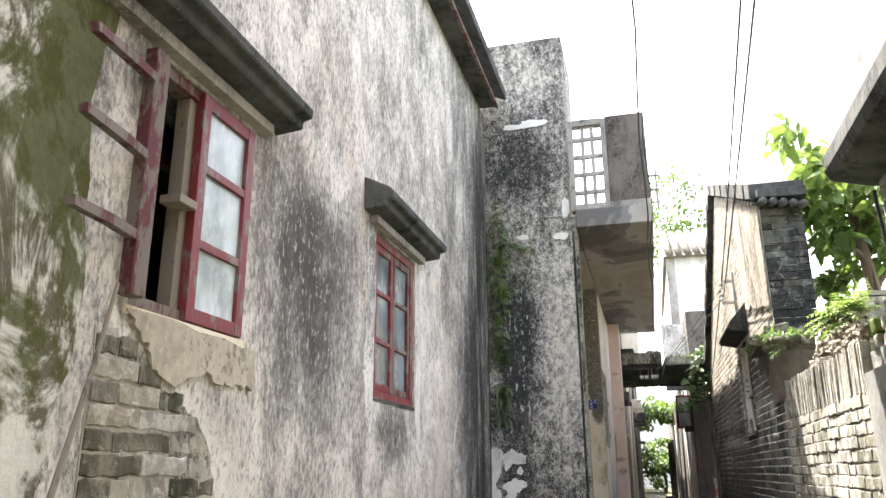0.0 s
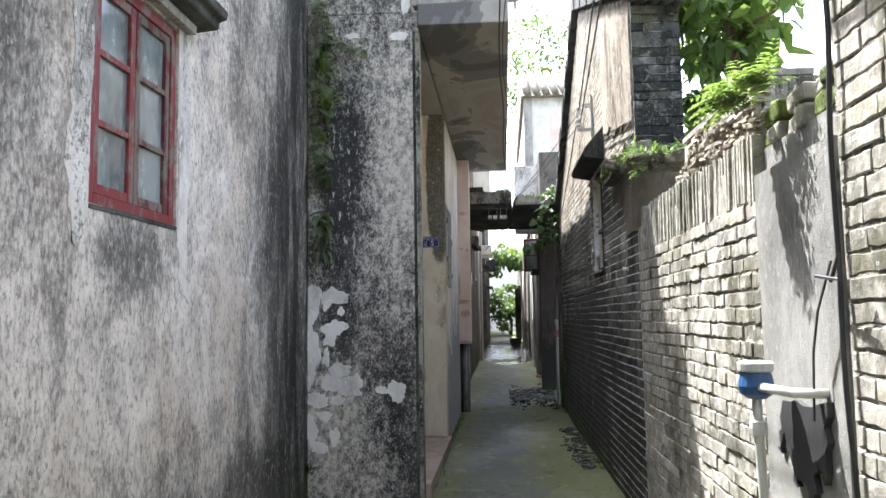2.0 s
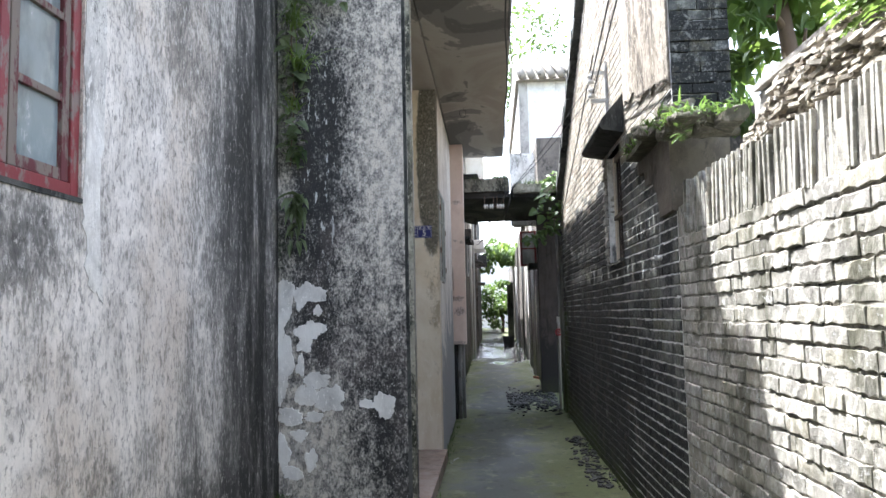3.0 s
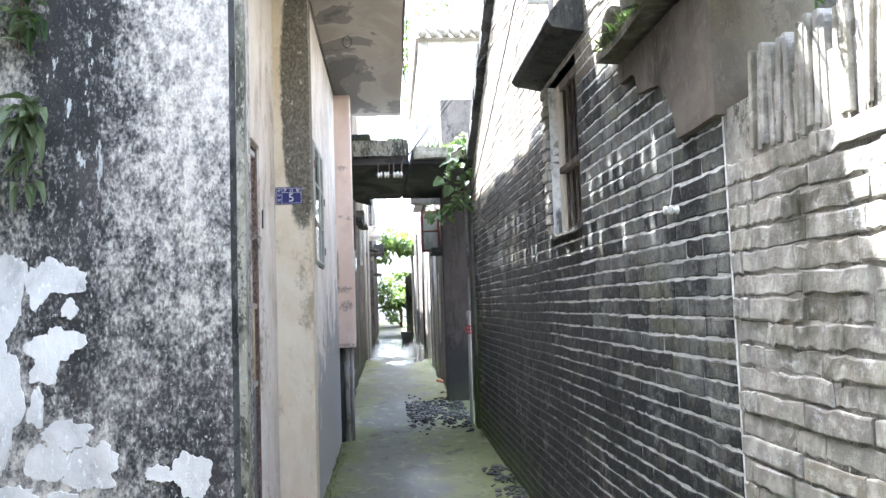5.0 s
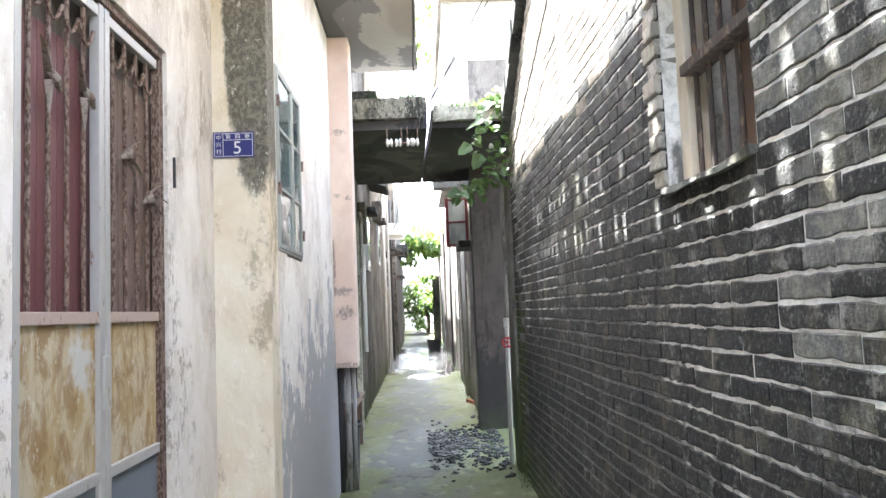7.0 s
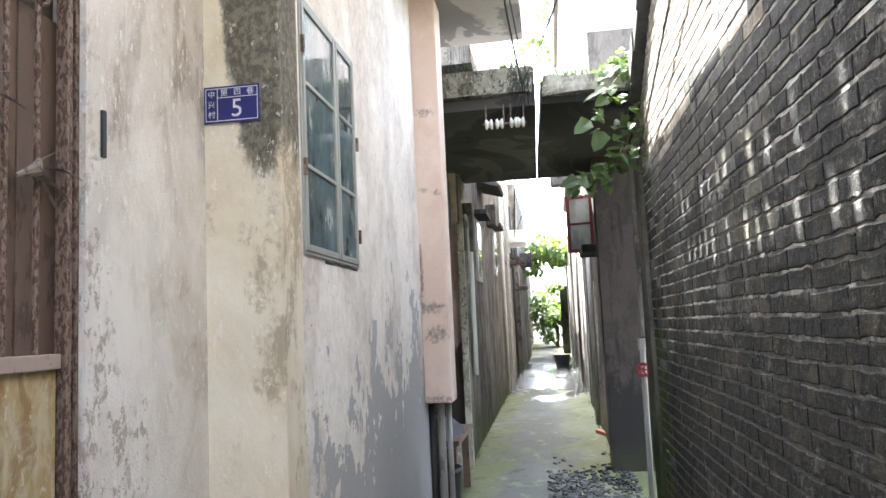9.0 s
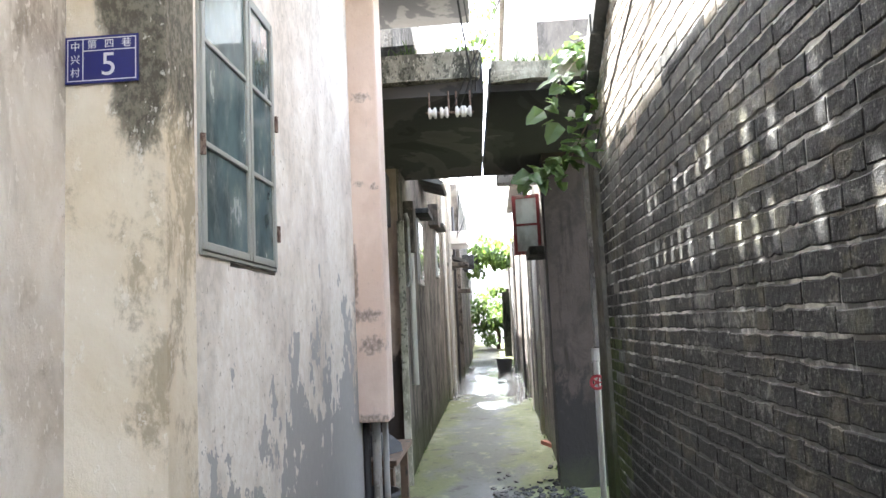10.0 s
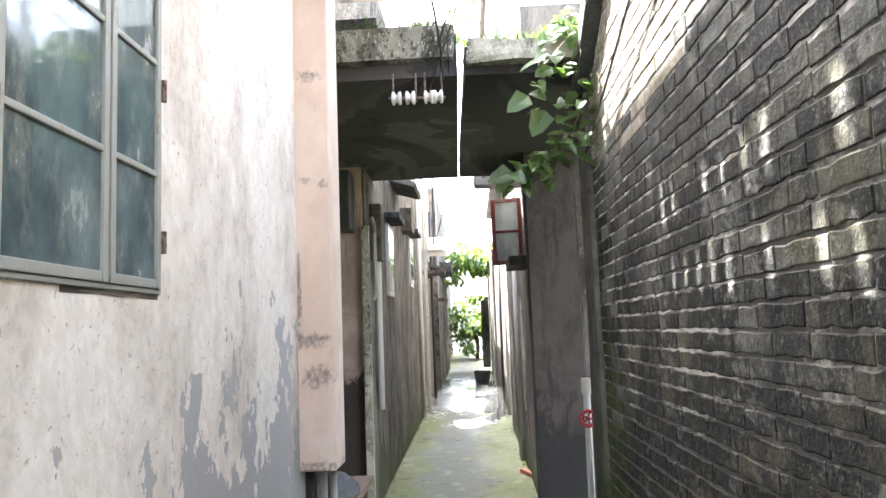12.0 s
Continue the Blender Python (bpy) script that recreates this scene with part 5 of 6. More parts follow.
tagged(smooth(part("clay_jar", lathe(((0.1, 0), (0.16, 0.1), (0.17, 0.25), (0.12, 0.36), (0.13, 0.38)), (-0.78, 14.55, 0.14), "z", 16), BRICK_MOSSY)), "dark clay jar in the recess", "jar")


# ---- right: near house eave, plastered pier, cables, meter ----
tagged(part("roof_near_house", rough_edges(prism(((1.02, 2.66), (0.85, 2.7), (0.83, 2.74), (0.84, 2.82), (1.03, 3.13), (1.5, 3.13), (1.5, 2.66)), 1, -6.0, 3.46), 0.01, 4.0), SLATE), "dark stained concrete eave of the brick house", "roof", kind="structure")
tagged(part("wall_right_parapet", boxes((1.035, 1.5, -6.0, 3.44, 3.13, 5.2)), CONCRETE), "pale concrete parapet above the eave", "wall", kind="structure")
tagged(part("wall_right_pier", rough_edges(boxes((-0.012, 0.28, 3.44, 4.08, -0.1, 1.92), (0.03, 0.28, 3.44, 4.08, 1.92, 2.02), m=MR), 0.004, 5.0, 2), plaster("grey_cement_render", (0.27, 0.265, 0.25), (0.2, 0.195, 0.185), (0.08, 0.078, 0.07), 0.42, 0.3, 0.9, 0.3, 71.0)), "smooth grey cement pier between two brick walls", "wall", kind="structure")
stones = random.Random(41)
cap = thing("stone_cap", "mossy broken stones on the cement pier", "stones")
for k in range(12):
    y, z = 3.47 + 0.11 * (k % 6), 2.02 + 0.075 * (k // 6)
    bm = boxes((0.02 + 0.02 * (k % 2), 0.22, y, y + stones.uniform(0.07, 0.1), z, z + stones.uniform(0.05, 0.075)), bevel=0.012, m=MR)
    part("stone", rough_edges(bm, 0.012, 14.0), MOSS if k % 5 < 2 else BRICK_GREY, cap)
fern((0.98, 3.96, 2.14), (-0.9, -0.2, 0.5), 26, 0.22, 43, LEAF_LIGHT, "bright yellow-green fern on the garden wall")
fern((0.99, 3.82, 2.16), (-0.6, -0.5, 0.7), 20, 0.18, 44, LEAF_LIGHT, "bright yellow-green fern on the garden wall")

cable = thing("wall_cable", "black cable running down the brick wall", "cable")
part("cable", tube([(1.005 + 0.004 * math.sin(9 * z), 3.40 + 0.012 * math.sin(5 * z), z) for z in [0.02 + 0.1 * k for k in range(27)]], 0.008, 7), CABLE, cable)
part("loop", tube(((1.0, 3.44, 1.56), (0.98, 3.5, 1.42), (0.985, 3.56, 1.3), (0.98, 3.57, 1.1)), 0.004, 5), CABLE, cable)
part("bracket", tube(((0.98, 3.5, 1.52), (0.96, 3.3, 1.5), (0.97, 3.32, 1.57), (0.97, 3.38, 1.5)), 0.006, 5), CABLE, cable)

meter = thing("water_meter", "blue water meter on a standing grey pipe", "water meter")
METER_BLUE = painted("blue_painted_iron", (0.03, 0.09, 0.22), (0.1, 0.14, 0.2), 0.2, 0.4)
MX, MY = 0.9, 3.82
smooth(part("riser", tube(((MX + 0.05, MY + 0.06, 0.0), (MX + 0.02, MY + 0.02, 0.6), (MX, MY, 1.03), (MX, MY, 1.16)), 0.016, 10), PVC, meter))
part("union", lathe(((0.018, 0), (0.028, 0.005), (0.03, 0.025), (0.028, 0.045), (0.018, 0.05)), (MX, MY, 1.02), "z", 10), PVC, meter)
part("body", lathe(((0.03, 0), (0.05, 0.015), (0.056, 0.04), (0.05, 0.075), (0.046, 0.085)), (MX, MY, 1.14), "z", 18), METER_BLUE, meter)
part("lid", lathe(((0.05, 0), (0.056, 0.005), (0.057, 0.028), (0.05, 0.034)), (MX, MY, 1.226), "z", 18), painted("grey_meter_lid", (0.5, 0.5, 0.48), (0.3, 0.3, 0.3), 0.2, 0.5), meter)
smooth(part("outlet", tube(((MX, MY - 0.04, 1.18), (MX + 0.01, MY - 0.12, 1.18), (MX + 0.03, MY - 0.24, 1.18), (MX + 0.12, MY - 0.26, 1.18)), 0.015, 10), PVC, meter))
part("inlet_nut", lathe(((0.02, 0), (0.026, 0.0), (0.026, 0.03), (0.02, 0.03)), (MX, MY + 0.05, 1.185), "y", 8), PVC, meter)
# black sheet shaped as the shadow and soot on the pier
tagged(part("torn_sheet", blob_patch([(3.53, 1.16), (3.88, 1.12), (3.93, 0.95), (3.86, 1.02), (3.8, 0.86), (3.75, 0.9), (3.66, 0.82), (3.62, 0.97), (3.56, 0.92)], 0.998, 0.022, 45), CABLE), "ragged black patch of shadow and soot behind the meter", "plastic sheet")

# upright tiles and rubble along the garden wall
comb = tagged(part("tile_course", boxes((0.03, 0.26, 5.3, 6.3, 2.0, 2.1), (0.05, 0.26, 4.1, 5.3, 2.0, 2.3), m=MR), MORTAR), "course of upright tiles on the garden wall", "coping", kind="structure")
rnd = random.Random(47)
y = 4.12
tile_mesh = None
while y < 6.25:
    w = rnd.uniform(0.016, 0.026)
    h = 0.25 if y < 5.3 else 0.27
    lean = rnd.uniform(-4, 4) + 3
    bm = boxes((-0.006 + rnd.uniform(-0.01, 0.01), 0.06, -w / 2, w / 2, 0, h), bevel=0.003)
    ob = part("tile", bm, BRICK_GREY, comb)
    ob.matrix_local = MR @ pose(0, y, 1.835 + rnd.uniform(-0.012, 0.012), lean, 0, 0)
    y += w + rnd.uniform(0.006, 0.014)
rub = bmesh.new()
for k in range(750):
    y = rnd.uniform(4.1, 5.35)
    z = 2.1 + 0.2 * rnd.random() * min(1, (5.4 - y) / 0.5)
    s = rnd.uniform(0.007, 0.022)
    box(rub, -s, s, -s * 2.2, s * 2.2, -s * 0.35, s * 0.35, MR @ pose(rnd.uniform(0.02, 0.06), y, z, rnd.uniform(-14, 14), rnd.uniform(-12, 12), rnd.uniform(-15, 15)))
tagged(part("rubble", rub, BRICK_PALE), "broken tile and mortar rubble on the garden wall", "rubble", kind="stuff")
tagged(part("coping_board", rough_edges(boxes((0.03, 0.24, 4.12, 5.25, 2.31, 2.335), m=MR), 0.008, 5, 1), CONCRETE), "thin concrete coping on the garden wall", "coping", kind="structure")

# corbel with moss between garden wall and black house
corbel = thing("corbelled_ledge", "mossy broken concrete ledge on a curved corbel", "ledge", kind="structure")
cprof = [(6.4, 2.42), (6.4, 1.985), (6.55, 1.98), (6.7, 1.98), (6.715, 2.04), (6.735, 2.1), (6.78, 2.16), (6.84, 2.205), (6.93, 2.22), (7.06, 2.235), (7.07, 2.3), (7.1, 2.33), (7.27, 2.335), (7.28, 2.42)]
bm = prism(cprof, 0, -0.034, 0.3)
bmesh.ops.transform(bm, matrix=MR, verts=bm.verts[:])
# brown render darkened: the ledge's cast shadow is part of its colour
part("corbel", rough_edges(bm, 0.003, 7.0), plaster("shaded_corbel_render", (0.19, 0.16, 0.125), (0.13, 0.11, 0.088), (0.04, 0.036, 0.03), 0.45, 0.5, 0.7, 0.0, 95.0), corbel)
bm = boxes((-0.1, 0.06, 6.28, 7.34, 2.45, 2.49))
bmesh.ops.subdivide_edges(bm, edges=bm.edges[:], cuts=6, use_grid_fill=True)
bmesh.ops.transform(bm, matrix=MR, verts=bm.verts[:])
part("slab", rough_edges(bm, 0.014, 6.0), BRICK_MOSSY, corbel)
for k in range(25):
    sy, sx, sz = rnd.uniform(0.1, 0.24), rnd.uniform(0.05, 0.11), rnd.uniform(0.04, 0.09)
    px, py, pz = rnd.uniform(-0.06, 0.2), 5.98 + 0.053 * k, (2.37 if k < 6 else 2.5) + rnd.uniform(-0.02, 0.03)
    bm = boxes((px - sx, px + sx, py - sy / 2, py + sy / 2, pz - sz / 2, pz + sz / 2), bevel=0.02)
    bmesh.ops.subdivide_edges(bm, edges=bm.edges[:], cuts=1, use_grid_fill=True)
    bmesh.ops.transform(bm, matrix=MR, verts=bm.verts[:])
    part("rubble_stone", rough_edges(rough_edges(bm, 0.03, 7.0), 0.014, 22.0), BRICK_MOSSY, corbel)
bm = bmesh.new()
for k in range(1100):
    y = rnd.uniform(5.85, 7.35)
    blade(bm, MR @ Vector((rnd.uniform(-0.12, 0.25), y, 2.41 + 0.07 * (y > 6.3) + rnd.uniform(-0.02, 0.04))), (rnd.uniform(-1, 0.4), rnd.uniform(-1, 1), rnd.uniform(0.1, 1)), rnd.uniform(0.03, 0.1), 0.014, 1.2, 3)
tagged(part("moss", bm, LEAF), "clumps of moss and small weeds on the ledge", "moss", kind="stuff")
fern((0.93, 6.15, 2.44), (-0.5, -0.6, 0.3), 9, 0.11, 48, LEAF_LIGHT, "small light green fern on the ledge")
fern((0.95, 5.95, 2.3), (-0.6, -0.5, 0.2), 7, 0.1, 49, LEAF, "small green fern under the ledge")

# gable verge, roof tiles
verge = thing("gable_verge", "dark stone verge along the sloping gable", "roof", kind="structure")
for a, b, n in (((6.36, 3.64), (9.45, 4.80), 12), ((9.45, 4.80), (12.98, 2.78), 14)):
    for k in range(n):
        f0, f1 = k / n, (k + 1) / n - 0.004
        p0 = (a[0] + (b[0] - a[0]) * f0, a[1] + (b[1] - a[1]) * f0)
        p1 = (a[0] + (b[0] - a[0]) * f1, a[1] + (b[1] - a[1]) * f1)
        bm = prism((p0, p1, (p1[0], p1[1] + 0.13), (p0[0], p0[1] + 0.13)), 0, -0.07 - 0.01 * (k % 2), 0.36)
        bmesh.ops.transform(bm, matrix=MR, verts=bm.verts[:])
        part("verge_stone", rough_edges(bm, 0.008, 5.0), SLATE, verge)
tagged(part("wall_right_post", rough_edges(boxes((-0.03, 0.3, 12.72, 13.02, -0.1, 3.0), m=MR), 0.008, 3.0, 4), plaster("moss_grown_plaster", (0.2, 0.19, 0.16), (0.11, 0.105, 0.09), (0.025, 0.025, 0.02), 0.5, 0.5, 1.0, 0.9, 67.0, 1.5)), "dark mossy corner post of the black house", "wall", kind="structure")
roof_tiles = thing("eave_tiles", "curled grey roof tiles at the gable foot", "roof tiles")
for k in range(5):
    bm = tube(((1.02 + 0.075 * k, 6.25, 3.58 - 0.012 * k), (1.02 + 0.075 * k, 6.9, 3.72 - 0.012 * k)), 0.034, 8)
    smooth(part("roof_tile", bm, SLATE, roof_tiles))
part("ridge_end", rough_edges(boxes((0.98, 1.36, 6.28, 6.42, 3.62, 3.7), bevel=0.01), 0.012, 8), SLATE, roof_tiles)

edge = [(6.425 + 1.35 * f, 2.72 + 0.1 * noise.noise((f * 6, 1, 3)) + 0.05 * noise.noise((f * 19, 1, 3)) + 0.25 * f) for f in [k / 24 for k in range(25)]]
side = [(7.775 + 0.1 * noise.noise((f * 5, 4, 2)) + 0.04 * noise.noise((f * 17, 4, 2)), 2.97 + 1.1 * f) for f in [k / 12 for k in range(1, 13)]]
bm = prism(edge + side + [(6.425, 3.6)], 0, -0.016, -0.002)
bmesh.ops.transform(bm, matrix=MR, verts=bm.verts[:])
tagged(part("plaster_patch", bm, plaster("flaking_brown_plaster", (0.46, 0.41, 0.34), (0.27, 0.22, 0.165), (0.06, 0.05, 0.04), 0.5, 0.7, 1.0, 0.0, 83.0)), "flaking brown and white plaster high on the gable", "wall patch", kind="structure")

# barred window of the black house
bw = thing("barred_window", "narrow weathered window with iron bars", "window")
bwm = MR
for r, mat in (((0.05, 0.12, RW[0], RW[0] + 0.06, RW[2], RW[3]), OLD_WOOD), ((0.05, 0.12, RW[1] - 0.08, RW[1], RW[2], RW[3]), PL_PIER), ((0.05, 0.12, RW[0] + 0.06, RW[1] - 0.08, RW[3] - 0.05, RW[3]), OLD_WOOD), ((0.03, 0.1, RW[0] + 0.06, RW[1] - 0.08, 2.2, 2.235), DARK_IRON)):
    part("frame", boxes(r, bevel=0.004, m=bwm), mat, bw)
for k in range(5):
    yy = RW[0] + 0.12 + 0.105 * k
    part("bar", tube((MR @ Vector((0.07, yy, RW[2])), MR @ Vector((0.07, yy, RW[3]))), 0.009, 6), DARK_IRON, bw)
part("shutter", boxes((0.14, 0.17, RW[0] + 0.05, RW[0] + 0.36, RW[2] + 0.02, RW[3] - 0.05), bevel=0.004, m=bwm), BROWN_WOOD, bw)
part("sill", rough_edges(boxes((-0.032, 0.12, RW[0], RW[1] + 0.03, RW[2] - 0.026, RW[2] - 0.005), m=bwm), 0.022, 16.0, 3), BRICK_SOOTY, bw)
rh = thing("window_hood", "grey concrete hood above the barred window", "window hood")
bm = prism(((0.0, 2.78), (-0.17, 2.81), (-0.19, 2.84), (-0.17, 2.89), (0.0, 3.08)), 1, 7.85, 8.9)
bmesh.ops.transform(bm, matrix=MR, verts=bm.verts[:])
part("slab", rough_edges(bm, 0.006, 8), SLATE, rh)
quoin = thing("window_quoin", "pale broken bricks beside the barred window", "bricks", kind="structure")
for k in range(14):
    bm = boxes((-0.014 - 0.006 * (k % 3), 0.1, RW[1] + 0.003, RW[1] + 0.11 + 0.035 * (k % 2), RW[2] + 0.01 + 0.0655 * k, RW[2] + 0.066 + 0.0655 * k), bevel=0.006, m=MR)
    part("brick", rough_edges(bm, 0.008, 20.0), BRICK_GREY, quoin)


# ---- insulators and wires ----
def insulator(m, r=0.025):
    """A porcelain reel insulator, upright in m."""
    bm = lathe(((r * 0.6, 0), (r, 0.006), (r, 0.02), (r * 0.6, 0.03), (r * 0.6, 0.04), (r, 0.05), (r, 0.064), (r * 0.6, 0.07)), (0, 0, 0), "z", 12)
    bmesh.ops.transform(bm, matrix=m, verts=bm.verts[:])
    return bm


rack = thing("insulator_rack", "iron rack with white porcelain reels under the slab", "insulators")
part("bolt", tube(((-0.14, 12.66, 2.93), (0.17, 12.66, 2.92)), 0.008, 7), RUST_BAR, rack)
for x in (-0.115, 0.01, 0.06, 0.15):
    part("hanger", tube(((x, 12.68, 2.91), (x, 12.68, 3.07)), 0.006, 6), RUST_BAR, rack)
for x in (-0.095, -0.02, 0.08, 0.13):
    smooth(part("reel", insulator(Matrix.Translation((x, 12.66, 2.927)) @ Matrix.Rotation(radians(90), 4, "Y") @ Matrix.Diagonal((1.5, 1.5, 0.8, 1)) @ Matrix.Translation((0, 0, -0.035))), CERAMIC, rack))
rack2 = thing("insulator_rack", "iron bracket with two grey porcelain reels on the gable", "insulators")
part("arm", boxes((0.84, 0.98, 8.5, 8.53, 3.2, 3.23), (0.84, 0.98, 8.5, 8.53, 3.44, 3.47), (0.96, 0.99, 8.49, 8.54, 3.1, 3.55)), STEEL_PAINT, rack2)
for z in (3.24, 3.36):
    smooth(part("reel", insulator(Matrix.Translation((0.85, 8.515, z)) @ Matrix.Diagonal((1.4, 1.4, 1.2, 1))), CERAMIC, rack2))
small = thing("wall_insulator", "small white porcelain knob on the black bricks", "insulators")
smooth(part("knob", insulator(Matrix.Translation((0.985, 6.81, 1.75)) @ Matrix.Rotation(radians(-90), 4, "Y") @ Matrix.Diagonal((0.62, 0.62, 0.5, 1))), CERAMIC, small))
smooth(part("knob", insulator(Matrix.Translation((0.985, 6.76, 1.745)) @ Matrix.Rotation(radians(-90), 4, "Y") @ Matrix.Diagonal((0.62, 0.62, 0.5, 1))), CERAMIC, small))
part("wire", tube(((0.97, 6.8, 1.765), (0.985, 6.8, 1.84), (0.985, 6.79, 1.95)), 0.002, 4), CERAMIC, small)
tagged(smooth(part("wall_insulator", insulator(Matrix.Translation((0.84, 12.7, 2.86)) @ Matrix.Rotation(radians(-70), 4, "Y")), CERAMIC)), "white porcelain wall insulator on the corner post", "insulators")


def wire(a, b, sag, r, label, twist=0.0):
    pts = []
    for k in range(25):
        f = k / 24
        p = Vector(a).lerp(Vector(b), f)
        p.z -= sag * 4 * f * (1 - f)
        if twist:
            p += Vector((math.sin(40 * f), 0, math.cos(40 * f))) * twist
        pts.append(p)
    return tagged(part("overhead_wire", tube(pts, r, 5), CABLE), label, "wire", "overhead wires")


wire((0.85, 8.5, 3.4), (0.2, -2.5, 3.7), 0.05, 0.006, "black overhead wire along the alley")
wire((0.86, 8.5, 3.28), (0.27, -2.5, 3.62), 0.05, 0.006, "black overhead wire along the alley")
wire((0.16, 12.7, 3.02), (0.02, -1.0, 4.4), 0.3, 0.006, "thin twisted overhead cable to the slab", 0.012)
wire((0.19, 12.7, 3.05), (0.05, -1.0, 4.5), 0.34, 0.004, "thin twisted overhead cable to the slab", 0.02)
wire((0.86, 8.52, 3.4), (0.08, 12.66, 2.95), 0.04, 0.0035, "black cable from the gable to the slab")
wire((0.86, 8.52, 3.28), (0.03, 12.66, 2.95), 0.06, 0.0035, "black cable from the gable to the slab")
wire((0.93, 8.9, 3.75), (0.9, 12.7, 2.55), 0.06, 0.006, "black cable along the gable wall")
wire((0.1, 15.49, 3.07), (-0.62, 27, 3.9), 0.2, 0.008, "black cable leading down the alley")
wire((-0.05, 15.49, 3.07), (-0.62, 27.3, 3.8), 0.2, 0.008, "black cable leading down the alley")

# ---- bridge slab: edge band, weeds, creeper ----
part("edge_band", rough_edges(boxes((-1.7, 0.22, 12.64, 12.76, 3.14, 3.32)), 0.022, 7, 3), PL_BAND, bridge)
part("edge_band", rough_edges(boxes((0.3, 1.3, 12.66, 12.77, 3.11, 3.24)), 0.02, 7, 3), PL_BAND, bridge)
part("rubble_edge", rough_edges(boxes((-1.7, -0.2, 12.7, 13.1, 3.32, 3.4)), 0.03, 5, 3), SLATE, bridge)
tuft((0.06, 12.75, 3.3), (0, -0.5, 0.6), 70, 0.12, 0.012, 1.0, 51, LEAF, "weeds", "green weeds on the edge of the slab", "weeds")
tuft((0.17, 12.8, 3.3), (0, -0.5, 0.6), 50, 0.1, 0.012, 1.0, 52, LEAF, "weeds", "green weeds on the edge of the slab", "weeds")
edge_weeds = bmesh.new()
for k in range(420):
    x = rnd.uniform(-0.6, 1.0)
    if noise.noise((x * 5, 3, 1)) > -0.12:
        blade(edge_weeds, (x, 12.68 + rnd.uniform(-0.03, 0.2), 3.31 if x < 0.25 else 3.23), (rnd.uniform(-1, 1), rnd.uniform(-1, 0.3), 0.8), rnd.uniform(0.04, 0.13), 0.011, 1.0, 3)
tagged(part("weeds", edge_weeds, LEAF_DARK), "straggling weeds along the slab edge", "weeds", kind="stuff")
creeper(((0.95, 12.75, 3.35), (0.85, 12.55, 3.2), (0.72, 12.5, 3.05), (0.66, 12.5, 2.85)), 60, 0.1, 0.09, 53, LEAF, "green heart-leaved creeper hanging from the slab")
creeper(((0.95, 12.6, 3.0), (0.86, 12.5, 2.75), (0.75, 12.5, 2.55), (0.6, 12.48, 2.46), (0.45, 12.5, 2.42)), 75, 0.11, 0.07, 54, LEAF, "green heart-leaved creeper hanging beside the corner post")
creeper(((0.98, 12.7, 3.4), (0.75, 12.7, 3.3), (0.9, 12.65, 3.25)), 70, 0.09, 0.06, 55, LEAF_LIGHT, "light green creeper on top of the slab")
big = bmesh.new()
for p, d, s in (((0.6, 12.45, 2.84), (-0.7, -0.3, -0.5), 0.15), ((0.68, 12.45, 2.76), (-0.5, -0.3, -0.9), 0.16), ((0.72, 12.45, 2.98), (-0.5, -0.4, -0.3), 0.12), ((0.5, 12.45, 2.45), (-0.9, -0.2, -0.3), 0.14)):
    leaf_quad(big, p, d, (0.2, -1, 0.5), s, s * 0.8, 0.15, True)
tagged(part("creeper_spray", big, LEAF), "large heart-shaped creeper leaves", "leaves", kind="stuff")

# ---- standpipe with red valve ----
stand = thing("standpipe", "grey plastic standpipe with a red valve wheel", "pipe")
smooth(part("pipe", tube(((0.885, 13.05, 0.04), (0.895, 13.06, 1.3), (0.9, 13.06, 1.33), (0.95, 13.06, 1.35)), 0.021, 10), PVC, stand))
part("elbow", lathe(((0.026, 0), (0.03, 0.01), (0.03, 0.08), (0.026, 0.09)), (0.896, 13.06, 1.28), "z", 12), PVC, stand)
valve = bmesh.new()
tube([(0.885 + 0.042 * math.cos(a), 12.99, 1.15 + 0.042 * math.sin(a)) for a in [2 * math.pi * k / 16 for k in range(17)]], 0.01, 6, valve)
for k in range(5):
    a = 2 * math.pi * k / 5
    tube(((0.885, 12.99, 1.15), (0.885 + 0.05 * math.cos(a), 12.99, 1.15 + 0.05 * math.sin(a))), 0.006, 5, valve)
tube(((0.887, 13.05, 1.15), (0.885, 12.98, 1.15)), 0.012, 8, valve)
part("valve_wheel", valve, painted("red_valve_paint", (0.45, 0.05, 0.06), (0.3, 0.1, 0.1), 0.2), stand, "red valve wheel")
tagged(part("corner_strip", rough_edges(boxes((0.89, 0.98, 13.005, 13.09, 1.38, 2.72)), 0.012, 5, 3), CONCRETE), "grey plaster strip on the wall corner", "trim", kind="structure")
tagged(part("tile_bracket", rough_edges(boxes((0.84, 0.97, 12.9, 13.1, 2.725, 2.76)), 0.006, 9, 2), BRICK_PALE), "tan tile bracket on the wall corner", "bracket")

# ---- floor litter ----
tagged(part("brick_piece", boxes((-0.03, 0.03, -0.16, 0.16, 0, 0.05), bevel=0.006, m=pose(0.76, 16.4, 0.2, 0, 0, 18)), painted("red_brick", (0.34, 0.13, 0.08), (0.2, 0.1, 0.07), 0.3, 0.9)), "long red brick piece lying on the floor", "brick")
grav = bmesh.new()
for k in range(600):
    x, y = rnd.uniform(0.15, 0.9), rnd.gauss(13.9, 0.45)
    s = rnd.uniform(0.006, 0.022)
    box(grav, -s, s, -s * 1.3, s * 1.3, -s * 0.4, s * 0.5, pose(x, y, floor_z(y) + 0.01, rnd.uniform(-20, 20), rnd.uniform(-20, 20), rnd.uniform(0, 180)))
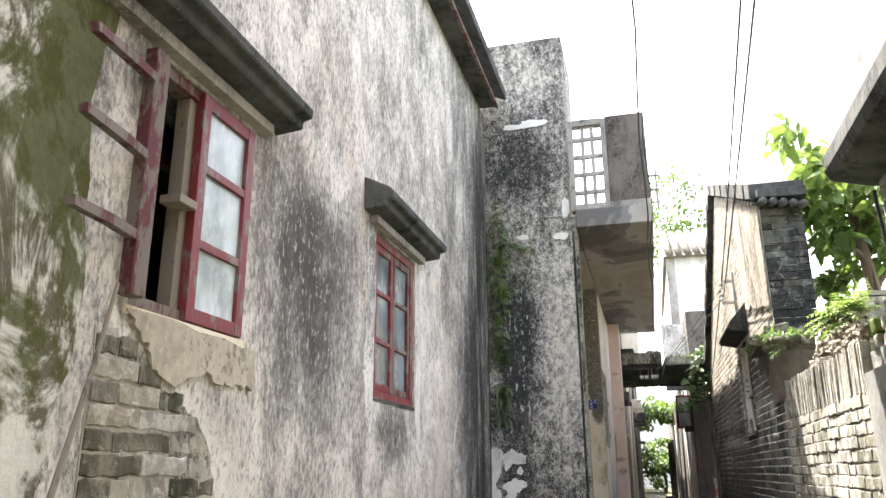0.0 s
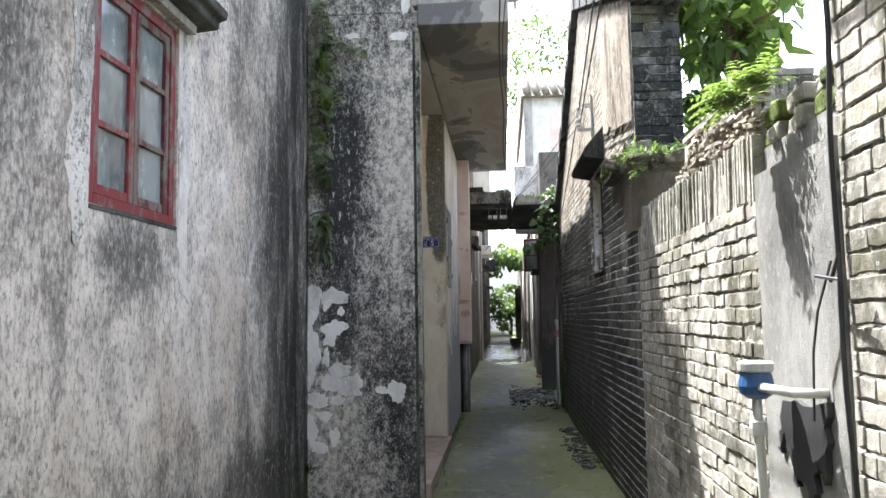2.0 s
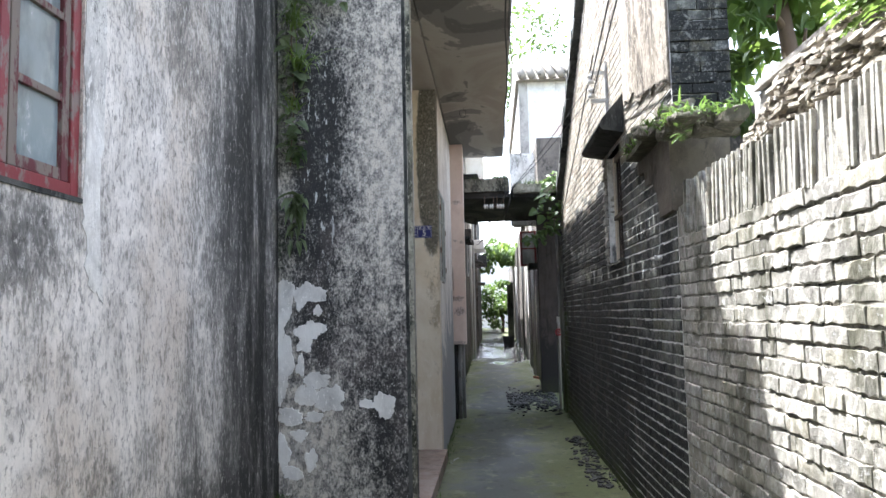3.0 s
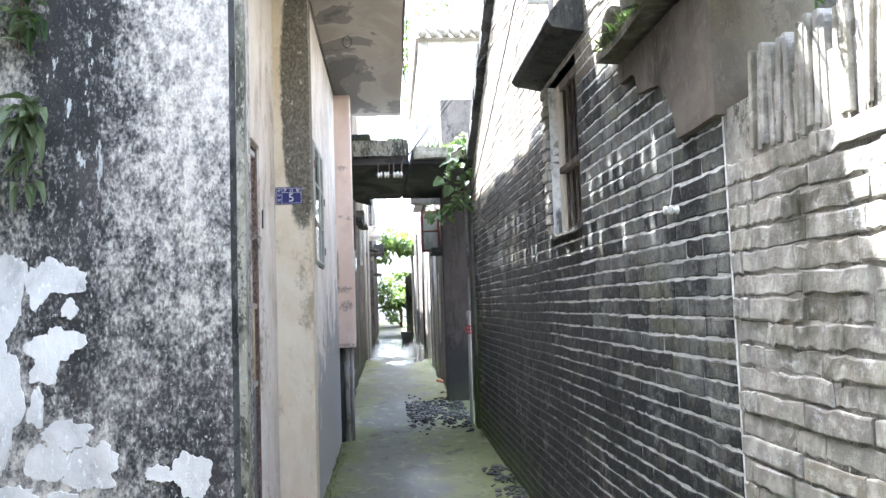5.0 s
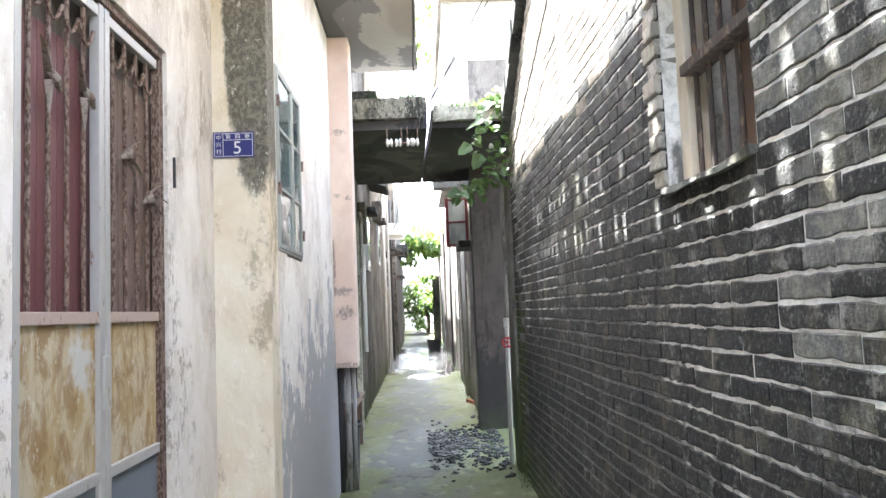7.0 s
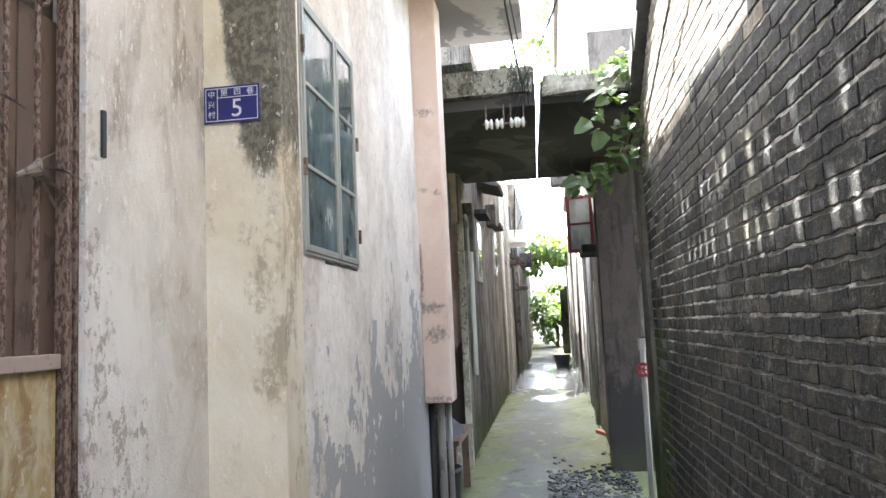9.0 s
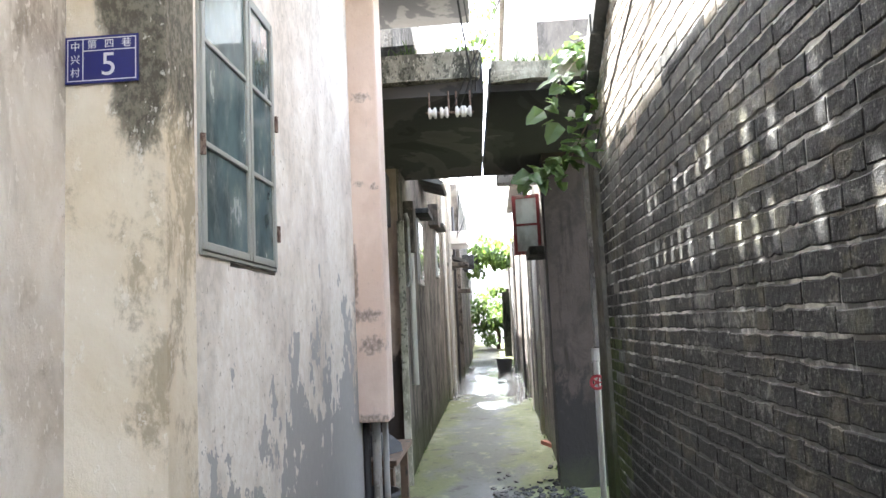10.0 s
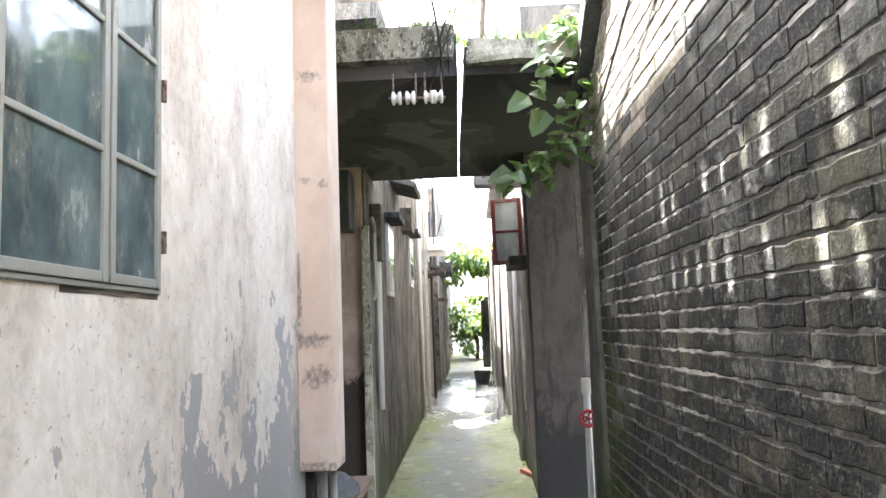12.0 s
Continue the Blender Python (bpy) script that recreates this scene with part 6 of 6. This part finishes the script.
for k in range(160):
    x, y = rnd.gauss(0.86, 0.07), rnd.uniform(8.5, 11.0)
    s = rnd.uniform(0.006, 0.02)
    box(grav, -s, s, -s * 1.6, s * 1.6, -s * 0.3, s * 0.4, pose(min(x, 0.95), y, 0.012, rnd.uniform(-20, 20), rnd.uniform(-20, 20), rnd.uniform(0, 180)))
tagged(part("gravel", grav, SLATE), "dark crumbs of tile and gravel on the floor", "gravel", kind="stuff")
weeds = bmesh.new()
for k in range(1500):
    side = rnd.random() < 0.5
    y = rnd.choice((rnd.uniform(7, 14.5), rnd.uniform(14.9, 30)))
    x = (-0.57 if y < 12.4 else -0.62) + abs(rnd.gauss(0, 0.03)) if side else (1.05 - 0.0087 * y if y < 13 else 0.79) - abs(rnd.gauss(0, 0.03))
    if noise.noise((x, y * 1.3, 5)) > -0.05 and not (side and 12.3 < y < 15):
        blade(weeds, (x, y, floor_z(y)), (rnd.uniform(-1, 1), rnd.uniform(-1, 1), 1), rnd.uniform(0.02, 0.08), 0.008, 1.0, 3)
tagged(part("weeds", weeds, LEAF_DARK), "small weeds along the foot of the walls", "weeds", kind="stuff")

# ---- far alley ----
farwin = thing("casement_window", "red window leaf standing open on the far wall", "window")
fm = pose(0.78, 16.0, 2.28, 0, 0, 65)
leafy = part("casement", boxes((0.0, 0.002, 0.1, 0.11, 0.1, 0.11)), RED_WOOD, farwin)
sash(leafy, 0.0, 0.0, 0.3, 0.0, 0.65, 2, RED_WOOD, GLASS_FROST, 0.04)
farwin.matrix_world = pose(0.79, 16.0, 2.28, 0, 0, 80)
tagged(part("window_hood", boxes((0.6, 0.8, 15.1, 15.8, 2.2, 2.28), bevel=0.01), SLATE), "small dark hood on the far wall", "window hood")
for i, (x, y, h, r) in enumerate(((0.76, 17.2, 3.2, 0.03), (0.76, 17.5, 2.9, 0.022), (0.82, 21.2, 3.0, 0.03), (0.82, 23.5, 3.0, 0.028), (0.78, 28.0, 3.0, 0.03))):
    tagged(smooth(part("drain_pipe", tube(((x, y, floor_z(y)), (x, y, h)), r, 8), PVC if i % 2 == 0 else CABLE)), "drain pipe on the far wall", "pipe", "far drain pipes")
for i, (y, z, w, h) in enumerate(((16.4, 2.05, 0.5, 0.75), (19.2, 2.3, 0.5, 0.7), (23.5, 2.0, 0.5, 0.7), (28.5, 2.2, 0.6, 0.8))):
    fw = thing("shuttered_window", "small dark window with a grey frame on the far wall", "window", "far windows")
    fx = (-0.6, -0.6, -0.66, -0.58)[i]
    part("frame", boxes((fx, fx + 0.03, y, y + w, z, z + h), bevel=0.004), STEEL_PAINT, fw)
    part("pane", boxes((fx + 0.03, fx + 0.034, y + 0.05, y + w - 0.05, z + 0.05, z + h / 2 - 0.02)), GLASS_TEAL, fw)
    part("pane", boxes((fx + 0.03, fx + 0.034, y + 0.05, y + w - 0.05, z + h / 2 + 0.02, z + h - 0.05)), GLASS_TEAL, fw)
    part("hood", boxes((fx, fx + 0.16, y - 0.08, y + w + 0.08, z + h + 0.04, z + h + 0.1), bevel=0.008), SLATE, fw)
for i, (y, z) in enumerate(((24.0, 3.3), (27.5, 3.1), (31.0, 3.4))):
    tagged(part("wall_bracket", boxes((-0.6, -0.25 + 0.05 * i, y, y + 0.5, z, z + 0.28), (-0.6, -0.2, y + 0.1, y + 0.15, z - 0.1, z), bevel=0.01), SLATE if i else PVC), "box on a bracket on the far wall", "box", "far boxes")
tagged(smooth(part("black_bucket", lathe(((0.16, 0), (0.2, 0.32), (0.21, 0.33), (0.19, 0.33), (0.15, 0.03)), (0.45, 27.0, floor_z(27)), "z", 16), CABLE)), "black bucket on the sunlit floor", "bucket")
tagged(part("far_fence", boxes((0.55, 0.62, 33, 33.1, 0.4, 2.6), (0.62, 0.85, 33.1, 33.2, 0.4, 2.7)), SLATE), "dark gate post at the alley end", "post", kind="structure")
tagged(part("wall_end_house", boxes((-6, 6, 46, 46.5, 0, 4.5)), PL_WHITE), "white house beyond the alley end", "wall", kind="structure")


for i, (y, z, h) in enumerate(((20.9, 0.3, 4.6), (24.6, 0.3, 4.2), (15.4, 1.0, 2.6), (29.5, 0.4, 4.0))):
    tagged(smooth(part("drain_pipe", tube(((-0.56, y, z), (-0.56, y, h)), 0.03, 8), PVC if i % 2 == 0 else CABLE)), "drain pipe on the far house wall", "pipe", "far house pipes")
for i, (y, z, w, h, d) in enumerate(((15.2, 2.3, 0.22, 0.5, 0.1), (22.4, 2.7, 0.5, 0.08, 0.4), (25.0, 2.3, 0.5, 0.08, 0.35), (18.2, 2.95, 0.4, 0.3, 0.14))):
    tagged(part("meter_box" if h > 0.2 else "window_hood", boxes((-0.6, -0.6 + d, y, y + w, z, z + h), bevel=0.012), PL_DARK), "dark meter box on the far house wall" if h > 0.2 else "dark sloping hood on the far house wall", "box" if h > 0.2 else "window hood")


tagged(part("corner_strip", rough_edges(boxes((-0.625, -0.565, 14.84, 14.895, 0.15, 2.55)), 0.006, 6, 4), PL_BAND), "pale plaster strip on the far wall corner", "trim", kind="structure")
tagged(part("black_box", boxes((-0.98, -0.68, 14.6, 14.87, 2.5, 2.98), bevel=0.012), CABLE), "black metal box under the slab", "box")
tagged(part("conduit", tube(((-0.57, 15.1, 1.95), (-0.55, 15.1, 2.0), (-0.55, 15.1, 2.6), (-0.57, 15.1, 2.66)), 0.02, 8), PIPE_GREY), "short grey conduit on the far wall", "pipe")
runs = thing("lime_run", "pale lime runs down the brown wall", "stain", kind="structure")
for k, (y, z, w, h) in enumerate(((16.6, 1.35, 0.5, 1.1), (17.9, 1.6, 0.25, 1.6), (18.8, 1.5, 0.3, 1.8))):
    pts = []
    for q in range(48):
        a = 2 * math.pi * q / 48
        u, v = math.cos(a), math.sin(a)
        r = 0.8 + 0.5 * noise.noise((u * 1.5, v * 1.5, k * 4.1)) + 0.35 * noise.noise((u * 6, v * 6, k + 2))
        pts.append((y + u * w / 2 * r, z + v * h / 2 * r))
    part("run", prism(pts, 0, 0.774, 0.782), PL_BAND, runs)
ladder = thing("pipe_ladder", "grey steel ladder rungs beside the far house wall", "ladder")
for y in (21.3, 21.75):
    part("rail", tube(((-0.5, y, 0.3), (-0.5, y, 4.6)), 0.018, 6), STEEL_PAINT, ladder)
for k in range(15):
    part("rung", tube(((-0.5, 21.3, 0.55 + 0.28 * k), (-0.5, 21.75, 0.55 + 0.28 * k)), 0.013, 6), STEEL_PAINT, ladder)
for y, z, w in ((16.9, 3.35, 0.9), (24.2, 3.0, 1.2)):
    tagged(part("window_hood", rough_edges(prism(((-0.6, z), (-0.32, z - 0.08), (-0.3, z - 0.04), (-0.6, z + 0.1)), 1, y, y + w), 0.008, 6), SLATE), "dark sloping concrete hood on the far house wall", "window hood")


# ---- trees and bushes ----
def crown(at, radii, count, size, seed, mat, name="leaves", parent=None, droop=0.3):
    """Leaves in clumps inside a lumpy volume, denser at the outside."""
    rr = random.Random(seed)
    bm = bmesh.new()
    clumps = [Vector((rr.gauss(0, 0.5), rr.gauss(0, 0.5), rr.gauss(0, 0.45))) for _ in range(max(6, count // 45))]
    for _ in range(count):
        c = rr.choice(clumps) + Vector((rr.gauss(0, 0.13), rr.gauss(0, 0.13), rr.gauss(0, 0.1)))
        p = Vector(at) + Vector((c.x * radii[0], c.y * radii[1], c.z * radii[2]))
        leaf_quad(bm, p, (rr.uniform(-1, 1), rr.uniform(-1, 1), rr.uniform(-1, 0.4) - droop), (rr.uniform(-0.5, 0.5), rr.uniform(-0.5, 0.5), 1), size * rr.uniform(0.5, 1.2), size * rr.uniform(0.4, 0.75), 0.2, True)
    return part(name, bm, mat, parent)


def tree(base, top, at, radii, count, size, seed, mats, label):
    rr = random.Random(seed)
    t = thing("tree", label, "tree", "trees")
    b, e = Vector(base), Vector(top)
    smooth(part("trunk", tube((b, b.lerp(e, 0.35) + Vector((0.08, 0.05, 0)), b.lerp(e, 0.7), e), [0.09, 0.075, 0.06, 0.04], 9), BROWN_WOOD, t))
    for k in range(7):
        s = b.lerp(e, 0.5 + 0.07 * k)
        d = Vector((rr.uniform(-1, 1) * radii[0], rr.uniform(-1, 1) * radii[1], rr.uniform(0, 0.8) * radii[2])) * 0.8
        smooth(part("limb", tube((s, s + d * 0.5 + Vector((0, 0, 0.05)), s + d), [0.03, 0.02, 0.008], 6), BROWN_WOOD, t))
    for k, m in enumerate(mats):
        crown(at, radii, count // len(mats), size, seed + 5 + k, m, "crown", t)
    return t


# mostly pale leaves: the crown's backlight is put into their colour
tree((2.1, 6.6, 0.0), (1.9, 7.2, 3.8), (2.0, 7.3, 3.75), (0.6, 1.0, 0.8), 1500, 0.17, 61, (LEAF_LIGHT, LEAF_LIGHT, LEAF), "broad-leaved green tree behind the garden wall")
# dark leaves only, to hold the shade the shrub stands in
tree((2.2, 5.6, 0.0), (2.05, 6.1, 2.4), (1.95, 6.2, 2.45), (0.5, 0.9, 0.35), 520, 0.15, 63, (LEAF_DARK,), "broad-leaved shrub behind the garden wall, its shade in dark green leaves")
tree((2.6, 33.0, 0.5), (0.9, 31.5, 3.7), (0.3, 31.0, 3.6), (0.9, 2.2, 0.6), 1800, 0.2, 65, (LEAF_LIGHT, LEAF), "sunlit green tree over the alley end")
tree((0.4, 39.0, 0.5), (0.3, 39.0, 2.0), (0.2, 38.5, 1.9), (1.3, 1.5, 1.0), 1900, 0.2, 67, (LEAF, LEAF_DARK), "green bush at the alley end")
tree((3.5, 33.0, 0.0), (2.4, 32.0, 9.5), (2.0, 32.0, 10.8), (2.2, 2.5, 2.2), 2600, 0.22, 69, (LEAF_DARK, LEAF), "tall tree above the roofs beyond the slab")
tree((-2.0, 19.5, 0.0), (-1.3, 17.8, 5.0), (-1.15, 17.5, 5.3), (0.5, 0.5, 0.7), 420, 0.13, 71, (LEAF_LIGHT,), "light green bamboo-like shrub on the roof")

# ---- far upper houses ----
up = thing("tiled_house", "white upper storey with a grey tiled roof", "house")
part("wall", boxes((0.62, 3.0, 17.3, 24.0, 3.9, 6.15)), PL_WHITE, up)
part("corner_band", boxes((0.6, 0.78, 17.26, 17.3, 3.9, 6.15)), CONCRETE, up)
part("window", boxes((1.15, 1.7, 17.28, 17.3, 5.0, 5.9)), PL_PINK, up)
for k in range(12):
    smooth(part("roof_tile", tube(((0.66 + 0.2 * k, 17.05, 6.2), (0.66 + 0.2 * k, 19.6, 7.4)), 0.085, 8), TILE_CLAY, up))
part("roof", prism(((17.1, 6.12), (19.6, 7.3), (24.2, 6.12)), 0, 0.55, 3.1), TILE_CLAY, up)
low = thing("parapet", "whitewashed parapet wall with black mould above the slab", "wall", kind="structure")
part("wall", rough_edges(boxes((0.33, 1.6, 15.6, 15.8, 3.0, 4.3)), 0.03, 4, 3), plaster("mouldy_whitewash", (0.8, 0.78, 0.73), (0.66, 0.63, 0.57), (0.12, 0.115, 0.1), 0.45, 0.75, 0.8, 0.0, 71.0), low)
ul = thing("upper_storey", "grey stained upper storey above the slab", "house")
part("wall", boxes((-2.2, -0.62, 16.6, 21.0, 5.2, 6.6)), CONCRETE, ul)
part("corner_wall", boxes((-0.5, -0.15, 16.8, 17.2, 3.9, 5.35), bevel=0.01), PL_PIER, ul)


# ---- bricks ----
def brick_mesh(k, edge=0.0032, face=0.0018, cuts=3):
    """A brick one metre long (scaled to size) with an uneven worn front."""
    rnd = random.Random(k)
    me = bpy.data.meshes.new("brick")
    top = [-0.5 + i / cuts for i in range(cuts + 1)]
    ring = [(y, -1) for y in top] + [(y, 1) for y in reversed(top)]
    n = len(ring)
    out = [(y + rnd.uniform(-0.012, 0.012), z * 0.0287 + rnd.uniform(-edge, edge)) for y, z in ring]
    vs = [(0.03, y, z) for y, z in out] + [(0.0, y, z) for y, z in out]
    vs += [(-0.003 + rnd.uniform(-face, face), y * 0.98, z - math.copysign(0.003 + rnd.uniform(0, edge * 0.6), z)) for y, z in out]
    fs = []
    for r in (0, n):
        for i in range(n):
            j = (i + 1) % n
            fs.append((r + n + i, r + n + j, r + j, r + i))
    b = 2 * n
    fs += [(b + n - 1 - i, b + n - 2 - i, b + i + 1, b + i) for i in range(cuts)]
    me.from_pydata(vs, [], fs)
    return me


BRICKS = [brick_mesh(k) for k in range(14)]
WORN = [brick_mesh(50 + k, 0.0042, 0.0012, 5) for k in range(16)]
CRUMBLED = [brick_mesh(90 + k, 0.0052, 0.0024, 6) for k in range(20)]


def lay(wall, m, spans, z0, z1, material_of, near, seed, course=0.0655, length=0.262, proud=0.0, jitter=0.002, name="brick", limit=300, gap=0.006, tall=1.0, shapes=None):
    """Lays courses of bricks on a wall's face. spans(z): stretches (y0, y1) of a course; near(y, z): whether a brick is a piece of its own."""
    rnd = random.Random(seed)
    shapes = shapes or BRICKS
    sets = {}
    rest = {}
    count = 0
    k = 0
    z = z0 + course / 2
    while z < z1:
        for a, b in spans(z):
            y = a
            first = length * (0.5 if k % 2 else 1.0) * rnd.uniform(0.6, 1.0)
            while y < b - 0.02:
                step = min(first if y == a else length * rnd.choice((1.0, 0.9, 0.95, 1.05, 0.5, 0.5, 0.75)), b - y)
                if b - (y + step) < 0.06:
                    step = b - y
                mid, ln = y + step / 2, step - gap
                mat = material_of(mid, z, rnd)
                mm = m @ Matrix.Translation((-proud + 0.0 + rnd.uniform(-jitter, jitter), mid, z + rnd.uniform(-0.0015, 0.0015) + 0.007 * noise.noise((mid * 1.1, z * 0.6, seed)))) @ Matrix.Rotation(rnd.uniform(-0.008, 0.008), 4, "X") @ Matrix.Diagonal((1, ln, tall, 1))
                src = rnd.randrange(len(shapes))
                if near(mid, z) and count < limit:
                    key = (src, mat.name)
                    if key not in sets:
                        sets[key] = shapes[src].copy()
                        sets[key].materials.append(mat)
                    ob = new(name, sets[key])
                    ob.parent = wall
                    ob.matrix_local = mm
                    count += 1
                else:
                    rest.setdefault(mat.name, (mat, [], []))
                    _, vs, fs = rest[mat.name]
                    n = len(vs)
                    vs += [tuple(mm @ v.co) for v in shapes[src].vertices]
                    fs += [tuple(n + i for i in p.vertices) for p in shapes[src].polygons]
                y += step
        z += course
        k += 1
    for mat, vs, fs in rest.values():
        me = bpy.data.meshes.new("brickwork")
        me.from_pydata(vs, [], fs)
        me.materials.append(mat)
        ob = new("brickwork", me)
        ob.parent = wall
        tagged(ob, kind="stuff")


def black_spans(z):
    lo, hi = 6.43, 12.98
    if z > 3.62:
        lo = 6.43 + (z - 3.62) / (4.75 - 3.62) * 2.97
    if z > 2.75:
        hi = 12.98 - (z - 2.75) / 2.0 * 3.58
    if RW[2] - 0.03 < z < RW[3] + 0.03:
        return ((lo, RW[0]), (RW[1], hi))
    return ((lo, hi),)


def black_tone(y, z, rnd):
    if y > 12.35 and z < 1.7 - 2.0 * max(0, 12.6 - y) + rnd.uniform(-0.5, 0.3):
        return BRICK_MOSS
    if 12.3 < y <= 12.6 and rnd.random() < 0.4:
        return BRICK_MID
    # upper bricks: pale brown, with the sunlight on them also put into the tone
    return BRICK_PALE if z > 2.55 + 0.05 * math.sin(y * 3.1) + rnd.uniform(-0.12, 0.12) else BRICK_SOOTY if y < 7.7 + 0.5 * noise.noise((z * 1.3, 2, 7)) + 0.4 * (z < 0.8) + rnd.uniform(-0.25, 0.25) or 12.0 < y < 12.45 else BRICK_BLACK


lay(garden, MR, lambda z: ((4.1, 6.41),), 0.0, 1.86, lambda y, z, r: BRICK_GREY, lambda y, z: 0.4 < z, 11, jitter=0.006, proud=0.004, tall=1.0, gap=0.006, shapes=CRUMBLED)
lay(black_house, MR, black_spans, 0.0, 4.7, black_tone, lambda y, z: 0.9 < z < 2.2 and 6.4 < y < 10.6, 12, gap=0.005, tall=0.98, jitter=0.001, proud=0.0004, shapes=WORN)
lay(near_house, MR, lambda z: ((-1.0, 3.41),), 0.0, 2.83, lambda y, z, r: BRICK_GREY, lambda y, z: y > 1.9 and z > 0.5, 13, jitter=0.003, proud=0.002, tall=1.0, gap=0.006, shapes=WORN)
lay(black_house, pose(1.335, 6.418, 0, 0, 0, 90), lambda z: ((0.0, 0.33),), 2.4, 3.6, lambda y, z, r: BRICK_BLACK, lambda y, z: True, 14, course=0.061, proud=0.012, jitter=0.012, gap=0.003, limit=60)
lay(patch, Matrix.Translation((LX + 0.003, 0, 0)) @ Matrix.Diagonal((-1, 1, 1, 1)), lambda z: ((1.74, 2.4 - max(0, (z - 1.45)) * 0.75 - max(0, (z - 1.66)) * 1.2),), 1.2, 1.84, lambda y, z, r: BRICK_MOSSY if r.random() < 0.35 + 0.4 * (y < 1.95) else r.choice((BRICK_PALE, BRICK_PALE, BRICK_GREY)), lambda y, z: True, 15, jitter=0.004, shapes=CRUMBLED)
